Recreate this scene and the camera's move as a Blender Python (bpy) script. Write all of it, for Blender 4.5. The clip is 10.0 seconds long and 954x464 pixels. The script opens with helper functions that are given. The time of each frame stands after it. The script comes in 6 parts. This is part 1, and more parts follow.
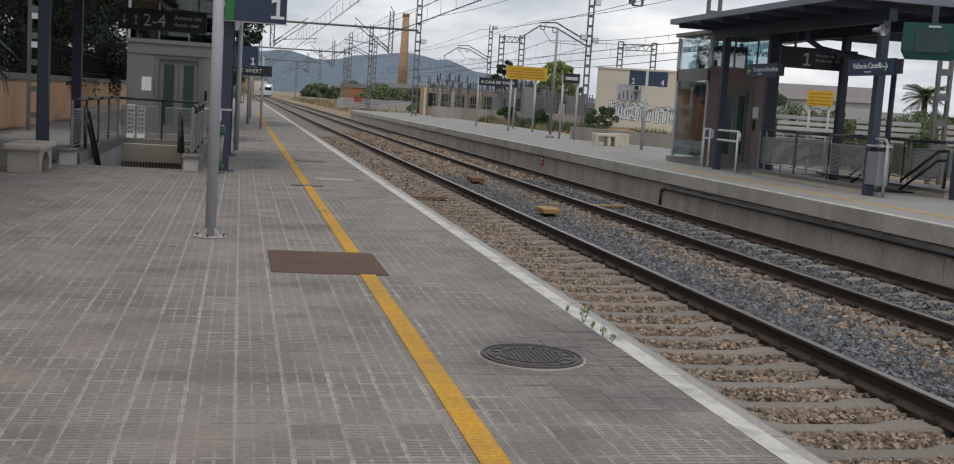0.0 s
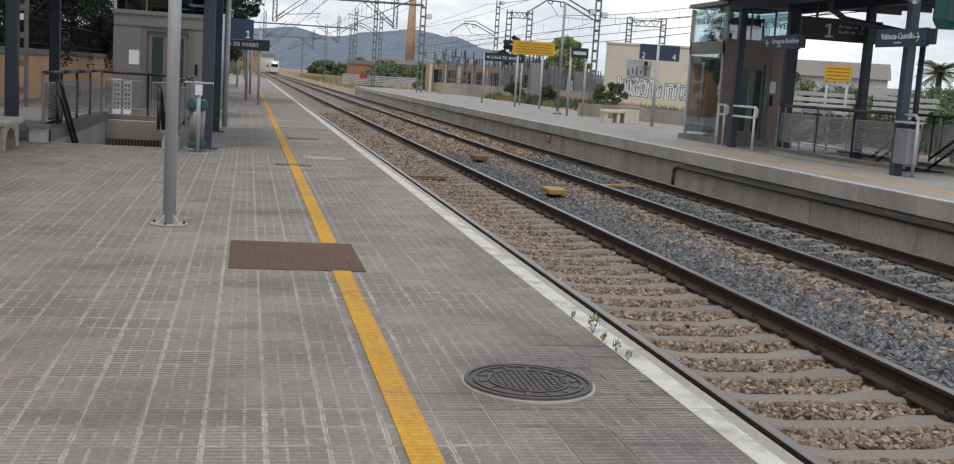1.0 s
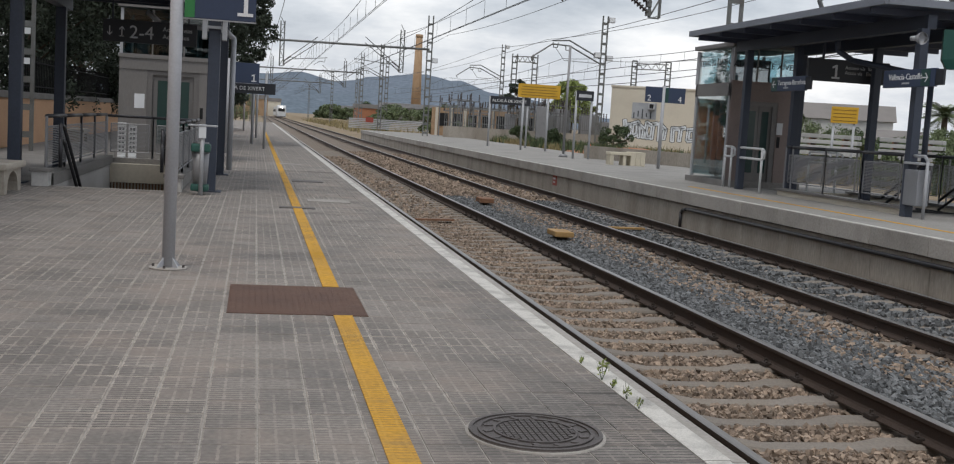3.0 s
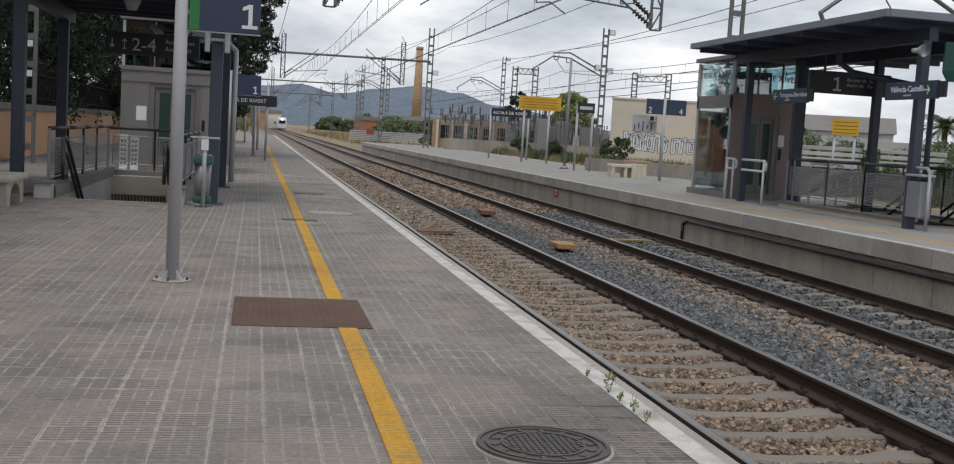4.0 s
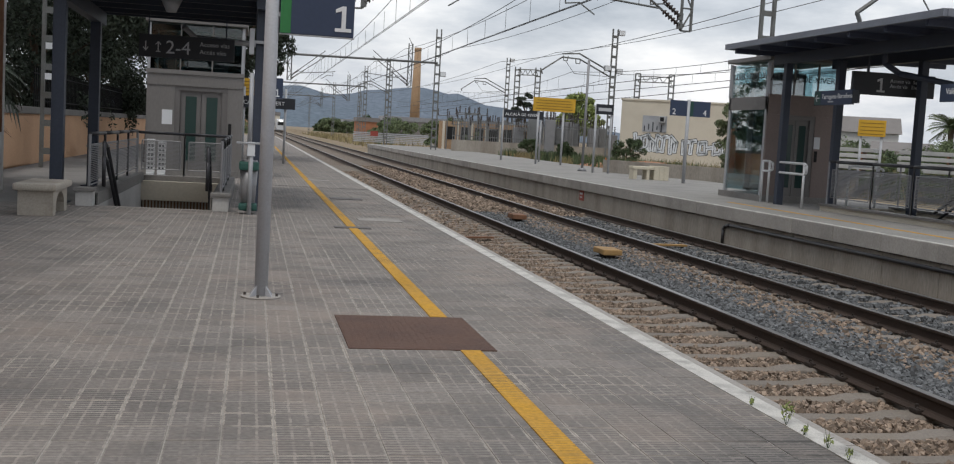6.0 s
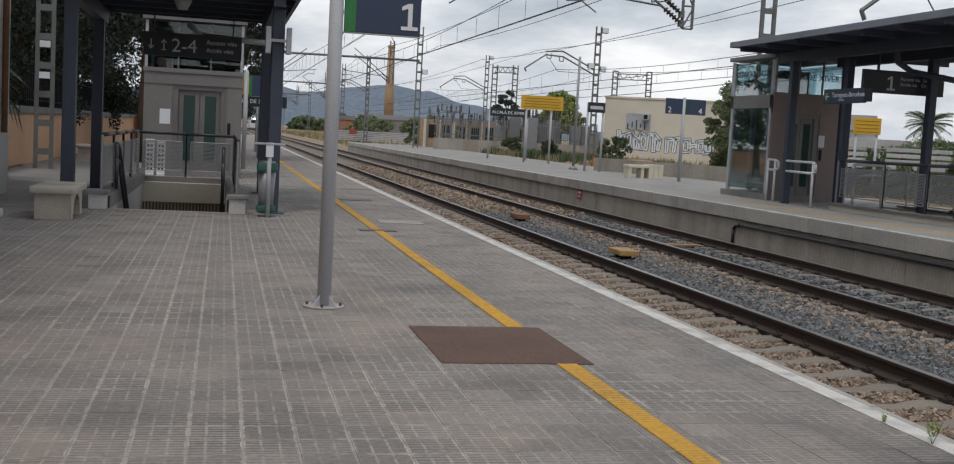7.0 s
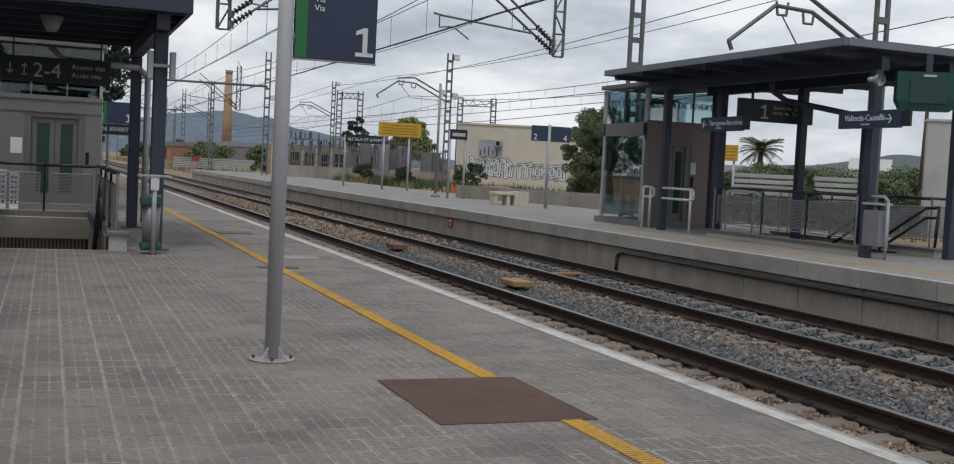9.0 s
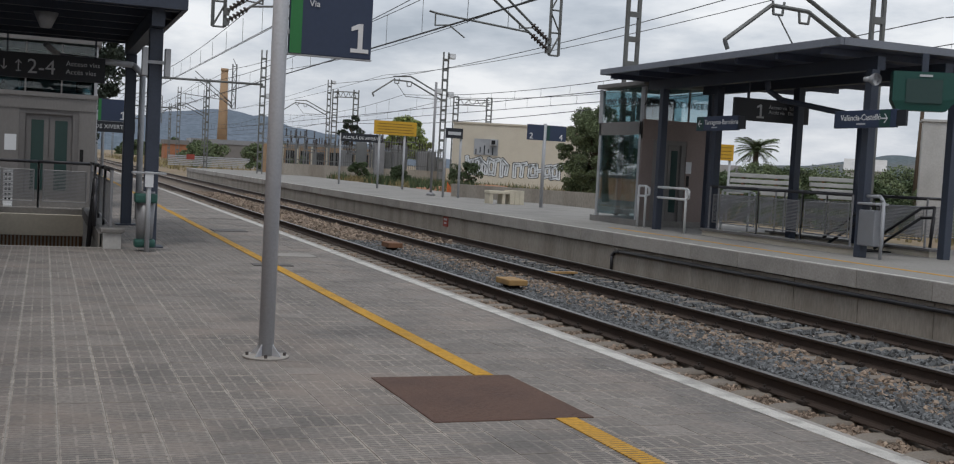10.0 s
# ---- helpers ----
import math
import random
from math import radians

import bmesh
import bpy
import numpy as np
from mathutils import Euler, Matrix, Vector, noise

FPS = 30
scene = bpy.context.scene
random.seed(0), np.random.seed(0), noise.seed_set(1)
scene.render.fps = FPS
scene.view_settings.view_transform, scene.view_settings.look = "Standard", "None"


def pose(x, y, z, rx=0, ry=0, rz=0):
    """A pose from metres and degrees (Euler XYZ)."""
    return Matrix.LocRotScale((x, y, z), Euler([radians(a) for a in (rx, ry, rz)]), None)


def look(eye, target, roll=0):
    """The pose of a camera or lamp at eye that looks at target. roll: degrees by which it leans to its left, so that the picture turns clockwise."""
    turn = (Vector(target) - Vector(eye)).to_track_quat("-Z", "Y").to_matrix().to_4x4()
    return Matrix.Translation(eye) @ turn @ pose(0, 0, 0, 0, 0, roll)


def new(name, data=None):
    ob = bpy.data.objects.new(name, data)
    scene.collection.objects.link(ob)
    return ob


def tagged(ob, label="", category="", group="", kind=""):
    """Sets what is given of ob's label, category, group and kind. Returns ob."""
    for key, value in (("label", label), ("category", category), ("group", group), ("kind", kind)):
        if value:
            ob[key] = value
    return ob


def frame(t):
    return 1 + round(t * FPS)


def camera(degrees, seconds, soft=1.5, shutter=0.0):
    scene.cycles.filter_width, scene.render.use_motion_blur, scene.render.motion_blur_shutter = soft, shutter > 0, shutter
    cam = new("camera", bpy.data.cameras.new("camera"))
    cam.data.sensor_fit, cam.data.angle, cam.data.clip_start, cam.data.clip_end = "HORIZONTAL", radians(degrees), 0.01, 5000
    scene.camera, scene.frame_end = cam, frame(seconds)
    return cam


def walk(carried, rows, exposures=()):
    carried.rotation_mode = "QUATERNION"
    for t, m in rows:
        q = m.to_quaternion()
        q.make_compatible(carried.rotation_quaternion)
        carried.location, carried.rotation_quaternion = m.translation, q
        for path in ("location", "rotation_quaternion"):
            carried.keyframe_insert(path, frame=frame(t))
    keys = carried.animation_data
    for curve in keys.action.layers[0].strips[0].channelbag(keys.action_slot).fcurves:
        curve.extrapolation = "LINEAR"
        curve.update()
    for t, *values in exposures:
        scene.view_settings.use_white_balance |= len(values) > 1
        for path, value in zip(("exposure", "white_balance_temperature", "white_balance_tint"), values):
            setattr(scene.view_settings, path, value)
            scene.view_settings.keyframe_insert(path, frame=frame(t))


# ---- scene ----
cam = camera(46.3, 10.0, soft=1.15)
PATH = [
    (0, (-7.759, -5.971, 1.417), (-7.336, -4.03, 1.189), 3.7),
    (0.5, (-7.503, -5.079, 1.402), (-7.083, -3.14, 1.15), 3.5),
    (1, (-7.384, -4.754, 1.361), (-6.973, -2.815, 1.092), 3.7),
    (1.5, (-7.319, -4.565, 1.33), (-6.911, -2.626, 1.058), 3.4),
    (2, (-7.32, -4.57, 1.333), (-6.923, -2.621, 1.128), 3.4),
    (2.5, (-7.328, -4.574, 1.332), (-6.932, -2.624, 1.129), 3.6),
    (3, (-7.336, -4.567, 1.335), (-6.939, -2.617, 1.142), 3.5),
    (4.5, (-7.428, -4.518, 1.334), (-7.035, -2.564, 1.166), 3.6),
    (5, (-7.553, -4.401, 1.336), (-7.158, -2.449, 1.162), 4.3),
    (5.5, (-7.761, -4.137, 1.338), (-7.369, -2.183, 1.164), 4.2),
    (6, (-8.103, -3.934, 1.34), (-7.702, -1.983, 1.17), 3.3),
    (7.5, (-9.022, -3.162, 1.334), (-8.549, -1.226, 1.161), 3.1),
    (8, (-9.247, -2.862, 1.344), (-8.7, -0.945, 1.179), 2.5),
    (8.5, (-9.436, -2.726, 1.357), (-8.719, -0.862, 1.248), 2.4),
    (9, (-9.434, -2.641, 1.353), (-8.715, -0.778, 1.242), 2.9),
    (9.5, (-9.429, -2.627, 1.35), (-8.705, -0.766, 1.242), 3.2),
    (10, (-9.421, -2.61, 1.338), (-8.694, -0.75, 1.226), 3.1),
]
EXPOSURES = [(0, -0.06, 6500, 10), (0.5, 0.09, 6500, 10), (1, 0.24, 6500, 10), (1.6, 0.26, 6500, 10), (2, 0.09, 6500, 10), (5.5, 0.01, 6500, 10), (7.5, -0.08, 6450, 10), (8.5, -0.18, 6350, 10), (10, -0.20, 6350, 10)]
walk(cam, [(t, look(eye, target, roll)) for t, eye, target, roll in PATH], EXPOSURES)

# ---- world and sun ----
world = bpy.data.worlds.new("world")
scene.world = world
world.use_nodes = True
wn, wl = world.node_tree.nodes, world.node_tree.links
wn.clear()
w_out = wn.new("ShaderNodeOutputWorld")
w_bg = wn.new("ShaderNodeBackground")
w_mix = wn.new("ShaderNodeMix")
w_mix.data_type = "RGBA"
w_sky = wn.new("ShaderNodeTexSky")
w_sky.sky_type = "NISHITA"
w_sky.sun_disc = False
w_sky.sun_elevation = radians(63)
w_sky.sun_rotation = radians(212)
w_sky.air_density, w_sky.dust_density = 1.6, 2.5
w_co = wn.new("ShaderNodeTexCoord")
w_map = wn.new("ShaderNodeMapping")
w_map.inputs["Scale"].default_value = (1.0, 1.0, 3.4)
w_no = wn.new("ShaderNodeTexNoise")
w_no.inputs["Scale"].default_value = 3.1
w_no.inputs["Detail"].default_value = 8
w_no.inputs["Roughness"].default_value = 0.6
w_ramp = wn.new("ShaderNodeValToRGB")
e = w_ramp.color_ramp.elements
e[0].position, e[0].color = 0.36, (5.6, 6.2, 7.1, 1)
e[1].position, e[1].color = 0.62, (12.4, 12.5, 12.7, 1)
mid = w_ramp.color_ramp.elements.new(0.47)
mid.color = (8.0, 8.5, 9.3, 1)
wl.new(w_co.outputs["Generated"], w_map.inputs["Vector"])
wl.new(w_map.outputs["Vector"], w_no.inputs["Vector"])
wl.new(w_no.outputs["Fac"], w_ramp.inputs["Fac"])
w_mix.inputs["Factor"].default_value = 0.86
wl.new(w_sky.outputs["Color"], w_mix.inputs["A"])
wl.new(w_ramp.outputs["Color"], w_mix.inputs["B"])
w_bg.inputs["Strength"].default_value = 0.090
wl.new(w_mix.outputs["Result"], w_bg.inputs["Color"])
wl.new(w_bg.outputs["Background"], w_out.inputs["Surface"])

sun = new("sun", bpy.data.lights.new("sun", "SUN"))
sun.data.energy, sun.data.angle, sun.data.color = 1.2, radians(14), (1.0, 0.96, 0.9)
sun.matrix_world = look((0, 0, 50), (13, 21, 0))


# ---- survey scale ----
# the station side and the island were each paced out; these bring them to the 1.668 m track gauge
GAUGE, PIVOT = 1.083, (-7.472, 4.06, 0.0)
STATION_FRAME = Matrix.Translation(PIVOT) @ Matrix.Scale(GAUGE, 4) @ Matrix.Translation((7.472, -4.06, 0.0))
ISLAND_FRAME = Matrix.Translation((0.37, -0.2, 0.036)) @ Matrix.Scale(1.067, 4)


# ---- materials ----
def shader(name, colour, rough=0.7, metal=0.0, vary=0.25, scale=6.0, bump=0.0, bscale=60.0, second=None, stain=0.35,
           spec=0.4, per="none", per_amount=0.2, stretch=(1, 1, 1)):
    """A surface with blotches, fine grain and relief; second is the colour of its stains."""
    m = bpy.data.materials.new(name)
    m.use_nodes = True
    n, l = m.node_tree.nodes, m.node_tree.links
    b = n["Principled BSDF"]
    b.inputs["Roughness"].default_value = rough
    b.inputs["Metallic"].default_value = metal
    b.inputs["Specular IOR Level"].default_value = spec
    geo = n.new("ShaderNodeNewGeometry")
    mp = n.new("ShaderNodeMapping")
    mp.inputs["Scale"].default_value = stretch
    l.new(geo.outputs["Position"], mp.inputs["Vector"])
    big = n.new("ShaderNodeTexNoise")
    big.inputs["Scale"].default_value, big.inputs["Detail"].default_value = scale * 0.25, 5
    fine = n.new("ShaderNodeTexNoise")
    fine.inputs["Scale"].default_value, fine.inputs["Detail"].default_value = scale * 6, 6
    l.new(mp.outputs["Vector"], big.inputs["Vector"])
    l.new(mp.outputs["Vector"], fine.inputs["Vector"])
    c = colour
    dark = second or tuple(v * 0.55 for v in c)
    r1 = n.new("ShaderNodeMapRange")
    r1.inputs["From Min"].default_value, r1.inputs["From Max"].default_value = 0.45, 0.72
    r1.inputs["To Max"].default_value = stain
    l.new(big.outputs["Fac"], r1.inputs["Value"])
    mix = n.new("ShaderNodeMix")
    mix.data_type = "RGBA"
    mix.inputs["A"].default_value, mix.inputs["B"].default_value = (*c, 1), (*dark, 1)
    l.new(r1.outputs["Result"], mix.inputs["Factor"])
    hsv = n.new("ShaderNodeHueSaturation")
    l.new(mix.outputs["Result"], hsv.inputs["Color"])
    r2 = n.new("ShaderNodeMapRange")
    r2.inputs["From Min"].default_value, r2.inputs["From Max"].default_value = 0.25, 0.75
    r2.inputs["To Min"].default_value, r2.inputs["To Max"].default_value = 1 - vary, 1 + vary
    l.new(fine.outputs["Fac"], r2.inputs["Value"])
    value = r2.outputs["Result"]
    if per != "none":
        if per == "island":
            src = geo.outputs["Random Per Island"]
        else:
            src = n.new("ShaderNodeObjectInfo").outputs["Random"]
        r3 = n.new("ShaderNodeMapRange")
        r3.inputs["To Min"].default_value, r3.inputs["To Max"].default_value = 1 - per_amount, 1 + per_amount
        l.new(src, r3.inputs["Value"])
        mul = n.new("ShaderNodeMath")
        mul.operation = "MULTIPLY"
        l.new(value, mul.inputs[0])
        l.new(r3.outputs["Result"], mul.inputs[1])
        value = mul.outputs["Value"]
    l.new(value, hsv.inputs["Value"])
    l.new(hsv.outputs["Color"], b.inputs["Base Color"])
    if bump:
        bn = n.new("ShaderNodeTexNoise")
        bn.inputs["Scale"].default_value, bn.inputs["Detail"].default_value = bscale, 4
        l.new(geo.outputs["Position"], bn.inputs["Vector"])
        bp = n.new("ShaderNodeBump")
        bp.inputs["Strength"].default_value, bp.inputs["Distance"].default_value = bump, 0.01
        l.new(bn.outputs["Fac"], bp.inputs["Height"])
        l.new(bp.outputs["Normal"], b.inputs["Normal"])
    return m


def paving_material(name="ribbed_paver", colour=(0.230, 0.209, 0.191), second=(0.138, 0.130, 0.124), dust_colour=(0.43, 0.385, 0.34), grit=1.0):
    """Ribbed grey pavers: three by three blocks a tile, pale dust in the grooves, fine cross ribs."""
    m = shader(name, colour, 0.85, vary=0.24, scale=6, stain=0.75, second=second)
    n, l = m.node_tree.nodes, m.node_tree.links
    b = n["Principled BSDF"]
    base = b.inputs["Base Color"].links[0].from_socket
    spot = n.new("ShaderNodeNewGeometry")
    geo = n.new("ShaderNodeMapping")
    geo.inputs["Scale"].default_value = (1 / GAUGE, 1 / GAUGE, 1 / GAUGE)
    geo.inputs["Location"].default_value = (PIVOT[0] * (1 - 1 / GAUGE), PIVOT[1] * (1 - 1 / GAUGE), 0)
    l.new(spot.outputs["Position"], geo.inputs["Vector"])
    sep = n.new("ShaderNodeSeparateXYZ")
    wob = n.new("ShaderNodeTexNoise")
    wob.inputs["Scale"].default_value, wob.inputs["Detail"].default_value = 24, 4
    l.new(geo.outputs["Vector"], wob.inputs["Vector"])
    l.new(geo.outputs["Vector"], sep.inputs["Vector"])

    def math_node(op, a, b2=None, c2=None):
        k = n.new("ShaderNodeMath")
        k.operation = op
        for i, v in enumerate((a, b2, c2)):
            if v is None:
                continue
            if isinstance(v, (int, float)):
                k.inputs[i].default_value = v
            else:
                l.new(v, k.inputs[i])
        return k.outputs["Value"]

    def groove(axis, pitch, half, off=0.0):
        p = math_node("ADD", axis, off + pitch * 1000.0)
        f = math_node("FRACT", math_node("DIVIDE", p, pitch))
        d = math_node("ABSOLUTE", math_node("SUBTRACT", f, 0.5))
        d = math_node("SUBTRACT", 0.5, d)
        return math_node("LESS_THAN", math_node("MULTIPLY", d, pitch), half)

    # joints wander a little
    wx = math_node("ADD", sep.outputs["X"], math_node("MULTIPLY", math_node("SUBTRACT", wob.outputs["Fac"], 0.5), 0.016))
    wy = math_node("ADD", sep.outputs["Y"], math_node("MULTIPLY", math_node("SUBTRACT", wob.outputs["Fac"], 0.5), 0.014))
    long_groove = groove(wx, 0.07, 0.0058, 9.6)
    cross = groove(wy, 0.07, 0.0026)
    tile_x = groove(wx, 0.21, 0.0098, 9.6)
    tile_y = groove(wy, 0.21, 0.0115)
    ribs = groove(wy, 0.035, 0.0068, 0.0175)
    dust = n.new("ShaderNodeTexNoise")
    dust.inputs["Scale"].default_value, dust.inputs["Detail"].default_value = 1.6, 6
    l.new(geo.outputs["Vector"], dust.inputs["Vector"])
    dr = n.new("ShaderNodeMapRange")
    dr.inputs["From Min"].default_value, dr.inputs["From Max"].default_value = 0.38, 0.62
    dr.inputs["To Min"].default_value, dr.inputs["To Max"].default_value = 0.28, 1.0
    l.new(dust.outputs["Fac"], dr.inputs["Value"])
    both = math_node("MAXIMUM", math_node("MULTIPLY", long_groove, 0.58), math_node("MAXIMUM", math_node("MULTIPLY", cross, 0.22), math_node("MAXIMUM", tile_x, math_node("MULTIPLY", tile_y, 0.9))))
    patch = n.new("ShaderNodeTexNoise")
    patch.inputs["Scale"].default_value, patch.inputs["Detail"].default_value = 11, 4
    l.new(geo.outputs["Vector"], patch.inputs["Vector"])
    pr = n.new("ShaderNodeMapRange")
    pr.inputs["From Min"].default_value, pr.inputs["From Max"].default_value = 0.42, 0.56
    l.new(patch.outputs["Fac"], pr.inputs["Value"])
    both = math_node("MULTIPLY", both, math_node("ADD", 0.3, math_node("MULTIPLY", pr.outputs["Result"], 0.7)))
    fac = math_node("MULTIPLY", both, dr.outputs["Result"])
    mixd = n.new("ShaderNodeMix")
    mixd.data_type = "RGBA"
    mixd.inputs["B"].default_value = (*dust_colour, 1)
    l.new(fac, mixd.inputs["Factor"])
    # each tile has its own shade, and a warm dusty bloom lies on some stretches
    cell = n.new("ShaderNodeCombineXYZ")
    l.new(math_node("FLOOR", math_node("DIVIDE", math_node("ADD", sep.outputs["X"], 9.6), 0.21)), cell.inputs["X"])
    l.new(math_node("FLOOR", math_node("DIVIDE", sep.outputs["Y"], 0.21)), cell.inputs["Y"])
    shade = n.new("ShaderNodeTexWhiteNoise")
    l.new(cell.outputs["Vector"], shade.inputs["Vector"])
    tone = n.new("ShaderNodeHueSaturation")
    l.new(math_node("ADD", 1.0 - 0.17 * grit, math_node("MULTIPLY", shade.outputs["Value"], 0.34 * grit)), tone.inputs["Value"])
    l.new(base, tone.inputs["Color"])
    bloom = n.new("ShaderNodeTexNoise")
    bloom.inputs["Scale"].default_value, bloom.inputs["Detail"].default_value = 1.1, 6
    bloom.inputs["Roughness"].default_value = 0.65
    l.new(geo.outputs["Vector"], bloom.inputs["Vector"])
    br = n.new("ShaderNodeMapRange")
    br.inputs["From Min"].default_value, br.inputs["From Max"].default_value = 0.50, 0.72
    br.inputs["To Max"].default_value = 0.65 * grit
    l.new(bloom.outputs["Fac"], br.inputs["Value"])
    warm = n.new("ShaderNodeMix")
    warm.data_type = "RGBA"
    warm.inputs["B"].default_value = (0.335, 0.275, 0.235, 1)
    l.new(br.outputs["Result"], warm.inputs["Factor"])
    l.new(tone.outputs["Color"], warm.inputs["A"])
    l.new(warm.outputs["Result"], mixd.inputs["A"])
    # dark grime in the ribs, in patches
    grime = n.new("ShaderNodeTexNoise")
    grime.inputs["Scale"].default_value, grime.inputs["Detail"].default_value = 0.8, 5
    l.new(geo.outputs["Vector"], grime.inputs["Vector"])
    gr = n.new("ShaderNodeMapRange")
    gr.inputs["From Min"].default_value, gr.inputs["From Max"].default_value = 0.42, 0.68
    gr.inputs["To Min"].default_value, gr.inputs["To Max"].default_value = 0.16, 0.8
    l.new(grime.outputs["Fac"], gr.inputs["Value"])
    # black soil washed into the paving by the manhole and along one stretch of kerb
    ex = math_node("DIVIDE", math_node("ADD", sep.outputs["X"], 5.85), 0.75)
    ey = math_node("DIVIDE", math_node("SUBTRACT", sep.outputs["Y"], 0.35), 1.0)
    rad = math_node("SQRT", math_node("ADD", math_node("MULTIPLY", ex, ex), math_node("MULTIPLY", ey, ey)))
    rad = math_node("ADD", rad, math_node("MULTIPLY", math_node("SUBTRACT", dust.outputs["Fac"], 0.5), 2.2))
    soil = n.new("ShaderNodeMapRange")
    soil.inputs["From Min"].default_value, soil.inputs["From Max"].default_value = 1.55, 0.45
    l.new(rad, soil.inputs["Value"])
    soilf = soil.outputs["Result"]
    crust = math_node("MULTIPLY", soilf, math_node("MAXIMUM", math_node("MULTIPLY", both, 0.9), math_node("MULTIPLY", pr.outputs["Result"], 0.35)))
    rf = math_node("MAXIMUM", math_node("MULTIPLY", math_node("MULTIPLY", ribs, math_node("SUBTRACT", 1.0, both)), math_node("MAXIMUM", math_node("MULTIPLY", gr.outputs["Result"], math_node("GREATER_THAN", shade.outputs["Value"], 0.3)), math_node("MULTIPLY", soilf, 0.85))), crust)
    mixr = n.new("ShaderNodeMix")
    mixr.data_type = "RGBA"
    mixr.inputs["B"].default_value = (0.075, 0.072, 0.07, 1)
    l.new(rf, mixr.inputs["Factor"])
    l.new(mixd.outputs["Result"], mixr.inputs["A"])
    l.new(mixr.outputs["Result"], b.inputs["Base Color"])
    height = math_node("SUBTRACT", 1.0, math_node("MAXIMUM", math_node("MULTIPLY", ribs, 0.8), math_node("MAXIMUM", long_groove, cross)))
    bp = n.new("ShaderNodeBump")
    bp.inputs["Strength"].default_value, bp.inputs["Distance"].default_value = 0.75, 0.005
    l.new(height, bp.inputs["Height"])
    l.new(bp.outputs["Normal"], b.inputs["Normal"])
    return m


def glass_material(name, tint, rough=0.02, mixv=0.25):
    """Thin glazing: clear with a tint and a mirror-like sheen."""
    m = bpy.data.materials.new(name)
    m.use_nodes = True
    n, l = m.node_tree.nodes, m.node_tree.links
    n.clear()
    out = n.new("ShaderNodeOutputMaterial")
    tr = n.new("ShaderNodeBsdfTransparent")
    tr.inputs["Color"].default_value = (*tint, 1)
    gl = n.new("ShaderNodeBsdfGlossy")
    gl.inputs["Roughness"].default_value = rough
    fr = n.new("ShaderNodeLayerWeight")
    fr.inputs["Blend"].default_value = 0.3
    ad = n.new("ShaderNodeMath")
    ad.operation = "MULTIPLY_ADD"
    ad.inputs[1].default_value, ad.inputs[2].default_value = 0.35, mixv * 0.2
    l.new(fr.outputs["Facing"], ad.inputs[0])
    mx = n.new("ShaderNodeMixShader")
    l.new(ad.outputs["Value"], mx.inputs["Fac"])
    l.new(tr.outputs["BSDF"], mx.inputs[1])
    l.new(gl.outputs["BSDF"], mx.inputs[2])
    l.new(mx.outputs["Shader"], out.inputs["Surface"])
    return m


def glow(name, colour, power):
    m = bpy.data.materials.new(name)
    m.use_nodes = True
    b = m.node_tree.nodes["Principled BSDF"]
    b.inputs["Base Color"].default_value = (*colour, 1)
    b.inputs["Emission Color"].default_value = (*colour, 1)
    b.inputs["Emission Strength"].default_value = power
    return m


M_PAVER = paving_material()
M_CONC = shader("platform_concrete", (0.22, 0.21, 0.20), 0.9, vary=0.14, scale=4, bump=0.25, bscale=120, stain=0.5)
M_ISLE = shader("island_paving_concrete", (0.27, 0.26, 0.243), 0.9, vary=0.16, scale=3, bump=0.25, bscale=120, stain=0.55, second=(0.165, 0.157, 0.148))
M_KERB = shader("kerb_concrete", (0.35, 0.33, 0.305), 0.9, vary=0.18, scale=6, bump=0.3, bscale=90, stain=0.5, per="object", per_amount=0.08)
M_WALLC = shader("retaining_concrete", (0.33, 0.30, 0.26), 0.92, vary=0.2, scale=5, bump=0.4, bscale=70, stain=0.7, second=(0.19, 0.165, 0.14), stretch=(1, 1, 0.25), per="object", per_amount=0.07)
M_WHITE = shader("white_line_paint", (0.55, 0.535, 0.50), 0.75, vary=0.22, scale=22, bump=0.4, bscale=150, second=(0.27, 0.26, 0.245), stain=0.9)
M_YELLOW = paving_material("yellow_line_paint", (0.56, 0.30, 0.025), (0.46, 0.25, 0.04), (0.58, 0.34, 0.06), 0.25)
M_DUST = shader("joint_dust", (0.36, 0.34, 0.31), 0.95, vary=0.2, scale=8, stain=0.5)
M_RUST = shader("rusted_steel_plate", (0.13, 0.075, 0.055), 0.75, metal=0.25, vary=0.22, scale=9, bump=0.5, bscale=180, second=(0.09, 0.055, 0.045), stain=0.7)
M_IRON = shader("cast_iron", (0.125, 0.112, 0.108), 0.6, metal=0.6, vary=0.25, scale=14, bump=0.3, bscale=160)
M_RAIL = shader("rusty_rail_side", (0.060, 0.042, 0.033), 0.75, metal=0.3, vary=0.3, scale=12, bump=0.3, bscale=120, second=(0.035, 0.028, 0.025))
M_SHINY = shader("worn_rail_top", (0.27, 0.255, 0.24), 0.38, metal=0.9, vary=0.1, scale=8, stain=0.3, stretch=(1, 0.1, 1))
M_SLEEPER = shader("sleeper_concrete", (0.205, 0.18, 0.155), 0.92, vary=0.2, scale=8, bump=0.4, bscale=110, second=(0.20, 0.165, 0.125), stain=0.7, per="object", per_amount=0.12)
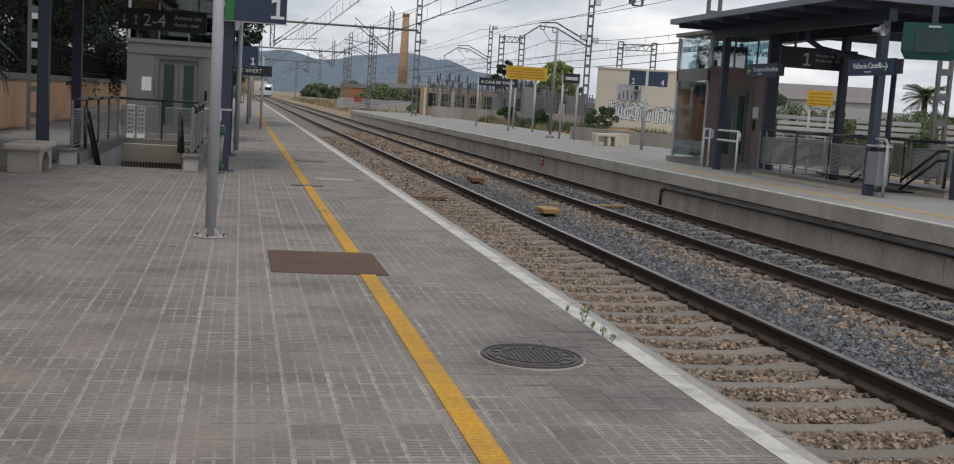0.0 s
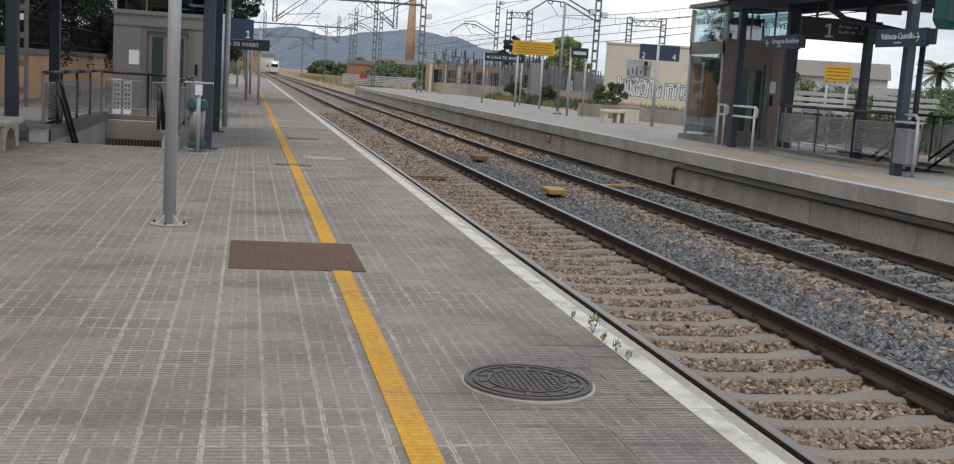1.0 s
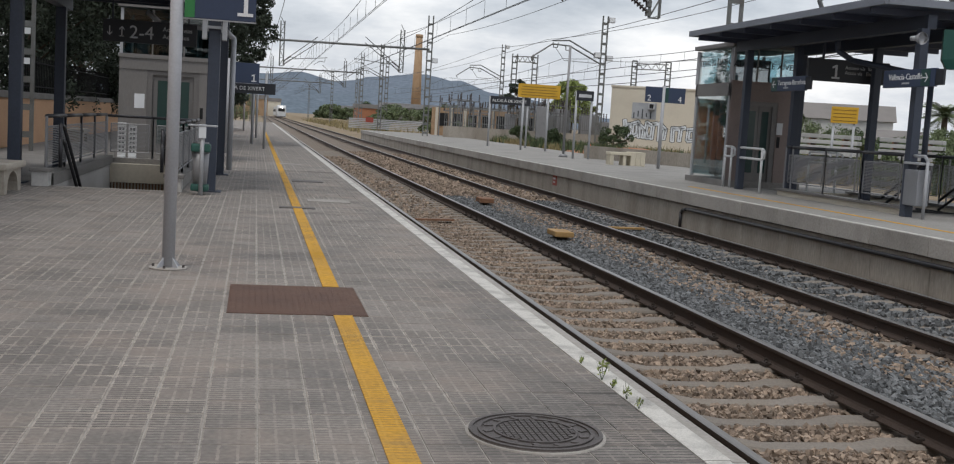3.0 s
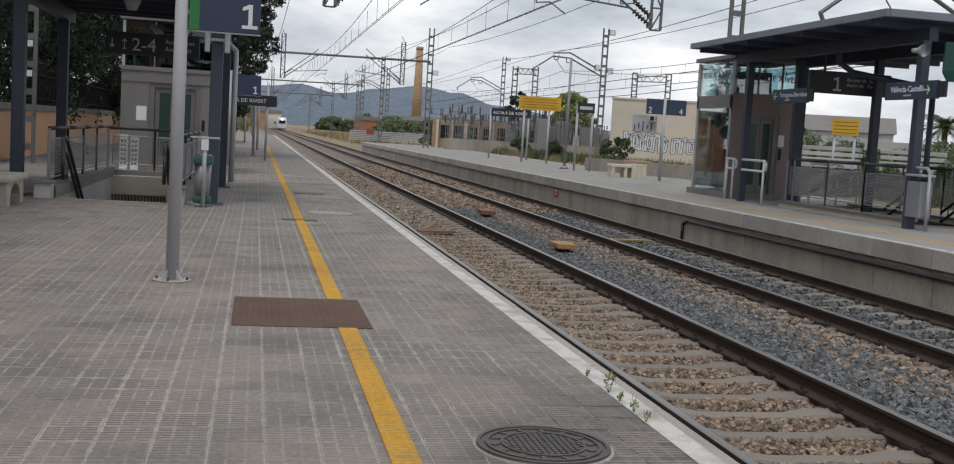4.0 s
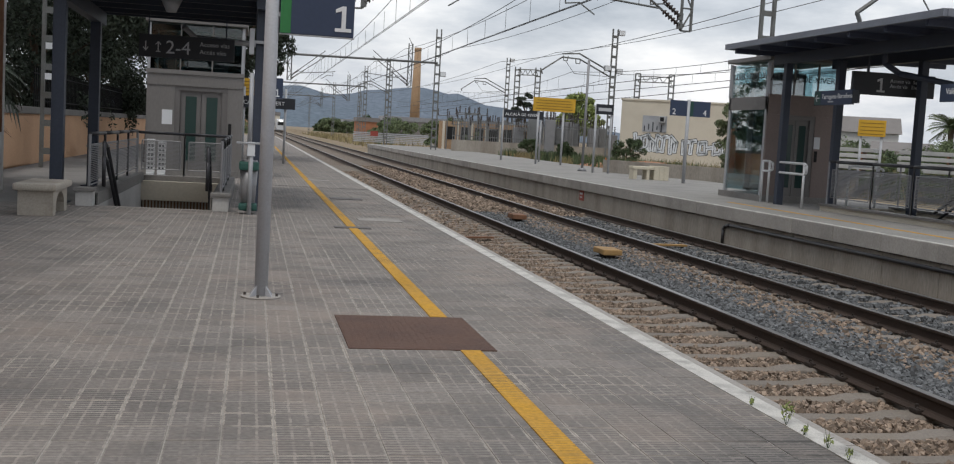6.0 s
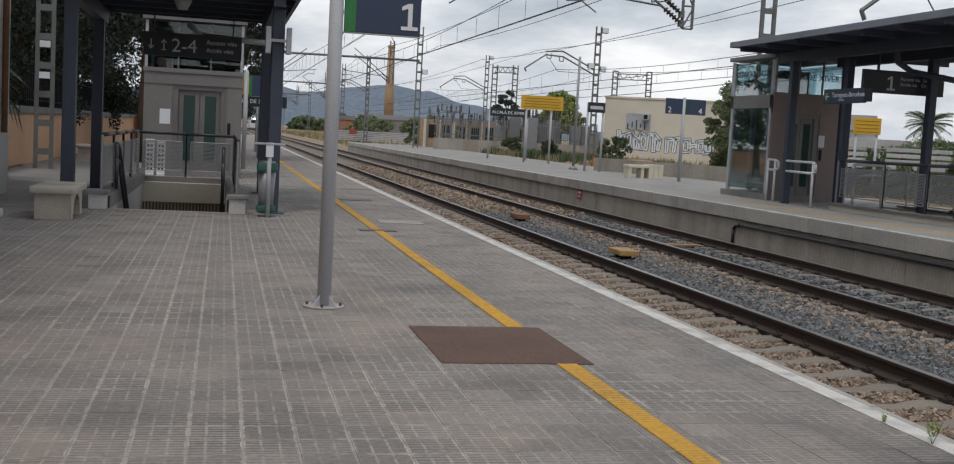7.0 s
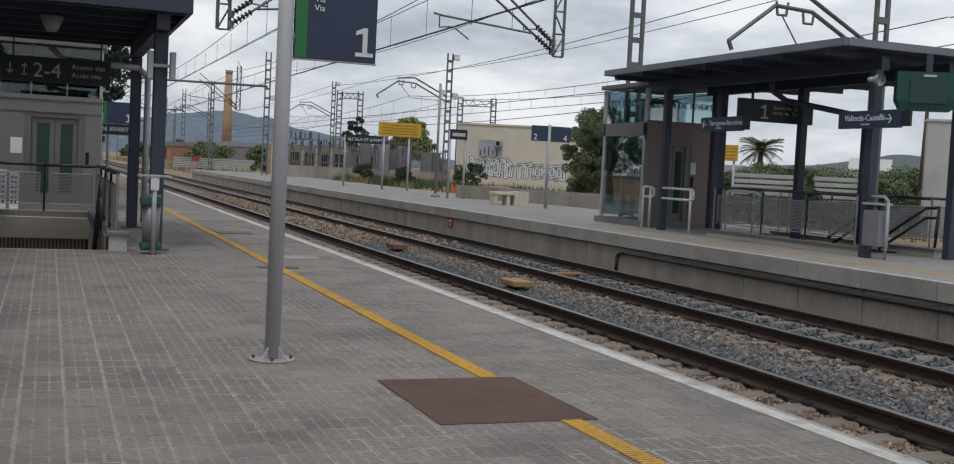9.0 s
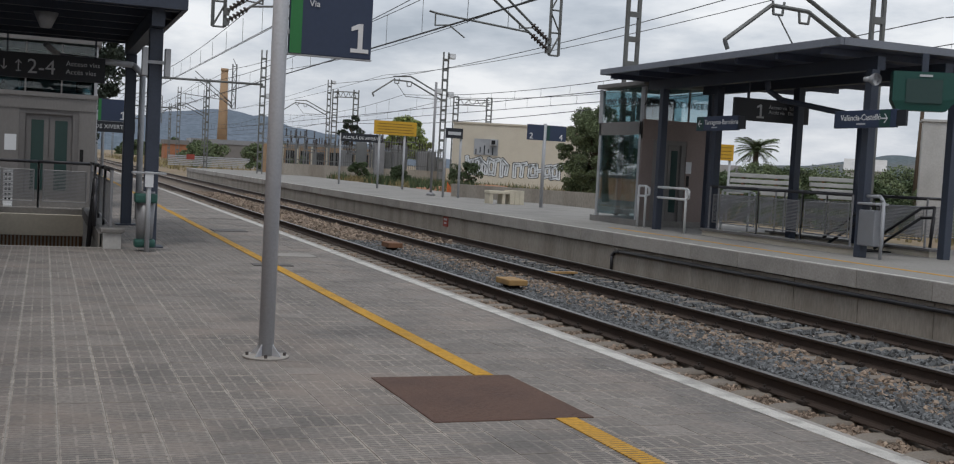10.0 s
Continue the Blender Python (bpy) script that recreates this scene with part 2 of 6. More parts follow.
M_CLIP = shader("rail_clip_steel", (0.045, 0.035, 0.03), 0.8, metal=0.3)
M_BALLTAN = shader("tan_ballast", (0.25, 0.192, 0.145), 0.92, vary=0.2, scale=20, second=(0.20, 0.155, 0.13), stain=0.5, per="island", per_amount=0.55)
M_BALLGREY = shader("grey_ballast", (0.132, 0.138, 0.142), 0.92, vary=0.2, scale=20, second=(0.12, 0.12, 0.125), stain=0.5, per="island", per_amount=0.6)
M_BALLBED = shader("ballast_bed", (0.17, 0.135, 0.105), 0.95, vary=0.55, scale=30, bump=1.0, bscale=26, second=(0.10, 0.085, 0.07), stain=0.6)
M_STEELBLUE = shader("blue_grey_paint", (0.042, 0.052, 0.076), 0.5, vary=0.12, scale=6, stain=0.3)
M_NAVY = shader("dark_blue_roof_sheet", (0.066, 0.080, 0.125), 0.5, vary=0.12, scale=4, stain=0.3)
M_FASCIA = shader("grey_blue_fascia", (0.19, 0.205, 0.24), 0.5, vary=0.1, scale=5, stain=0.35)
M_TEXTBR = shader("faded_brown_lettering", (0.22, 0.13, 0.02), 0.6, vary=0.1, scale=8, stain=0.2)
M_BINGREY = shader("mid_grey_bin_steel", (0.24, 0.25, 0.27), 0.5, metal=0.2, vary=0.1, scale=9, stain=0.3)
M_PALECONC = shader("pale_new_concrete", (0.43, 0.43, 0.425), 0.9, vary=0.12, scale=5, stain=0.4, per="object", per_amount=0.15)
M_GALV = shader("galvanised_steel", (0.40, 0.41, 0.43), 0.55, metal=0.15, vary=0.12, scale=12, stain=0.3)
M_POLE = shader("pale_grey_pole_paint", (0.43, 0.44, 0.47), 0.5, vary=0.08, scale=10, stain=0.35, second=(0.36, 0.37, 0.39))
M_MASTST = shader("weathered_lattice_steel", (0.17, 0.175, 0.17), 0.6, metal=0.4, vary=0.2, scale=10, stain=0.5, second=(0.10, 0.085, 0.07))
M_STAIN = shader("brushed_stainless", (0.23, 0.218, 0.21), 0.42, metal=0.3, vary=0.07, scale=5, stain=0.3, stretch=(1, 1, 0.3))
M_STAIND = shader("dull_stainless_panel", (0.19, 0.18, 0.175), 0.45, metal=0.25, vary=0.08, scale=5, stain=0.3)
M_GLASS = glass_material("lift_glass", (0.78, 0.90, 0.93), mixv=1.0)
M_DGLASS = glass_material("dark_glass", (0.42, 0.53, 0.55), mixv=0.3)
M_SIGN = shader("navy_sign_enamel", (0.034, 0.050, 0.096), 0.45, vary=0.06, scale=5, stain=0.15)
M_SIGNDK = shader("dark_grey_sign_enamel", (0.022, 0.025, 0.032), 0.45, vary=0.06, scale=5, stain=0.15)
M_SIGNGREEN = shader("green_sign_band", (0.030, 0.19, 0.055), 0.45, vary=0.06, scale=5, stain=0.15)
M_SIGNDKGREEN = shader("dark_green_sign", (0.018, 0.062, 0.055), 0.45, vary=0.06, scale=5, stain=0.15)
M_TEAL = shader("teal_screen_case", (0.007, 0.060, 0.048), 0.45, vary=0.08, scale=5, stain=0.2)
M_SCREEN = shader("dark_screen", (0.02, 0.05, 0.045), 0.2, vary=0.05, scale=3, stain=0.1)
M_LETTER = shader("white_lettering", (0.72, 0.73, 0.74), 0.5, vary=0.04, scale=8, stain=0.1)
M_LETTERDIM = shader("dim_grey_lettering", (0.50, 0.51, 0.53), 0.5, vary=0.04, scale=8, stain=0.1)
M_LETTERDK = shader("dark_lettering", (0.03, 0.035, 0.04), 0.5, vary=0.04, scale=8, stain=0.1)
M_WARN = shader("yellow_warning_board", (0.60, 0.35, 0.03), 0.55, vary=0.06, scale=8, stain=0.25)
M_CREAM = shader("cream_render", (0.58, 0.53, 0.44), 0.9, vary=0.07, scale=3, bump=0.2, bscale=90, stain=0.4, second=(0.44, 0.39, 0.32))
M_ORANGE = shader("orange_render", (0.58, 0.36, 0.22), 0.9, vary=0.10, scale=3, bump=0.25, bscale=90, stain=0.45, second=(0.45, 0.27, 0.165))
M_WHITEWALL = shader("whitewashed_render", (0.50, 0.49, 0.475), 0.9, vary=0.10, scale=4, bump=0.25, bscale=80, stain=0.6, second=(0.34, 0.33, 0.32))
M_PLINTH = shader("grey_blue_plinth", (0.36, 0.375, 0.40), 0.9, vary=0.12, scale=4, bump=0.25, bscale=80, stain=0.6)
M_BRICK = shader("brick_red_render", (0.37, 0.16, 0.085), 0.9, vary=0.14, scale=5, stain=0.4)
M_CHIM = shader("chimney_brick", (0.36, 0.245, 0.15), 0.9, vary=0.16, scale=1.2, stain=0.6, second=(0.28, 0.17, 0.10))
M_BENCH = shader("bench_cast_stone", (0.42, 0.38, 0.325), 0.9, vary=0.14, scale=8, bump=0.35, bscale=110, stain=0.7, second=(0.24, 0.21, 0.17))
M_CREAMB = shader("cream_bench_stone", (0.58, 0.53, 0.42), 0.85, vary=0.08, scale=8, bump=0.2, bscale=110, stain=0.4)
M_WPAINT = shader("white_tube_paint", (0.66, 0.67, 0.68), 0.45, vary=0.05, scale=8, stain=0.25)
M_HRAIL = shader("dark_handrail", (0.05, 0.05, 0.055), 0.4, metal=0.5, vary=0.1, scale=8)
M_RAILG = shader("grey_railing_steel", (0.27, 0.27, 0.28), 0.5, metal=0.3, vary=0.12, scale=8, stain=0.3)
M_BINGREEN = shader("green_plastic_bag_holder", (0.03, 0.10, 0.082), 0.5, vary=0.15, scale=9)
M_PAPER = shader("white_paper_notice", (0.72, 0.74, 0.76), 0.7, vary=0.05, scale=12, stain=0.2)
M_RED = shader("faded_red_plate", (0.30, 0.06, 0.045), 0.6, vary=0.2, scale=14)
M_YBOX = shader("yellow_ochre_balise", (0.36, 0.22, 0.085), 0.7, vary=0.15, scale=14, second=(0.22, 0.15, 0.08), stain=0.6)
M_BRBOX = shader("brown_balise", (0.20, 0.10, 0.055), 0.75, vary=0.15, scale=14, stain=0.6)
M_EARTH = shader("dry_earth", (0.25, 0.19, 0.125), 0.95, vary=0.25, scale=1.2, bump=0.5, bscale=14, stain=0.7, second=(0.13, 0.12, 0.06))
M_REDEARTH = shader("reddish_earth", (0.36, 0.19, 0.11), 0.95, vary=0.2, scale=2, bump=0.5, bscale=14, stain=0.6)
M_FENCE = shader("grey_fence_steel", (0.20, 0.205, 0.205), 0.6, metal=0.3, vary=0.12, scale=8)
M_CERAMIC = shader("brown_insulator", (0.05, 0.035, 0.03), 0.3, vary=0.2, scale=10)
M_WIRE = shader("copper_wire_dark", (0.055, 0.055, 0.055), 0.6, metal=0.3, vary=0.1, scale=4)
M_BARK = shader("tree_bark", (0.09, 0.065, 0.045), 0.95, vary=0.3, scale=9, bump=0.8, bscale=30)
M_LEAFDK = shader("dark_foliage", (0.056, 0.072, 0.050), 0.75, vary=0.3, scale=1.4, stain=0.5, per="island", per_amount=0.5)
M_LEAF = shader("green_foliage", (0.070, 0.100, 0.045), 0.75, vary=0.3, scale=1.4, stain=0.4, per="island", per_amount=0.5)
M_LEAFMID = shader("grey_green_foliage", (0.135, 0.17, 0.085), 0.75, vary=0.3, scale=1.4, stain=0.4, per="island", per_amount=0.5)
M_LEAFYEL = shader("light_green_foliage", (0.26, 0.31, 0.10), 0.75, vary=0.3, scale=1.4, stain=0.4, per="island", per_amount=0.4)
M_GRASS = shader("dry_grass", (0.26, 0.21, 0.11), 0.9, vary=0.3, scale=1.0, stain=0.6, second=(0.12, 0.125, 0.05), per="island", per_amount=0.45)
# distance haze is put into this blue-grey base colour
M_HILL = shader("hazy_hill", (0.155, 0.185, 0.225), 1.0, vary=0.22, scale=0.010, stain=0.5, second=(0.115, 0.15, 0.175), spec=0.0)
# nearer hill: its green is shifted to blue-grey to paint in haze
M_NEARHILL = shader("green_hill", (0.12, 0.148, 0.162), 1.0, vary=0.35, scale=0.05, stain=0.5, second=(0.19, 0.16, 0.13), spec=0.0)
M_TRAINW = shader("white_train_paint", (0.55, 0.56, 0.57), 0.4, vary=0.05, scale=2, stain=0.2)
M_TRAING = shader("grey_train_panel", (0.09, 0.095, 0.105), 0.4, vary=0.08, scale=2, stain=0.2)
M_BLACK = shader("dark_opening", (0.012, 0.012, 0.013), 0.8, vary=0.1, scale=4)
M_TILEROOF = shader("grey_corrugated_roof", (0.20, 0.185, 0.175), 0.85, vary=0.1, scale=2)
M_GRAFW = shader("white_spray_paint", (0.66, 0.69, 0.72), 0.7, vary=0.06, scale=5, stain=0.2)
M_GRAFB = shader("black_spray_paint", (0.035, 0.04, 0.05), 0.7, vary=0.06, scale=5, stain=0.2)
M_ORMESH = shader("orange_plastic_mesh", (0.62, 0.16, 0.05), 0.7, vary=0.15, scale=9)
M_LAMPON = glow("headlamp_glow", (1.0, 0.93, 0.8), 14.0)


# ---- mesh helpers ----
def box(bm, lo, hi, bevel=0.0):
    v = [bm.verts.new((x, y, z)) for z in (lo[2], hi[2]) for y in (lo[1], hi[1]) for x in (lo[0], hi[0])]
    fs = [bm.faces.new([v[i] for i in q]) for q in ((0, 2, 3, 1), (4, 5, 7, 6), (0, 1, 5, 4), (2, 6, 7, 3), (0, 4, 6, 2), (1, 3, 7, 5))]
    if bevel:
        bmesh.ops.bevel(bm, geom=list({ed for f in fs for ed in f.edges}), offset=bevel, segments=2, profile=0.6, affect="EDGES")
    return v


def tube(bm, a, b, r0, r1=None, seg=10, caps=True):
    a, b = Vector(a), Vector(b)
    r1 = r0 if r1 is None else r1
    q = (b - a).to_track_quat("Z", "Y")
    rings = []
    for p, r in ((a, r0), (b, r1)):
        rings.append([bm.verts.new(p + q @ Vector((r * math.cos(2 * math.pi * i / seg), r * math.sin(2 * math.pi * i / seg), 0))) for i in range(seg)])
    for i in range(seg):
        j = (i + 1) % seg
        f = bm.faces.new((rings[0][i], rings[0][j], rings[1][j], rings[1][i]))
        f.smooth = seg > 6
    if caps:
        bm.faces.new(rings[0][::-1])
        bm.faces.new(rings[1])
    return rings


def wire(bm, pts, r, seg=4):
    """A connected thin cable through points that run along y."""
    rings = [[bm.verts.new((x + r * math.cos(6.2832 * i / seg), y, z + r * math.sin(6.2832 * i / seg))) for i in range(seg)] for x, y, z in pts]
    for a, b in zip(rings, rings[1:]):
        for i in range(seg):
            bm.faces.new((a[i], a[(i + 1) % seg], b[(i + 1) % seg], b[i]))


def pipe(bm, pts, r, seg=8):
    """A bent tube through points, with rounded joints."""
    for a, b in zip(pts, pts[1:]):
        tube(bm, a, b, r, r, seg)
    for p in pts[1:-1]:
        bmesh.ops.create_icosphere(bm, subdivisions=1, radius=r * 1.03, matrix=Matrix.Translation(p))


def loft(bm, sections):
    """Skin over rings of equal count, closed with end faces."""
    rings = [[bm.verts.new(p) for p in s] for s in sections]
    n = len(rings[0])
    for a, b in zip(rings, rings[1:]):
        for i in range(n):
            bm.faces.new((a[i], a[(i + 1) % n], b[(i + 1) % n], b[i]))
    bm.faces.new(rings[0][::-1])
    bm.faces.new(rings[-1])


def mesh_of(bm, name, material):
    bmesh.ops.recalc_face_normals(bm, faces=bm.faces)
    me = bpy.data.meshes.new(name)
    bm.to_mesh(me)
    bm.free()
    for m in material if isinstance(material, (list, tuple)) else (material,):
        me.materials.append(m)
    return me


def part(name, bm, material, parent=None, label=""):
    ob = new(name, mesh_of(bm, name, material))
    if parent:
        ob.parent = parent
    if label:
        ob["label"] = label
    return ob


def thing(name, label, category, at=(0, 0, 0), rz=0.0, group="", kind=""):
    ob = new(name)
    ob.empty_display_size = 0.2
    ob.matrix_basis = pose(*at, 0, 0, rz)
    return tagged(ob, label, category, group, kind)


def block(name, lo, hi, material, parent=None, label="", bevel=0.0):
    bm = bmesh.new()
    box(bm, lo, hi, bevel)
    return part(name, bm, material, parent, label)


def structure(ob, label, category):
    return tagged(ob, label, category, kind="structure")


def lettering(text, size, material, parent, m, depth=0.003, align="LEFT", name="lettering"):
    """Built-in font turned into a thin mesh, facing -y of its own frame."""
    cu = bpy.data.curves.new("text", "FONT")
    cu.body, cu.size, cu.extrude, cu.align_x, cu.resolution_u = text, size, depth, align, 3
    tmp = bpy.data.objects.new("text", cu)
    me = bpy.data.meshes.new_from_object(tmp)
    bpy.data.objects.remove(tmp)
    bpy.data.curves.remove(cu)
    me.materials.clear()
    me.materials.append(material)
    ob = new(name, me)
    ob.parent = parent
    ob.matrix_basis = m
    return ob


def figure_one(h, material, parent, m):
    """A numeral one with flag and foot, as a thin plate facing -y."""
    s = h / 10
    pts = [(0, 0), (6.4, 0), (6.4, 1.35), (4.2, 1.35), (4.2, 10), (2.7, 10), (0.1, 8.7), (0.1, 7.3), (2.5, 8.1), (2.5, 1.35), (0, 1.35)]
    bm = bmesh.new()
    fa = [bm.verts.new((x * s, 0, z * s)) for x, z in pts]
    fb = [bm.verts.new((x * s, 0.004, z * s)) for x, z in pts]
    n = len(pts)
    bm.faces.new(fa)
    bm.faces.new(fb[::-1])
    for i in range(n):
        bm.faces.new((fa[i], fb[i], fb[(i + 1) % n], fa[(i + 1) % n]))
    ob = part("numeral", bm, material, parent)
    ob.matrix_basis = m
    return ob


def raw(name, verts, faces, material, parent=None):
    me = bpy.data.meshes.new(name)
    me.from_pydata(verts, [], faces)
    for m in material if isinstance(material, (list, tuple)) else (material,):
        me.materials.append(m)
    ob = new(name, me)
    if parent:
        ob.parent = parent
    return ob


# ---- ground, tracks, platforms ----
RAILZ, C1, C2 = -0.545, -3.444, 0.482
XE, X2, Z2 = -5.428, 1.68, 0.13
ZI = 0.175  # top of the island platform
HOLE = (-10.12, -8.58, 12.75, 19.35)

xs = [-3000, -300, -60, -21, -16, -6.5, 3.0, 8.0, 9.2, 14, 30, 60, 200, 3000]
zs = [-0.6, -0.6, -0.5, -0.4, -0.95, -0.95, -0.95, -0.95, 0.0, 0.1, 0.1, 0.0, 0.0, 0.0]
ys = [-300, -60, -20] + list(range(-10, 140, 6)) + [160, 200, 260, 340, 500, 900, 1800, 4600]
gv = [(x, y, z + (0.06 * noise.noise((x * 0.3, y * 0.3, 0)) if x > 8.5 and x < 100 else 0)) for y in ys for x, z in zip(xs, zs)]
w = len(xs)
gf = [(j * w + i, j * w + i + 1, (j + 1) * w + i + 1, (j + 1) * w + i) for j in range(len(ys) - 1) for i in range(w - 1)]
structure(raw("ground", gv, gf, M_EARTH), "dry brown earth with patches of weeds beyond the platforms", "ground")

bed = thing("ballast_bed", "crushed stone bed under both tracks, tan and grey", "ballast", kind="structure")
block("bed", (-5.19, -20, -0.97), (1.76, 480, -0.775), M_BALLBED, bed)


def stones(name, n, xr, yr, size, material, seed, zbase, skip=None, label=""):
    """Loose crushed stones: jittered cubes strewn over a stretch of the bed."""
    rng = np.random.default_rng(seed)
    x, y = rng.uniform(*xr, n), yr[0] + (yr[1] - yr[0]) * rng.uniform(0, 1, n)
    if skip is not None:
        keep = ~skip(x, y)
        x, y = x[keep], y[keep]
        n = len(x)
    s = size * rng.uniform(0.55, 1.25, n)
    z = zbase + rng.uniform(-0.4, 0.5, n) * s
    cube = np.array([(a, b, c) for c in (-1, 1) for b in (-1, 1) for a in (-1, 1)], float) * 0.5
    v = cube[None] * rng.uniform(0.6, 1.2, (n, 1, 3)) + rng.uniform(-0.2, 0.2, (n, 8, 3))
    ang = rng.uniform(0, 6.28, (n, 3))
    c, sn = np.cos(ang), np.sin(ang)
    for a, (i, j) in enumerate(((0, 1), (1, 2), (0, 2))):
        vi = v[:, :, i] * c[:, None, a] - v[:, :, j] * sn[:, None, a]
        vj = v[:, :, i] * sn[:, None, a] + v[:, :, j] * c[:, None, a]
        v[:, :, i], v[:, :, j] = vi, vj
    v = v * s[:, None, None] + np.stack([x, y, z], -1)[:, None]
    f = np.array([(0, 2, 3, 1), (4, 5, 7, 6), (0, 1, 5, 4), (2, 6, 7, 3), (0, 4, 6, 2), (1, 3, 7, 5)])
    f = (f[None] + 8 * np.arange(n)[:, None, None]).reshape(-1, 4)
    me = bpy.data.meshes.new(name)
    me.vertices.add(n * 8)
    me.vertices.foreach_set("co", v.ravel())
    me.loops.add(f.size)
    me.loops.foreach_set("vertex_index", f.ravel())
    me.polygons.add(len(f))
    me.polygons.foreach_set("loop_start", np.arange(len(f)) * 4)
    me.update(calc_edges=True)
    me.shade_flat()
    me.materials.append(material)
    return tagged(new(name, me), label, "ballast", kind="stuff")


def on_sleeper(c, top):
    def skip(x, y):
        ph = np.abs((y / 0.6) % 1.0 - 0.5)
        return (np.abs(x - c) < 1.28) & (ph > 0.5 - 0.118 / 0.6) | (np.abs(np.abs(x - c) - 0.87) < 0.10)
    return skip


stones("track_stones", 66000, (-5.17, -2.48), (-3.5, 20), 0.034, M_BALLTAN, 1, -0.765, on_sleeper(C1, 0), "tan crushed stones between the concrete sleepers")
stones("track_stones", 11000, (-5.17, -2.48), (20, 52), 0.06, M_BALLTAN, 2, -0.775, on_sleeper(C1, 0), "tan crushed stones between the concrete sleepers")
stones("shoulder_stones", 44000, (-2.44, -0.98), (-1, 26), 0.040, M_BALLGREY, 3, -0.735, None, "dark grey crushed stones heaped between the two tracks")
stones("shoulder_stones", 9000, (-1.6, -0.48), (0, 26), 0.044, M_BALLTAN, 4, -0.735, on_sleeper(C2, 0), "tan crushed stones strewn between the two tracks")
stones("shoulder_stones", 8000, (-2.44, -0.48), (26, 60), 0.075, M_BALLTAN, 5, -0.74, None, "tan crushed stones strewn between the two tracks")
stones("track_stones", 21000, (-0.9, 1.28), (2, 26), 0.045, M_BALLGREY, 6, -0.75, on_sleeper(C2, 0), "grey crushed stones between the sleepers")
stones("shoulder_stones", 9000, (1.44, 1.78), (2, 34), 0.052, M_BALLTAN, 7, -0.74, None, "tan crushed stones along the platform wall")
stones("track_stones", 9000, (-0.9, 1.7), (26, 60), 0.08, M_BALLTAN, 8, -0.76, on_sleeper(C2, 0), "grey crushed stones between the sleepers")


def rail_mesh(y0, y1):
    prof = [(-0.075, 0), (-0.075, 0.012), (-0.02, 0.03), (-0.009, 0.045), (-0.009, 0.125), (-0.034, 0.137), (-0.036, 0.166), (-0.028, 0.172),
            (0.028, 0.172), (0.036, 0.166), (0.034, 0.137), (0.009, 0.125), (0.009, 0.045), (0.02, 0.03), (0.075, 0.012), (0.075, 0)]
    bm = bmesh.new()
    stations = list(np.linspace(y0, y1, 24))
    loft(bm, [[(x, yy, z - 0.172) for x, z in prof] for yy in stations])
    for f in bm.faces:
        c = f.calc_center_median()
        if c.z > -0.008 and abs(f.normal.y) < 0.5:
            f.material_index = 1
    return mesh_of(bm, "rail", (M_RAIL, M_SHINY))


def sleeper_mesh():
    bm = bmesh.new()
    secs = []
    for x, h, wd in ((-1.3, 0.0, 0.13), (-1.22, 0.03, 0.145), (-0.55, 0.03, 0.14), (-0.35, 0.0, 0.115), (0.35, 0.0, 0.115), (0.55, 0.03, 0.14), (1.22, 0.03, 0.145), (1.3, 0.0, 0.13)):
        secs.append([(x, -wd, -0.15), (x, wd, -0.15), (x, wd * 0.92, h - 0.02), (x, wd * 0.75, h), (x, -wd * 0.75, h), (x, -wd * 0.92, h - 0.02)])
    loft(bm, secs)
    return mesh_of(bm, "sleeper", M_SLEEPER)


RAIL_ME, SLEEPER_ME = rail_mesh(-20, 420), sleeper_mesh()


def clip_mesh():
    bm = bmesh.new()
    box(bm, (-0.035, -0.06, -0.175), (0.035, 0.06, -0.135), 0.01)
    tube(bm, (-0.015, -0.045, -0.14), (0.025, 0.045, -0.12), 0.016, seg=6)
    tube(bm, (0, 0, -0.17), (0, 0, -0.10), 0.016, seg=6)
    return mesh_of(bm, "rail_clip", M_CLIP)


CLIP_ME = clip_mesh()


def track(c, label, near, far):
    t = thing("railway_track", label, "railway track", (c, 0, RAILZ), group="railway tracks")
    for s in (-1, 1):
        r = new("rail", RAIL_ME)
        r.parent = t
        r.location = (s * 0.87, 0, 0)
    k0, k1 = int(near / 0.6), int(far / 0.6)
    for k in range(k0, k1):
        s = new("sleeper", SLEEPER_ME)
        s.parent = t
        s.matrix_basis = pose(random.uniform(-0.02, 0.02), k * 0.6 + random.uniform(-0.01, 0.01), -0.178 - 0.03, 0, 0, random.uniform(-0.4, 0.4))
        if k * 0.6 < 20:
            for sx in (-0.945, -0.795, 0.795, 0.945):
                q = new("rail_clip", CLIP_ME)
                q.parent = t
                q.location = (sx, k * 0.6, 0)
    return t


track(C1, "worn steel rails on pale concrete sleepers beside the low platform", -12, 60)
track(C2, "rusty steel rails on concrete sleepers beside the far platform", -6, 60)

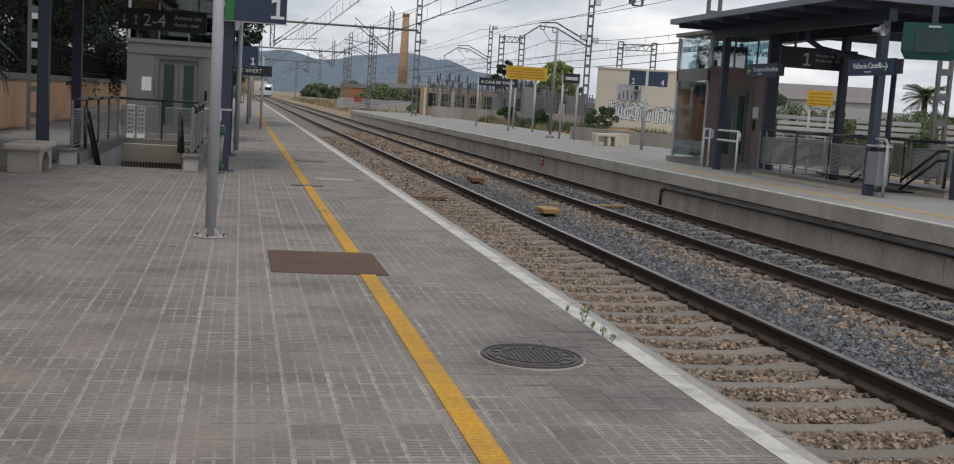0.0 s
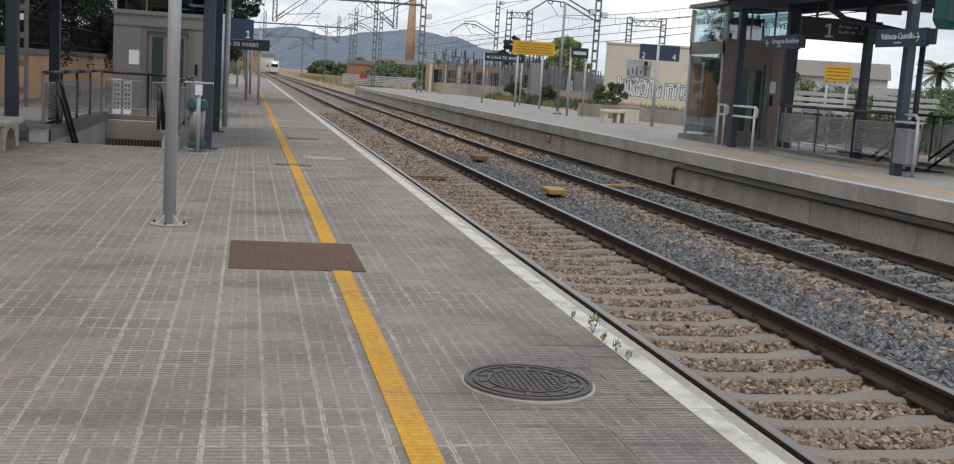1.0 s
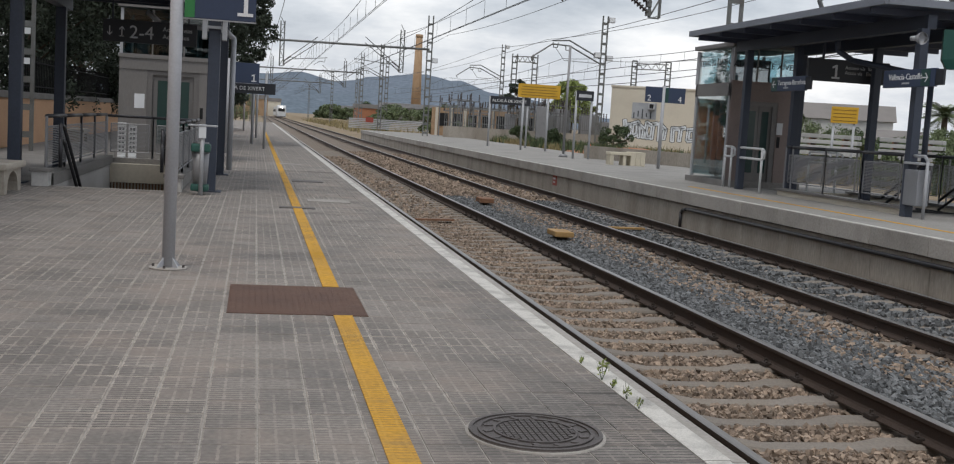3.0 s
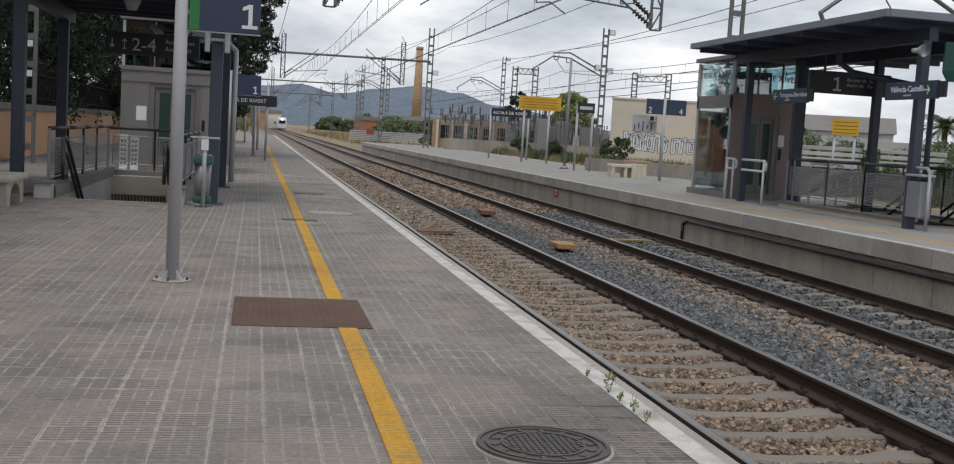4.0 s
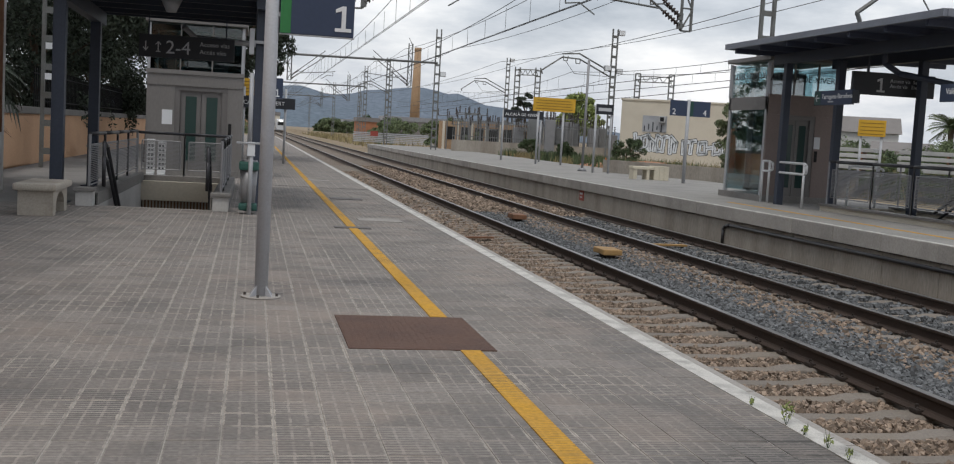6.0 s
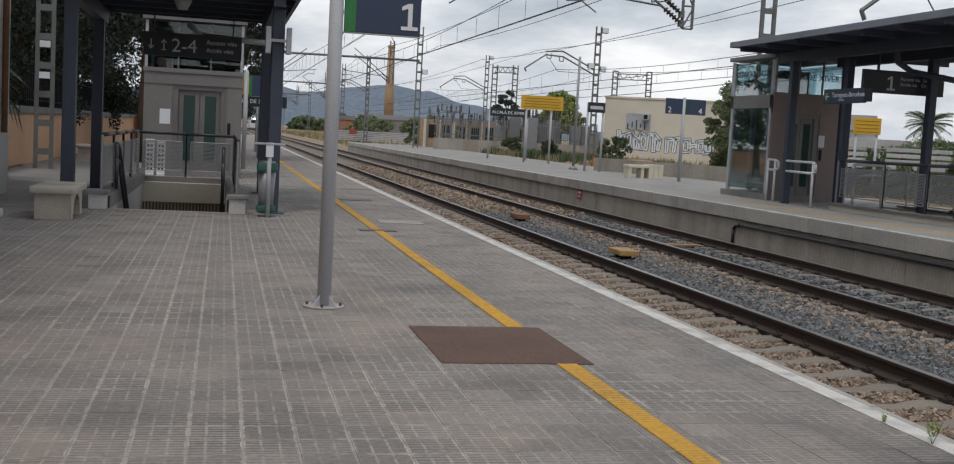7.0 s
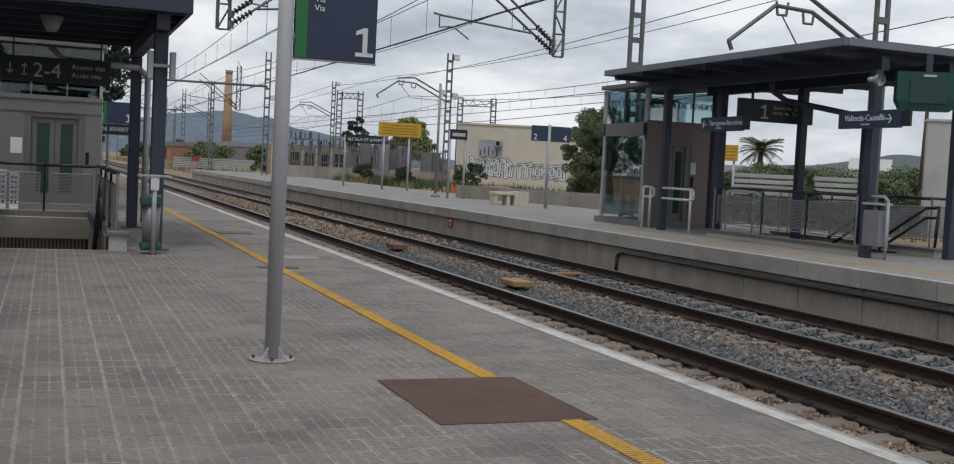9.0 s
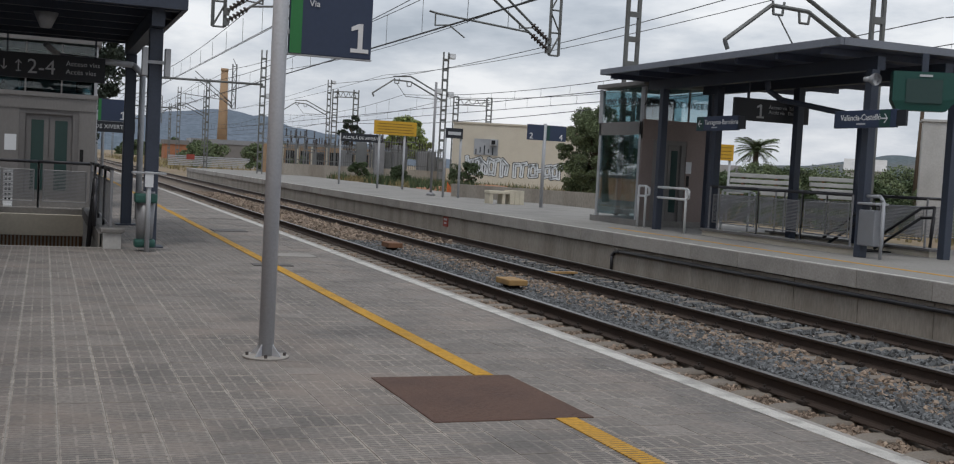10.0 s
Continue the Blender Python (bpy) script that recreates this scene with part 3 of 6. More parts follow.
# platform on the station side
p1 = thing("platform_station", "grey ribbed-paver station platform with a yellow and a white line", "platform", kind="structure")
for lo, hi in (((-24, -16, -1.2), (-5.615, HOLE[2] - 0.01, -0.006)), ((-24, HOLE[2], -1.2), (HOLE[0] - 0.1, HOLE[3], -0.006)),
               ((HOLE[1] + 0.1, HOLE[2], -1.2), (-5.615, HOLE[3], -0.006)), ((-24, HOLE[3], -1.2), (-5.615, 16.0 + 4, -0.006))):
    block("base_slab", lo, hi, M_CONC, p1)
block("base_slab", (-24, 20, -1.2), (-5.615, 120, 0.0), M_CONC, p1)
block("paved_strip", (-9.72, 20, -0.2), (-5.615, 120, 0.004), M_PAVER, p1)
block("concrete_apron", (-24, -16, -0.006), (-12.13, HOLE[2] - 0.1, 0.0), M_CONC, p1, "smooth worn concrete apron")
block("concrete_apron", (-24, HOLE[2] - 0.1, -0.006), (HOLE[0] - 0.25, 20, 0.0), M_CONC, p1)
block("paved_strip", (-12.125, -16, -0.2), (-5.615, -5.465, -0.001), M_PAVER, p1)
block("joint_bed", (-12.125, -5.46, -0.006), (-5.613, HOLE[2] - 0.02, -0.0035), M_DUST, p1)
block("edge_wall", (-5.615, -16, -1.2), (XE - 0.09, 120, -0.2), M_WALLC, p1, "stained concrete platform edge wall")
bm = bmesh.new()
box(bm, (0, 0.004, -0.2), (0.185, 0.996, 0.0), 0.008)
KERB_ME = mesh_of(bm, "kerb_stone", M_KERB)
for k in range(-6, 60):
    o = new("kerb_stone", KERB_ME)
    o.parent = p1
    o.location = (-5.613, k * 1.0, random.uniform(-0.003, 0.0))
block("kerb_run", (-5.613, 60, -0.2), (XE, 120, 0.0), M_KERB, p1)
for k in range(-3, 40):
    block("white_edge_line", (-5.613, k * 3 + 0.004, 0.0), (-5.502 + random.uniform(-0.006, 0.006), k * 3 + 2.996, 0.004), M_WHITE, p1, "worn white edge line")
block("yellow_safety_line", (-6.826, -12, 0.0), (-6.71, 4.3 - 1.37, 0.005), M_YELLOW, p1, "scuffed yellow safety line")
block("yellow_safety_line", (-6.826, 4.06, 0.0), (-6.71, 62, 0.007), M_YELLOW, p1, "scuffed yellow safety line")

# far platform
p2 = thing("platform_island", "raised grey concrete island platform with a pale edge line", "platform", kind="structure")
block("base_slab", (1.83, -16, -1.2), (8.6, 94, ZI), M_ISLE, p2)
block("white_edge_line", (1.70, -16, ZI), (1.80, 94, ZI + 0.004), M_WHITE, p2, "worn white edge line")
block("yellow_safety_line", (2.62, -16, ZI), (2.74, 20, ZI + 0.004), M_YELLOW, p2, "faded yellow safety line")
bm = bmesh.new()
box(bm, (0, 0.006, -0.27), (0.155, 1.494, 0.0), 0.012)
COPE_ME = mesh_of(bm, "coping_stone", M_KERB)
bm = bmesh.new()
box(bm, (0, 0.008, -0.84), (0.1, 1.492, 0.0), 0.006)
PANEL_ME = mesh_of(bm, "wall_panel", M_WALLC)
bm = bmesh.new()
box(bm, (0, 0, -0.05), (0.06, 1.5, 0.0))
GAP_ME = mesh_of(bm, "dark_joint", M_BLACK)
for k in range(-6, 62):
    for me, nm, x, z in ((COPE_ME, "coping_stone", X2, ZI), (PANEL_ME, "wall_panel", X2 + 0.06, ZI - 0.285), (GAP_ME, "joint", X2 + 0.09, ZI - 0.26)):
        o = new(nm, me)
        o.parent = p2
        o.location = (x + random.uniform(-0.004, 0.004), k * 1.5, z)
bm = bmesh.new()
pipe(bm, [(X2 + 0.03, 18.05, -0.62), (X2 + 0.03, 18.05, -0.29), (X2 + 0.03, 17.9, -0.22), (X2 + 0.03, 17.7, -0.20), (X2 + 0.03, 6, -0.20), (X2 + 0.03, -10, -0.20)], 0.035)
part("cable_conduit", bm, M_HRAIL, p2, "black plastic conduit along the wall")


# ---- stairs down, left platform ----
st = thing("stairwell", "open stairwell with white side walls and low concrete kerbs", "stairs", kind="structure")
x0, x1, y0, y1 = HOLE
block("side_wall", (x0 - 0.2, y0, -3.2), (x0, y1, 0.16), M_WHITEWALL, st)
block("side_wall", (x1, y0, -3.2), (x1 + 0.2, y1, 0.16), M_WHITEWALL, st)
block("head_beam", (x0, y1 - 0.25, -0.35), (x1, y1, 0.02), M_CREAM, st, "cream concrete beam over the stair passage")
block("passage_wall", (x0, y1 + 2.0, -3.2), (x1, y1 + 2.2, -0.3), M_STAIND, st)
block("passage_ceiling", (x0, y1, -0.4), (x1, y1 + 2.2, -0.3), M_CONC, st)
for i in range(16):
    block("step", (x0, y0 + i * 0.3, -3.2), (x1, y0 + (i + 1) * 0.3 + 0.02, -0.18 * (i + 1)), M_KERB, st)
block("kerb", (x0 - 0.22, y0, 0.0), (x0 + 0.02, y1, 0.17), M_CONC, st)
block("kerb", (x1 - 0.02, y0, 0.0), (x1 + 0.22, y1, 0.17), M_CONC, st)
block("kerb", (x0 - 0.22, y1, 0.0), (x1 + 0.22, y1 + 0.2, 0.12), M_CONC, st)
for px in (x0 - 0.24, x1 + 0.02):
    block("pedestal", (px, y0 - 0.28, 0.0), (px + 0.22, y0 - 0.002, 0.20), M_WHITEWALL, st, "white rendered pedestal", 0.006)
    block("pedestal_cap", (px - 0.03, y0 - 0.31, 0.20), (px + 0.25, y0 - 0.002, 0.25), M_CONC, st, "", 0.008)


def railing_panel(parent, a, b, z, h=0.85, mesh_rows=20):
    """One bay of a steel guard rail: posts, top rail, lower rail and a slatted infill."""
    a, b = Vector((*a, z)), Vector((*b, z))
    up = Vector((0, 0, 1))
    bm = bmesh.new()
    tube(bm, a + up * h, b + up * h, 0.028, seg=8)
    part("top_rail", bm, M_HRAIL, parent, "dark tubular top rail")
    for p in (a, b):
        bm = bmesh.new()
        tube(bm, p, p + up * h, 0.02, seg=6)
        part("post", bm, M_RAILG, parent)
    d = (b - a).normalized()
    p, q = a + d * 0.08, b - d * 0.08
    bm = bmesh.new()
    for zz in (0.14, 0.70):
        tube(bm, p + up * zz, q + up * zz, 0.012, seg=6)
    for s in (p, q):
        tube(bm, s + up * 0.14, s + up * 0.70, 0.012, seg=6)
    part("panel_frame", bm, M_RAILG, parent)
    side = Vector((-d.y, d.x, 0)) * 0.004
    for k in range(mesh_rows):
        zz = 0.18 + 0.49 * k / (mesh_rows - 1)
        bm = bmesh.new()
        c0, c1 = p + up * zz, q + up * zz
        vs = [bm.verts.new(v) for v in (c0 - side, c1 - side, c1 + side, c0 + side)]
        vt = [bm.verts.new(Vector(v.co) + up * 0.014) for v in vs]
        for i in range(4):
            bm.faces.new((vs[i], vs[(i + 1) % 4], vt[(i + 1) % 4], vt[i]))
        bm.faces.new(vs)
        bm.faces.new(vt)
        part("slat", bm, M_RAILG, parent)


rl = thing("guard_railing", "grey steel guard railing round the station-side stairwell", "railing")
for i in range(4):
    ya, yb = y0 + 0.1 + i * 1.62, y0 + 0.1 + (i + 1) * 1.62
    railing_panel(rl, (x0 - 0.12, ya), (x0 - 0.12, yb), 0.12)
    railing_panel(rl, (x1 + 0.12, ya), (x1 + 0.12, yb), 0.12)
railing_panel(rl, (x0 - 0.12, y1 + 0.1), ((x0 + x1) / 2, y1 + 0.1), 0.1)
railing_panel(rl, ((x0 + x1) / 2, y1 + 0.1), (x1 + 0.12, y1 + 0.1), 0.1)
for hx in (x0 + 0.07, x1 - 0.07):
    h = thing("stair_handrail", "dark tubular handrail running down the stairs", "handrail", group="stair handrails")
    for dz in (0.0, -0.2):
        bm = bmesh.new()
        pipe(bm, [(hx, y0 + 0.15, 0.45 + dz), (hx, y0 + 0.1, 0.86 + dz), (hx, y0 + 0.45, 0.80 + dz), (hx, y0 + 4.8, -1.75 + dz)], 0.026)
        part("tube", bm, M_HRAIL, h)

lv = thing("louvre_grille", "dark brown slatted grille under the stair head beam", "grille", (0, 0, 0))
block("backing", (x0 + 0.01, y1 - 0.19, -0.95), (x1 - 0.01, y1 - 0.17, -0.36), M_BRBOX, lv)
for k in range(24):
    xx = x0 + 0.03 + (x1 - x0 - 0.06) * k / 24
    block("slat", (xx, y1 - 0.225, -0.95), (xx + 0.03, y1 - 0.192, -0.36), M_BENCH, lv)


# ---- station-side things ----
def sign_post(at, r, h):
    bm = bmesh.new()
    tube(bm, (0, 0, 0.012), (0, 0, h), r, seg=20)
    return bm


s1 = thing("platform_sign", "navy platform sign with green band on a grey steel pole", "platform sign", (-7.95, 4.775, 0), group="platform signs")
part("pole", sign_post(None, 0.048, 3.0), M_POLE, s1, "smooth grey steel pole")
bm = bmesh.new()
tube(bm, (0, 0, 0.001), (0, 0, 0.012), 0.142, seg=28)
part("base_plate", bm, M_KERB, s1, "round bolted base plate")
for k in range(4):
    a = math.pi / 4 + k * math.pi / 2
    bm = bmesh.new()
    vs = [bm.verts.new(v) for v in ((0.047, -0.004, 0.012), (0.115, -0.004, 0.012), (0.047, -0.004, 0.085), (0.047, 0.004, 0.012), (0.115, 0.004, 0.012), (0.047, 0.004, 0.085))]
    for q in ((0, 1, 2), (3, 5, 4), (0, 3, 4, 1), (1, 4, 5, 2), (2, 5, 3, 0)):
        bm.faces.new([vs[i] for i in q])
    bmesh.ops.rotate(bm, verts=bm.verts, cent=(0, 0, 0), matrix=Matrix.Rotation(a, 3, "Z"))
    part("gusset", bm, M_POLE, s1)
    bm = bmesh.new()
    tube(bm, (0.115 * math.cos(a + 0.6), 0.115 * math.sin(a + 0.6), 0.012), (0.115 * math.cos(a + 0.6), 0.115 * math.sin(a + 0.6), 0.032), 0.010, seg=6)
    part("bolt", bm, M_IRON, s1)
for zz in (2.0, 2.75):
    block("bracket", (0.04, -0.02, zz), (0.12, 0.02, zz + 0.03), M_GALV, s1)


def board_one(parent, x, w, z0, z1, txt):
    b = block("sign_board", (x, -0.025, z0), (x + w, 0.025, z1), M_SIGN, parent, "navy enamel board", 0.006)
    block("green_band", (x + 0.002, -0.029, z0 + 0.003), (x + 0.075, -0.0255, z1 - 0.003), M_SIGNGREEN, b, "green side band")
    block("frame_edge", (x - 0.006, -0.022, z0 - 0.008), (x + w + 0.006, 0.022, z0), M_GALV, b)
    return b


b1 = board_one(s1, 0.055, 0.52, 1.885, 2.95, "1")
figure_one(0.18, M_LETTER, b1, pose(0.055 + 0.385, -0.030, 1.922))
lettering("Via\nVia", 0.054, M_LETTER, b1, pose(0.055 + 0.115, -0.031, 2.235, 90, 0, 0))

s1b = thing("platform_sign", "small navy platform sign on a pole further down the platform", "platform sign", (-8.12, 27.6, 0), group="platform signs")
part("pole", sign_post(None, 0.06, 2.6), M_GALV, s1b)
b = board_one(s1b, 0.08, 0.75, 1.95, 2.5, "1")
figure_one(0.2, M_LETTER, b, pose(0.62, -0.031, 2.0))
for px, py, hh in ((-7.45, 37.5, 2.6), (-7.3, 46, 2.8), (-8.0, 62, 3.2)):
    o = thing("lamp_post", "slim grey post standing along the platform", "post", (px, py, 0), group="posts along the platform")
    part("pole", sign_post(None, 0.05, hh), M_GALV, o)
nb = thing("station_name_board", "dark station name board with white capitals on posts", "name board", (-8.35, 33, 0), group="station name boards")
for sx in (0, 1.3):
    bm = bmesh.new()
    tube(bm, (sx, 0.05, 0), (sx, 0.05, 2.4), 0.04)
    part("post", bm, M_GALV, nb)
o = block("board", (-0.3, -0.03, 1.75), (1.6, 0.02, 2.1), M_SIGNDK, nb)
lettering("ALCALÀ DE XIVERT", 0.17, M_LETTER, o, pose(-0.22, -0.034, 1.86, 90, 0, 0))
yb = thing("warning_board", "yellow warning board with dark illegible lines", "warning board", (-8.6, 34, 0), group="warning boards")
block("board", (-0.2, -0.02, 2.15), (0.7, 0.02, 2.7), M_WARN, yb)
for k in range(4):
    block("text_bar", (-0.12, -0.026, 2.25 + 0.11 * k), (0.62, -0.021, 2.275 + 0.11 * k), M_TEXTBR, yb)
bm = bmesh.new()
tube(bm, (0.25, 0.03, 0), (0.25, 0.03, 2.2), 0.035)
part("post", bm, M_GALV, yb)

# rusted hatch and manhole
h = thing("steel_hatch", "rust-brown checkered steel hatch plate set in the paving", "hatch", (-7.04, 3.495, 0))
block("plate", (-0.432, -0.565, -0.004), (0.432, 0.565, 0.005), M_RUST, h, "", 0.003)
bm = bmesh.new()
for i in range(22):
    for j in range(28):
        cx, cy = -0.42 + i * 0.04, -0.55 + j * 0.04
        a = 0.012 if (i + j) % 2 else -0.012
        v = [bm.verts.new(p) for p in ((cx - 0.012, cy - a, 0.0051), (cx, cy - 0.003, 0.0058), (cx + 0.012, cy + a, 0.0051), (cx, cy + 0.003, 0.0058))]
        bm.faces.new(v)
part("checker_relief", bm, M_RUST, h)["kind"] = "stuff"
mh = thing("manhole_cover", "round cast-iron manhole cover with square grid relief", "manhole cover", (-6.187, 0.36, 0.0))
bm = bmesh.new()
tube(bm, (0, 0, -0.02), (0, 0, 0.007), 0.285, seg=48)
part("frame_ring", bm, M_KERB, mh, "cement ring round the cover")
bm = bmesh.new()
tube(bm, (0, 0, 0.0), (0, 0, 0.011), 0.272, seg=48)
part("cover", bm, M_IRON, mh)
for r0, r1 in ((0.272, 0.255), (0.235, 0.222), (0.172, 0.162)):
    bm = bmesh.new()
    n = 48
    ra = [[bm.verts.new((r * math.cos(2 * math.pi * i / n), r * math.sin(2 * math.pi * i / n), z)) for i in range(n)] for r, z in ((r0, 0.011), (r0, 0.018), (r1, 0.018), (r1, 0.011))]
    for p, q in zip(ra, ra[1:]):
        for i in range(n):
            bm.faces.new((p[i], p[(i + 1) % n], q[(i + 1) % n], q[i]))
    part("rim_ring", bm, M_IRON, mh)
bm = bmesh.new()
for i in range(-6, 7):
    for j in range(-6, 7):
        cx, cy = i * 0.025, j * 0.025
        if cx * cx + cy * cy < 0.155 ** 2:
            box(bm, (cx - 0.009, cy - 0.009, 0.011), (cx + 0.009, cy + 0.009, 0.017))
part("grid_relief", bm, M_IRON, mh)["kind"] = "stuff"
for k in range(14):
    a = 2 * math.pi * k / 14
    bm = bmesh.new()
    box(bm, (-0.018, -0.012, 0.011), (0.018, 0.012, 0.016))
    bmesh.ops.rotate(bm, verts=bm.verts, cent=(0, 0, 0), matrix=Matrix.Rotation(a + 0.5, 3, "Z"))
    bmesh.ops.translate(bm, verts=bm.verts, vec=(0.198 * math.cos(a), 0.198 * math.sin(a), 0))
    part("raised_mark", bm, M_IRON, mh)
for px, py, sx, sy, m, lab in ((-6.77, 10.75, 0.46, 0.22, M_IRON, "small dark steel cover crossing the yellow line"), (-6.28, 12.1, 0.6, 0.45, M_KERB, "pale concrete cover slab set in the paving"),
                               (-6.38, 16.6, 0.55, 0.5, M_IRON, "dark cover plate set in the paving"), (-6.5, 23.0, 0.5, 0.5, M_KERB, "pale concrete cover slab set in the paving")):
    o = thing("inspection_cover", lab, "cover", (px, py, 0), group="inspection covers")
    block("plate", (-sx / 2, -sy / 2, -0.02), (sx / 2, sy / 2, 0.0095), m, o, "", 0.003)


def stone_bench(at, rz, length, label, mat_=M_BENCH):
    """Cast bench: slab with rounded nose over a base with an arched opening through it."""
    o = thing("bench", label, "bench", at, rz, group="platform benches")
    block("seat", (-length / 2, -0.25, 0.30), (length / 2, 0.25, 0.385), mat_, o, "", 0.03)
    bm = bmesh.new()
    hw = length / 2 - 0.09
    arch = [(-hw * 0.62 * math.cos(math.pi * k / 10), 0.27 * math.sin(math.pi * k / 10) ** 0.7) for k in range(11)]
    pts = [(-hw, 0), *arch, (hw, 0), (hw, 0.30), (-hw, 0.30)]
    fa = [bm.verts.new((x, -0.2, z)) for x, z in pts]
    fb = [bm.verts.new((x, 0.2, z)) for x, z in pts]
    n = len(pts)
    bm.faces.new(fa)
    bm.faces.new(fb[::-1])
    for i in range(n):
        bm.faces.new((fa[i], fb[i], fb[(i + 1) % n], fa[(i + 1) % n]))
    part("base", bm, mat_, o)
    return o


stone_bench((-10.55, 11.2, 0), 90, 1.2, "worn cast-stone bench with arched legs before the stairwell")
stone_bench((-10.75, 6.85, 0), 90, 1.2, "worn cast-stone bench with arched legs near the building")
stone_bench((-12.4, 30.5, 0), 90, 1.3, "cast-stone bench against the orange wall")

# litter bin by the stairs
lb = thing("litter_bin", "slim grey litter stand with green bag holder and white tape", "litter bin", (-8.06, 12.2, 0))
bm = bmesh.new()
tube(bm, (0, -0.05, 0), (0, -0.05, 0.98), 0.03)
part("post", bm, M_GALV, lb)
block("flat_lid", (-0.2, -0.1, 0.96), (0.2, 0.1, 0.985), M_GALV, lb, "", 0.006)
bm = bmesh.new()
for a, b, ra, rb in ((0.10, 0.60, 0.095, 0.12), (0.60, 0.74, 0.125, 0.11)):
    tube(bm, (-0.02, 0.1, a), (-0.02, 0.1, b), ra, rb, seg=10)
part("liner", bm, M_RAILG, lb, "grey mesh basket")
for zz, r, hh in ((0.60, 0.135, 0.12), (0.05, 0.125, 0.10)):
    bm = bmesh.new()
    box(bm, (-0.02 - r, 0.1 - r, zz), (-0.02 + r, 0.1 + r * 0.8, zz + hh), 0.03)
    part("clamp", bm, M_BINGREEN, lb, "green plastic clamp")
block("tape", (-0.05, -0.09, 0.80), (0.05, -0.078, 0.99), M_PAPER, lb, "white tape")

# ---- canopy on the station side ----
CZ = 3.06
cn = thing("station_canopy", "dark blue-grey steel platform canopy on square columns", "canopy")
block("roof_sheet", (-11.2, 12.5, CZ + 0.08), (-7.68, 17.75, CZ + 0.14), M_NAVY, cn, "dark blue roof sheet")
block("edge_fascia", (-7.70, 12.46, CZ - 0.03), (-7.64, 17.79, CZ + 0.17), M_STEELBLUE, cn)
block("edge_fascia", (-11.2, 12.43, CZ - 0.03), (-7.64, 12.49, CZ + 0.17), M_STEELBLUE, cn)
block("edge_fascia", (-11.2, 17.76, CZ - 0.03), (-7.64, 17.82, CZ + 0.17), M_STEELBLUE, cn)
for k in range(6):
    yy = 12.75 + k * 0.92
    block("purlin", (-11.15, yy, CZ - 0.02), (-7.71, yy + 0.07, CZ + 0.08), M_STEELBLUE, cn)
for xx in (-10.75, -7.98):
    block("main_beam", (xx - 0.08, 12.6, CZ - 0.24), (xx + 0.08, 17.7, CZ - 0.02), M_STEELBLUE, cn)
for cx, cy in ((-10.69, 13.0), (-10.75, 17.0), (-7.97, 12.95), (-7.97, 17.35)):
    block("column", (cx - 0.085, cy - 0.085, 0.0), (cx + 0.085, cy + 0.085, CZ - 0.24), M_STEELBLUE, cn, "", 0.012)
    block("foot_plate", (cx - 0.17, cy - 0.17, 0.0), (cx + 0.17, cy + 0.17, 0.018), M_STEELBLUE, cn, "", 0.003)
bm = bmesh.new()
pipe(bm, [(-7.79, 17.22, 0.1), (-7.79, 17.22, 2.5), (-7.95, 17.2, 2.64), (-9.1, 17.2, 2.69), (-9.3, 17.0, 2.85)], 0.05)
part("rain_pipe", bm, M_GALV, cn, "grey rain pipe bent under the roof")
bm = bmesh.new()
tube(bm, (-9.3, 14.0, CZ - 0.25), (-9.3, 14.0, CZ - 0.05), 0.07, 0.16, seg=14)
part("hopper", bm, M_GALV, cn)
for dx in (-0.14, 0.14):
    o = thing("loudspeaker", "small grey box loudspeaker bracketed to the canopy column", "loudspeaker", (-7.97 + dx, 12.83, 2.2), group="loudspeakers on the column")
    block("case", (-0.035, -0.08, 0.0), (0.035, 0.08, 0.36), M_GALV, o, "", 0.01)
block("speaker_bracket", (-8.1, 12.80, 2.36), (-7.85, 12.84, 2.40), M_GALV, cn)
sg = thing("hanging_sign", "dark hanging direction sign with pale figures under the canopy", "direction sign")
sg.matrix_basis = pose(-9.2, 16.6, 0.09) @ Matrix.Scale(0.855, 4)
o = block("board", (-0.93, -0.05, 2.55), (0.92, 0.05, 3.0), M_SIGNDK, sg, "", 0.006)
lettering("2-4", 0.37, M_LETTERDIM, o, pose(-0.42, -0.053, 2.64, 90, 0, 0))
lettering("Acceso vías", 0.125, M_LETTERDIM, o, pose(0.24, -0.053, 2.82, 90, 0, 0))
lettering("Accés víes", 0.125, M_LETTERDIM, o, pose(0.24, -0.053, 2.67, 90, 0, 0))
for ax, up in ((-0.80, -1), (-0.56, 1)):
    bm = bmesh.new()
    box(bm, (ax - 0.01, -0.056, 2.68), (ax + 0.01, -0.0505, 2.86))
    tip = 2.67 if up < 0 else 2.87
    for sd in (-1, 1):
        bm.faces.new([bm.verts.new((ax + sd * u, -0.054, tip - up * v)) for u, v in ((0.0, 0.0), (0.05, 0.055), (0.05, 0.08), (0.0, 0.026))])
    if up > 0:
        box(bm, (ax - 0.045, -0.056, 2.66), (ax + 0.045, -0.0505, 2.675))
    part("arrow", bm, M_LETTERDIM, o)
for xx in (-0.75, 0.75):
    block("hanger", (xx - 0.015, -0.015, 3.0), (xx + 0.015, 0.015, (CZ - 0.07) / 0.855), M_STEELBLUE, sg)


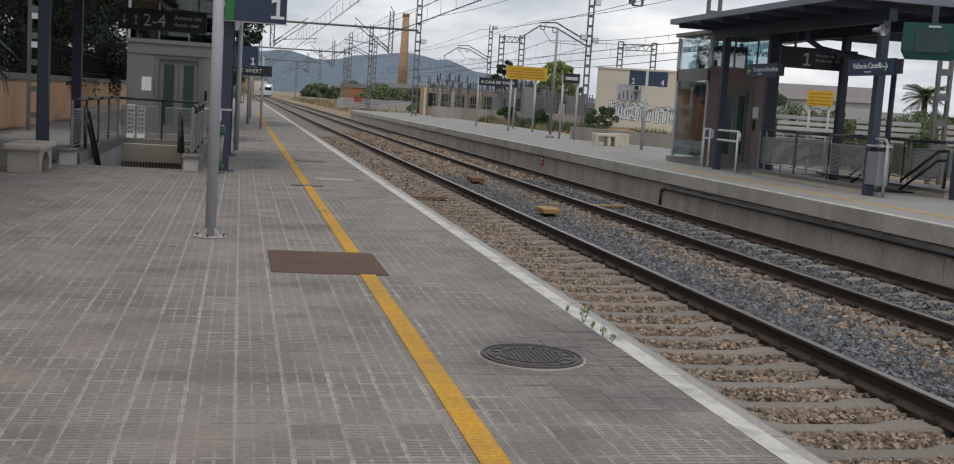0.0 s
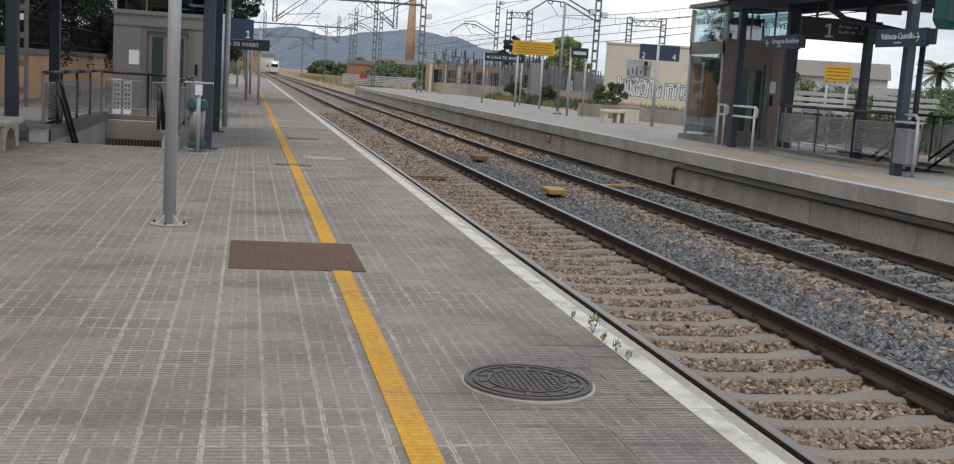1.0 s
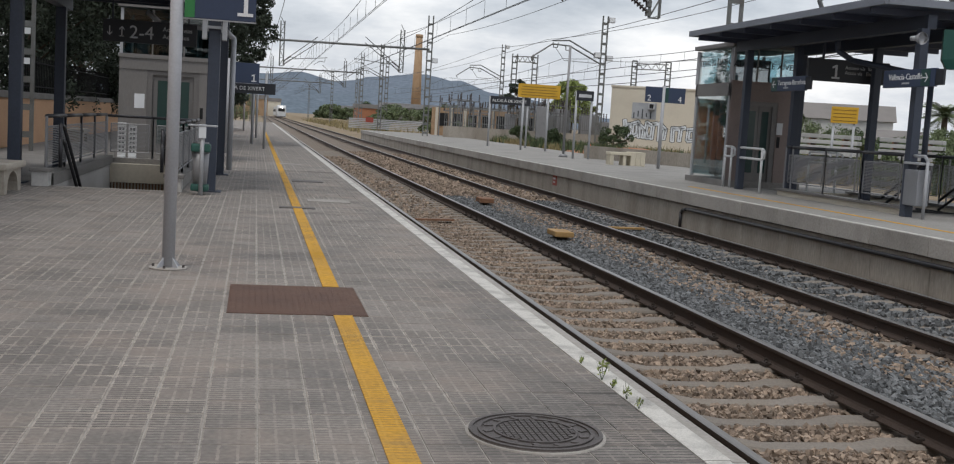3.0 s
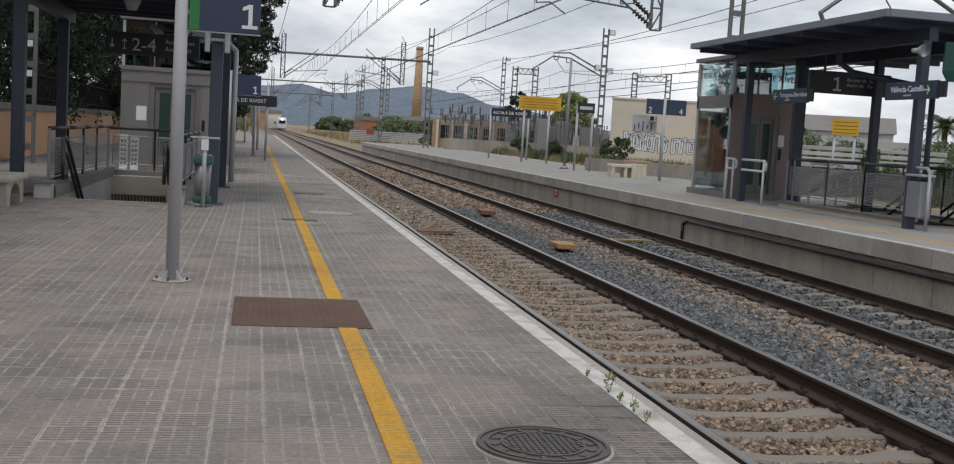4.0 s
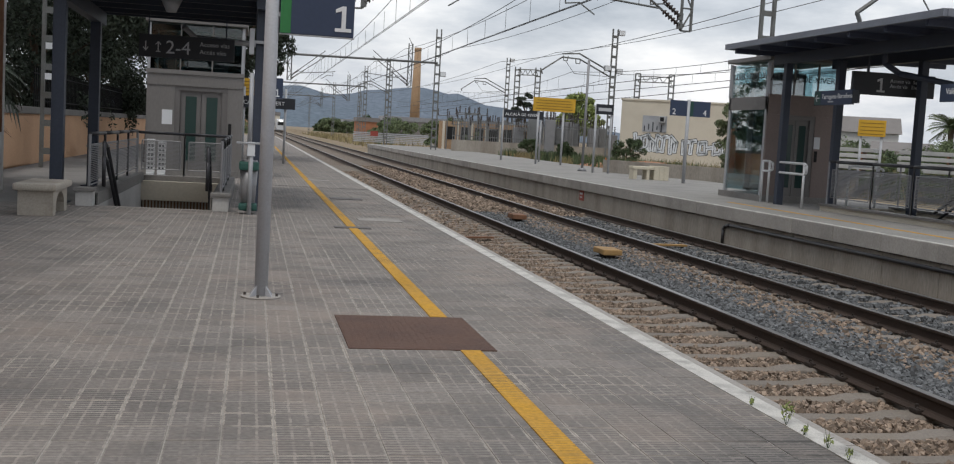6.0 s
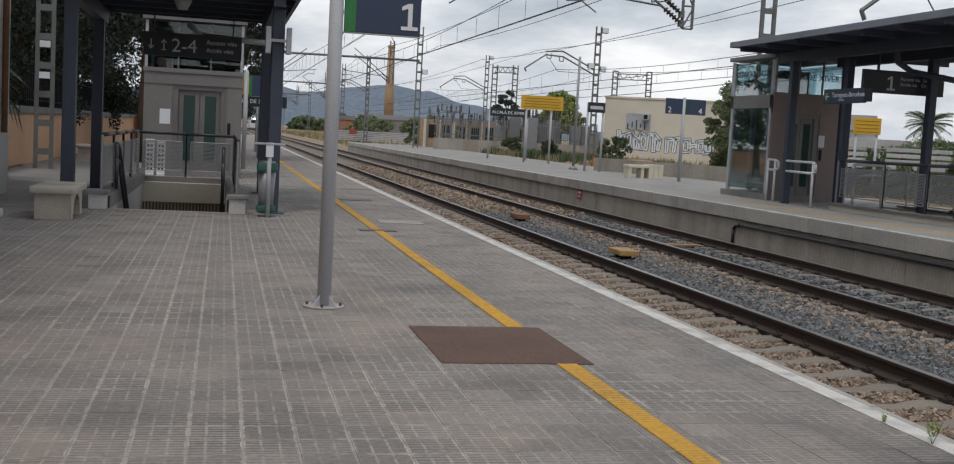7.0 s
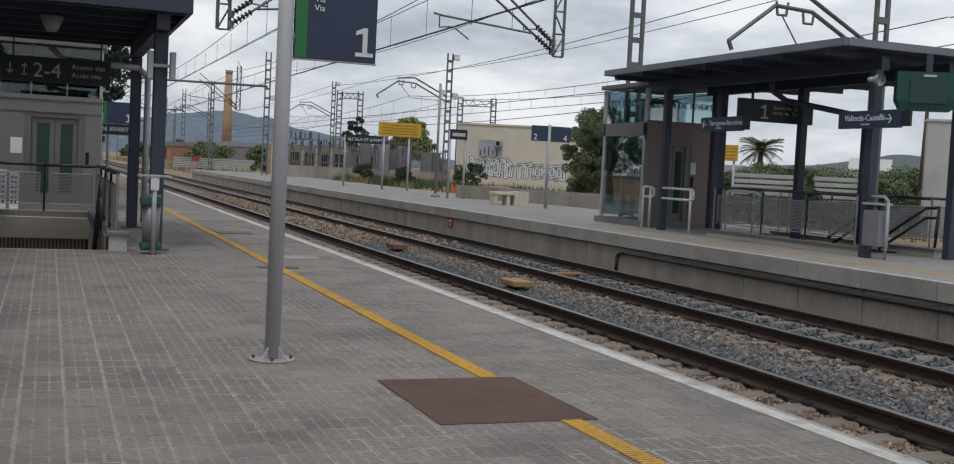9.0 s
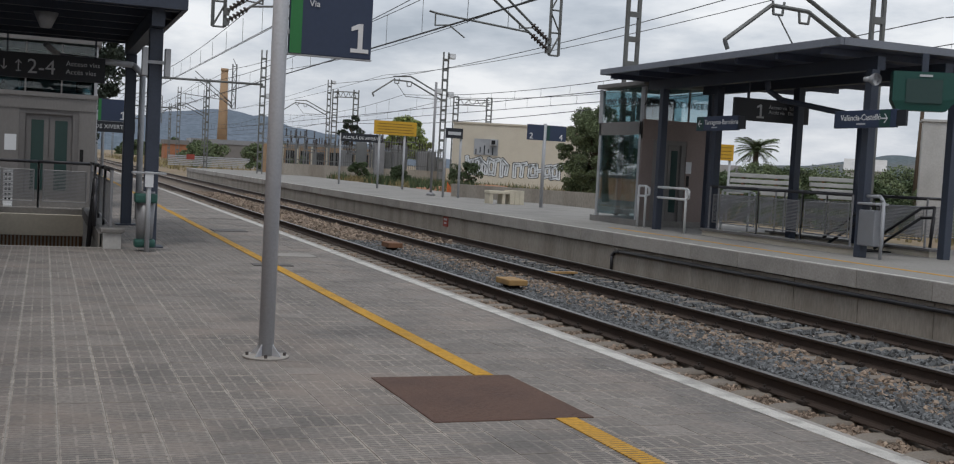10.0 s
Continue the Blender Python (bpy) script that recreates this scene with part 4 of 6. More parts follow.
# ---- lifts ----
def lift(at, label, w=2.07, d=2.2, top=3.44, glass0=2.27, mirror=False, steel=M_STAIN, da=0.72, db=1.62, glazing=None):
    """A lift tower: steel door front, glazed upper part, flat cap."""
    o = thing("lift_tower", label, "lift", at, group="station lifts")
    f = 0.06
    glazing = glazing or M_GLASS
    block("plinth", (-0.06, -0.06, 0.0), (w + 0.06, d + 0.06, 0.14), M_CONC, o)
    body = block("front_panel", (0.0, 0.0, 0.14), (da - 0.12, 0.07, glass0), steel, o, "brushed steel cladding")
    block("front_panel", (db + 0.12, 0.0, 0.14), (w, 0.07, glass0), steel, o)
    block("lintel", (0.0, -0.02, 1.98), (w, 0.07, glass0), steel, o, "steel lintel panel")
    block("band", (-0.02, -0.05, glass0 - 0.04), (w + 0.02, 0.0, glass0 + 0.05), steel, o)
    block("door_frame", (da - 0.12, 0.02, 0.14), (da, 0.10, 1.98), M_STAIND, o)
    block("door_frame", (db, 0.02, 0.14), (db + 0.12, 0.10, 1.98), M_STAIND, o)
    block("door_header", (da - 0.12, 0.015, 1.88), (db + 0.12, 0.08, 1.98), M_STAIND, o)
    hw = (db - da) / 2
    for dx in (da, da + hw):
        dr = block("door_leaf", (dx + 0.006, 0.07, 0.14), (dx + hw - 0.006, 0.10, 1.88), M_STAIND, o, "steel lift door leaf")
        block("door_window", (dx + hw * 0.25, 0.062, 0.34), (dx + hw * 0.78, 0.069, 1.76), M_SCREEN, dr, "narrow dark door window")
    block("call_panel", (db + 0.15, -0.012, 0.95), (db + 0.22, 0.0, 1.2), M_BLACK, o, "black call button panel")
    if not mirror:
        block("paper_notice", (0.50 - 0.16, -0.006, 1.12), (0.50 + 0.06, -0.001, 1.44), M_PAPER, o, "white paper notice")
    for cx, cy in ((0, 0), (w - f, 0), (0, d - f), (w - f, d - f)):
        block("corner_post", (cx, cy, glass0), (cx + f, cy + f, top - 0.12), M_GALV, o)
    if mirror:
        block("paper_notice", (db + 0.12, -0.006, 1.25), (db + 0.27, -0.001, 1.52), M_PAPER, o, "white paper notice")
    for cx in (w * 0.33, w * 0.66):
        block("mullion", (cx, 0.004, glass0), (cx + 0.03, 0.05, top - 0.12), M_STAIND, o)
    block("cap", (-0.06, -0.06, top - 0.10), (w + 0.06, d + 0.06, top), M_STAIND, o, "", 0.01)
    if not mirror:
        block("back_panel", (0, d - 0.08, 0.14), (w, d - f, glass0), M_STAIND, o)
    g = block("back_glass", (f, d - 0.05, 0.2 if mirror else glass0), (w - f, d - 0.04, top - 0.14), glazing, o, "tinted glass")
    g.visible_shadow = False
    g = block("front_glass", (f, 0.02, glass0 + 0.05), (w - f, 0.03, top - 0.14), glazing, o, "tinted glass")
    g.visible_shadow = False
    for gx in (0.015, w - 0.025):
        low = mirror and gx < 0.1
        g = block("side_glass", (gx, f, 0.2 if low else glass0), (gx + 0.01, d - f, top - 0.14), glazing, o, "tinted side glass")
        g.visible_shadow = False
        if not low:
            block("side_panel", (gx - 0.012, 0.07, 0.14), (gx + 0.022, d - 0.08, glass0), steel, o)
        else:
            block("side_rail", (gx - 0.02, f, 2.08), (gx + 0.03, d - f, 2.38), M_STAIND, o)
            block("side_post", (gx - 0.02, 0.07, 0.14), (gx + 0.06, 0.16, top - 0.14), M_GALV, o)
            block("side_post", (gx - 0.02, d - 0.16, 0.14), (gx + 0.06, d - 0.08, top - 0.14), M_GALV, o)
    # machinery seen through the glazing
    block("guide_rail", (0.35, d - 0.5, 0.2), (0.47, d - 0.42, top - 0.3), M_RAILG, o)
    block("guide_rail", (w - 0.5, d - 0.5, 0.2), (w - 0.38, d - 0.42, top - 0.3), M_RAILG, o)
    block("machine_box", (w * 0.4, 1.0, glass0 + 0.1), (w * 0.78, 1.6, glass0 + 0.62), M_STAIND, o, "lift machinery box")
    block("cable_drum", (0.3, 0.6, glass0 + 0.06), (0.55, 0.9, glass0 + 0.5), M_RAILG, o)
    return o


l1 = lift((-10.36, 22.25, 0), "brushed steel lift tower with glazed top and a paper notice", glazing=M_DGLASS)
l2 = lift((3.42, 20.02, Z2), "brown-grey lift tower with glass side and station lettering", mirror=True, top=3.30, d=2.2, w=1.78, glass0=2.38, da=0.42, db=1.06,
          steel=shader("bronze_tinted_steel", (0.22, 0.175, 0.16), 0.45, metal=0.3, vary=0.08, scale=4, stain=0.3))
lettering("ALCALÀ DE XIVERT", 0.195, M_LETTERDK, l2, pose(0.0, -0.006, 2.74, 90, 0, 0), name="name_lettering")
lettering("ALCALÀ DE XIVERT", 0.20, M_LETTERDK, l2, pose(-0.008, 0.2, 2.80, 90, 0, -90) @ Matrix.Diagonal((-1, 1, 1, 1)), name="name_lettering")

# ---- canopy on the island ----
K = thing("island_canopy", "dark blue flat steel canopy over the island stairs", "canopy", (0, 0, Z2))
kz = 3.32
block("roof_sheet", (2.45, 12.2, kz + 0.05), (7.8, 20.2, kz + 0.13), M_NAVY, K, "dark blue roof sheet")
block("edge_fascia", (2.38, 12.14, kz + 0.03), (2.45, 20.26, kz + 0.15), M_FASCIA, K)
block("edge_fascia", (2.45, 12.12, kz + 0.03), (7.8, 12.18, kz + 0.15), M_FASCIA, K)
block("edge_fascia", (2.45, 20.2, kz + 0.03), (7.8, 20.26, kz + 0.15), M_FASCIA, K)
for k in range(7):
    yy = 12.7 + k * 1.2
    block("purlin", (2.5, yy, kz - 0.06), (7.7, yy + 0.08, kz + 0.05), M_NAVY, K)
for xx in (3.35, 4.75):
    block("main_beam", (xx - 0.08, 12.3, kz - 0.28), (xx + 0.08, 19.6, kz - 0.06), M_STEELBLUE, K)
for cx, cy in ((3.24, 12.36), (3.72, 17.47), (3.3, 18.95), (4.93, 12.3), (4.75, 16.2), (4.75, 19.3)):
    block("column", (cx - 0.075, cy - 0.075, 0.0), (cx + 0.075, cy + 0.075, kz - 0.28), M_STEELBLUE, K, "", 0.012)

island = [l2, K]
st = thing("display_stand", "white perforated metal two-panel stand behind the stairwell", "stand", (-10.2, 20.9, 0))
for x0, hh in ((0.0, 0.80), (0.22, 0.76)):
    pn = block("panel", (x0, 0, 0.1), (x0 + 0.17, 0.03, hh), M_WPAINT, st, "white perforated panel", 0.006)
    for a in range(6):
        for b_ in range(2):
            block("slot", (x0 + 0.03 + b_ * 0.065, -0.004, 0.17 + a * 0.095), (x0 + 0.07 + b_ * 0.065, -0.001, 0.215 + a * 0.095), M_SIGNDK, pn)
    block("foot", (x0 + 0.01, -0.12, 0), (x0 + 0.16, 0.14, 0.1), M_WPAINT, st, "", 0.01)

# stairs, railing and fittings on the island
earlier = set(bpy.data.objects)
ik = thing("stairwell_island", "stairwell with low cream kerb on the island platform", "stairs", (0, 0, Z2), kind="structure")
block("kerb", (3.40, 12.7, 0.0), (3.56, 17.3, 0.10), M_CREAM, ik, "cream rendered kerb")
block("kerb", (5.0, 12.7, 0.0), (5.16, 17.3, 0.10), M_CREAM, ik)
block("kerb", (3.56, 17.14, 0.0), (5.0, 17.3, 0.10), M_CREAM, ik)
block("kerb_cap", (3.36, 12.66, 0.10), (3.60, 17.34, 0.145), M_STAIND, ik, "grey metal kerb capping")
block("kerb_cap", (4.96, 12.66, 0.10), (5.20, 17.34, 0.145), M_STAIND, ik)
# flat black sheet stands in for shade in the stair opening, no shaft below
block("dark_well", (3.57, 13.6, 0.003), (4.99, 17.13, 0.02), M_BLACK, ik)
ri = thing("guard_railing", "grey steel guard railing round the island stairwell", "railing", (0, 0, Z2))
for i in range(3):
    railing_panel(ri, (3.48, 16.9 - i * 1.33), (3.48, 16.9 - (i + 1) * 1.33), 0.14, 0.86)
    railing_panel(ri, (5.08, 16.9 - i * 1.33), (5.08, 16.9 - (i + 1) * 1.33), 0.14, 0.86)
railing_panel(ri, (3.48, 17.2), (5.08, 17.2), 0.14, 0.86)
for i in range(2):
    railing_panel(ri, (5.2 + i * 1.5, 14.2), (6.7 + i * 1.5, 14.2), 0.14, 0.86)
for hx in (3.72, 4.86):
    h = thing("stair_handrail", "dark tubular handrail running down the stairs", "handrail", (0, 0, Z2), group="stair handrails")
    for dz in (0.0, -0.17):
        bm = bmesh.new()
        pipe(bm, [(hx, 12.55, 0.35 + dz), (hx, 12.5, 0.86 + dz), (hx, 12.8, 0.84 + dz), (hx, 13.9, 0.22 + dz)], 0.026)
        part("tube", bm, M_HRAIL, h)


def hoop(pts, label):
    o = thing("guard_hoop", label, "guard rail", (0, 0, Z2), group="white guard hoops")
    (xa, ya), (xb, yb) = pts
    for x, y in pts:
        bm = bmesh.new()
        tube(bm, (x, y, 0), (x, y, 0.92), 0.026)
        part("post", bm, M_WPAINT, o)
    for zz in (0.92, 0.70):
        bm = bmesh.new()
        e = Vector((xb - xa, yb - ya, 0)).normalized() * 0.12
        pipe(bm, [(xa, ya, zz), (xb, yb, zz), (xb + e.x, yb + e.y, zz - 0.04 if zz > 0.8 else zz + 0.04)], 0.026)
        part("rail", bm, M_WPAINT, o)
    bm = bmesh.new()
    tube(bm, (xb + e.x, yb + e.y, 0.88), (xb + e.x, yb + e.y, 0.74), 0.026)
    part("end_bend", bm, M_WPAINT, o)


hoop(((3.26, 18.98), (3.10, 17.5)), "white tubular guard hoop in front of the lift door")
hoop(((3.32, 19.85), (3.36, 19.6)), "white tubular guard hoop at the lift corner")
hoop(((4.9, 18.9), (5.4, 18.6)), "white tubular guard hoop beside the stairwell")

bi = thing("litter_bin", "grey sheet-steel litter bin in a bent tube frame", "litter bin", (3.25, 12.15, Z2))
bm = bmesh.new()
pipe(bm, [(0, -0.25, 0), (0, -0.25, 0.92), (0, -0.17, 1.0), (0, 0.17, 1.0), (0, 0.25, 0.92), (0, 0.25, 0)], 0.026)
part("frame", bm, M_GALV, bi)
block("body", (-0.11, -0.19, 0.2), (0.11, 0.19, 0.78), M_BINGREY, bi, "grey sheet-steel bucket", 0.02)
block("lid", (-0.13, -0.22, 0.86), (0.13, 0.22, 0.9), M_GALV, bi, "", 0.015)


def way_sign(at, text, right, label):
    """A direction sign facing the track, with an arrow field and a lettered panel."""
    o = thing("direction_sign", label, "direction sign", at, -90, group="island direction signs")
    b = block("board", (0, -0.03, 0), (1.42, 0.03, 0.28), M_SIGN, o, "", 0.006)
    ax = 1.06 if right else 0.02
    block("arrow_field", (ax, -0.034, 0.01), (ax + 0.24, -0.0305, 0.27), M_SIGNDKGREEN, b, "green arrow field")
    s = 1 if right else -1
    cx = ax + 0.12
    bm = bmesh.new()
    box(bm, (cx - 0.07, -0.040, 0.13), (cx + 0.07, -0.0345, 0.15))
    for dz in (1, -1):
        v = [(cx + s * 0.075, 0.14), (cx + s * 0.015, 0.14 + dz * 0.07), (cx - s * 0.012, 0.14 + dz * 0.07), (cx + s * 0.048, 0.14)]
        bm.faces.new([bm.verts.new((a, -0.038, c)) for a, c in v])
    part("arrow", bm, M_LETTER, b)
    lettering(text, 0.135, M_LETTER, b, pose(0.16 if right else 0.30, -0.033, 0.12, 90, 0, 0))
    block("small_bar", (0.55, -0.036, 0.05), (0.75, -0.0305, 0.075), M_LETTERDIM, b)
    block("back_bracket", (1.42, -0.02, 0.02), (1.62, 0.02, 0.26), M_SIGNDK, o)
    return o


way_sign((2.98, 17.05, 2.22), "Tarragona-Barcelona", False, "navy direction sign with a white arrow on the canopy column")
way_sign((2.86, 12.72, 2.20), "València-Castelló", True, "navy direction sign with a green arrow field on the canopy column")
hs = thing("hanging_sign", "dark hanging sign with a pale figure one under the island canopy", "direction sign", (3.4, 16.45, 0.05))
o = block("board", (0, -0.05, 2.42), (1.75, 0.05, 2.86), M_SIGNDK, hs, "", 0.01)
figure_one(0.27, M_LETTERDIM, o, pose(0.5, -0.056, 2.48))
lettering("Acceso vía  Salida\nAccés via   Eixida", 0.10, M_LETTERDIM, o, pose(0.78, -0.053, 2.68, 90, 0, 0))
for xx in (0.3, 1.4):
    block("hanger", (xx, -0.02, 2.86), (xx + 0.04, 0.02, Z2 + kz - 0.02), M_STEELBLUE, hs)
bm = bmesh.new()
pipe(bm, [(3.5, 15.6, kz - 0.1), (3.5, 15.5, kz - 0.45), (3.75, 15.4, kz - 0.62), (4.7, 14.6, kz - 0.85), (4.86, 14.5, kz - 0.95), (4.86, 14.5, 0.1)], 0.055)
part("rain_pipe", bm, M_STEELBLUE, K, "dark rain pipe bent under the roof")
lp = thing("horn_loudspeaker", "pair of pale grey horn loudspeakers on the canopy column", "loudspeaker", (3.1, 12.1, 2.98))
for dx, a in ((0, -0.7), (-0.14, 0.9)):
    bm = bmesh.new()
    d = Vector((math.sin(a) - 0.4, -math.cos(a), 0)).normalized()
    tube(bm, Vector((dx, 0, 0)) - d * 0.09, Vector((dx, 0, 0)), 0.035, 0.045, seg=14)
    tube(bm, Vector((dx, 0, 0)), Vector((dx, 0, 0)) + d * 0.09, 0.045, 0.10, seg=18, caps=False)
    part("horn", bm, M_GALV, lp)
ds = thing("departure_display", "teal-framed departure display hung under the canopy edge", "display", (3.96, 12.0, 2.54), -28)
bm = bmesh.new()
loft(bm, [[(-0.5, -0.1, 0.62), (0.52, -0.1, 0.62), (0.52, 0.1, 0.62), (-0.5, 0.1, 0.62)], [(-0.5, -0.12, 0.15), (0.52, -0.12, 0.2), (0.52, 0.1, 0.2), (-0.5, 0.1, 0.15)],
          [(-0.42, -0.1, 0.0), (0.34, -0.1, 0.0), (0.34, 0.1, 0.0), (-0.42, 0.1, 0.0)]])
part("case", bm, M_TEAL, ds)
block("screen", (-0.30, -0.135, 0.12), (0.26, -0.122, 0.50), M_SCREEN, ds, "dark blank screen")
block("logo_bar", (-0.1, -0.12, 0.54), (0.1, -0.104, 0.575), M_LETTERDIM, ds)
block("hanger", (-0.05, -0.03, 0.62), (0.05, 0.03, 0.92), M_STEELBLUE, ds)

# far part of the island
rp = thing("red_plate", "small faded red plate fixed to the platform wall", "plate", (X2 + 0.045, 28.5, -0.40))
block("plate", (-0.012, -0.2, 0), (0.012, 0.2, 0.34), M_RED, rp)
block("pale_bar", (-0.016, -0.14, 0.18), (-0.0125, 0.14, 0.24), M_LETTERDIM, rp)
block("pale_bar", (-0.016, -0.1, 0.08), (-0.0125, 0.1, 0.12), M_LETTERDIM, rp)
bn = thing("bench", "cream block bench on the island platform", "bench", (4.95, 31.6, Z2), group="platform benches")
block("seat", (-0.62, -0.25, 0.33), (0.1, 0.25, 0.43), M_CREAMB, bn, "", 0.02)
block("leg", (-0.6, -0.22, 0.0), (-0.48, 0.22, 0.33), M_CREAMB, bn)
block("leg", (-0.15, -0.22, 0.0), (-0.05, 0.22, 0.33), M_CREAMB, bn)
for k in range(3):
    block("end_block", (0.1 + k * 0.17, -0.26, 0.0), (0.265 + k * 0.17, 0.26, 0.46), M_CREAMB, bn, "", 0.012)
s2 = thing("platform_sign", "pair of navy boards numbered 2 and 4 on a grey pole", "platform sign", (5.37, 29.6, Z2), group="platform signs")
part("pole", sign_post(None, 0.055, 2.62), M_GALV, s2)
for x0s, num, gx in ((-0.6, "2", 1), (0.06, "4", -1)):
    b = block("sign_board", (x0s, -0.025, 2.10), (x0s + 0.66, 0.025, 2.58), M_SIGN, s2)
    bx = x0s + 0.56 if gx > 0 else x0s
    block("green_band", (bx, -0.029, 2.105), (bx + 0.1, -0.0255, 2.575), M_SIGNDKGREEN, b)
    lettering(num, 0.26, M_LETTER, b, pose(x0s + (0.06 if gx > 0 else 0.42), -0.028, 2.14, 90, 0, 0))
yw = thing("warning_board", "yellow warning board with dark illegible lines on two posts", "warning board", (4.5, 46, Z2), group="warning boards")
block("board", (0, -0.03, 2.42), (1.98, 0.03, 3.04), M_WARN, yw)
for k in range(4):
    block("text_bar", (0.12 + 0.06 * (k % 2), -0.036, 2.52 + 0.125 * k), (1.84 - 0.08 * (k % 2), -0.031, 2.55 + 0.125 * k), M_TEXTBR, yw)
for xx in (0.28, 1.46):
    bm = bmesh.new()
    tube(bm, (xx, 0.05, 0), (xx, 0.05, 2.45), 0.05)
    part("post", bm, M_GALV, yw)
na = thing("station_name_board", "dark station name board with white capitals on two posts", "name board", (4.27, 51, Z2), group="station name boards")
o = block("board", (0, -0.03, 2.12), (2.05, 0.03, 2.52), M_SIGNDK, na)
lettering("ALCALÀ DE XIVERT", 0.205, M_LETTER, o, pose(0.08, -0.033, 2.24, 90, 0, 0))
for xx in (0.0, 1.95):
    bm = bmesh.new()
    tube(bm, (xx, 0.05, 0), (xx, 0.05, 2.5), 0.05)
    part("post", bm, M_GALV, na)
ns = thing("station_name_board", "dark station name board seen at an angle on two posts", "name board", (4.5, 36.4, Z2), 0, group="station name boards")
o = block("board", (0, -0.03, 2.18), (0.66, 0.03, 2.55), M_SIGNDK, ns)
block("text_bar", (0.08, -0.035, 2.3), (0.58, -0.031, 2.42), M_LETTERDIM, o)
for xx in (0.02, 0.62):
    bm = bmesh.new()
    tube(bm, (xx, 0.05, 0), (xx, 0.05, 2.5), 0.045)
    part("post", bm, M_GALV, ns)
y2 = thing("warning_board", "yellow warning board on two posts behind the island", "warning board", (10.3, 28.0, 0.0), -28, group="warning boards")
block("board", (0, -0.03, 1.92), (0.8, 0.03, 2.42), M_WARN, y2)
for k in range(4):
    block("text_bar", (0.06, -0.036, 1.98 + 0.11 * k), (0.74, -0.031, 2.0 + 0.11 * k), M_TEXTBR, y2)
for xx in (0.1, 0.7):
    bm = bmesh.new()
    tube(bm, (xx, 0.05, -0.1), (xx, 0.05, 1.95), 0.04)
    part("post", bm, M_GALV, y2)
lw = thing("low_wall", "low weathered concrete wall behind the island platform", "wall", kind="structure")
a, b = Vector((5.6, 38.3, 0)), Vector((10.4, 28.0, 0))
bm = bmesh.new()
d = (b - a).normalized()
nrm = Vector((-d.y, d.x, 0)) * 0.12
loft(bm, [[a - nrm + Vector((0, 0, -0.3)), a + nrm + Vector((0, 0, -0.3)), a + nrm + Vector((0, 0, 0.62)), a - nrm + Vector((0, 0, 0.62))],
          [b - nrm + Vector((0, 0, -0.3)), b + nrm + Vector((0, 0, -0.3)), b + nrm + Vector((0, 0, 0.62)), b - nrm + Vector((0, 0, 0.62))]])
part("wall", bm, M_WALLC, lw)

island += [ob for ob in bpy.data.objects if ob not in earlier and ob.parent is None and ob is not rp]

# things between the tracks
for (bx, by), (sx, sy, sz), m, lab in (((-1.70, 15.35), (0.36, 0.62, 0.10), M_YBOX, "ochre yellow track beacon on a low stand"), ((-1.55, 23.1), (0.36, 0.6, 0.12), M_BRBOX, "brown track beacon on a low stand")):
    o = thing("track_beacon", lab, "track beacon", (bx, by, -0.74), group="track beacons")
    block("case", (-sx / 2, -sy / 2, 0.10), (sx / 2, sy / 2, 0.10 + sz), m, o, "", 0.02)
    block("foot", (-0.08, -0.2, 0.0), (0.08, 0.2, 0.10), M_CLIP, o)
o = thing("loose_board", "weathered brown board lying between the rails", "board", (-3.64, 18.05, -0.70), 14)
block("plank", (-0.42, -0.07, 0), (0.42, 0.07, 0.035), M_BRBOX, o)
o = thing("loose_board", "pale ochre board lying beside the far track", "board", (0.4, 18.0, -0.70), 8)
block("plank", (-0.5, -0.09, 0), (0.5, 0.09, 0.035), M_YBOX, o)


# ---- overhead line ----
def lattice_mast(at, h, wd=0.34, label="weathered steel lattice mast with batten plates", top_dx=0.0, group="lattice masts", parent=None):
    o = parent or thing("catenary_mast", label, "mast", at, group=group)
    for s in (-1, 1):
        block("leg", (s * wd / 2 - 0.04, -0.05, 0), (s * wd / 2 + 0.04, 0.05, h), M_MASTST, o)
    n = int(h / 0.62)
    for k in range(n):
        z = 0.3 + k * 0.62
        block("batten", (-wd / 2, -0.056, z), (wd / 2, -0.044, z + 0.16), M_MASTST, o)
        if k % 2 == 0:
            block("batten", (-wd / 2, 0.044, z), (wd / 2, 0.056, z + 0.16), M_MASTST, o)
    return o


def beam(parent, a, b, hgt=0.35, n=14, r=0.03):
    """A lattice beam of two chords with diagonals."""
    a, b = Vector(a), Vector(b)
    for dz in (0, hgt):
        bm = bmesh.new()
        tube(bm, a + Vector((0, 0, dz)), b + Vector((0, 0, dz)), r, seg=6)
        part("chord", bm, M_MASTST, parent)
    for k in range(n):
        p, q = a.lerp(b, k / n), a.lerp(b, (k + 1) / n)
        if k % 2:
            p, q = p + Vector((0, 0, hgt)), q
        else:
            q = q + Vector((0, 0, hgt))
        bm = bmesh.new()
        tube(bm, p, q, r * 0.6, seg=5)
        part("diagonal", bm, M_MASTST, parent)


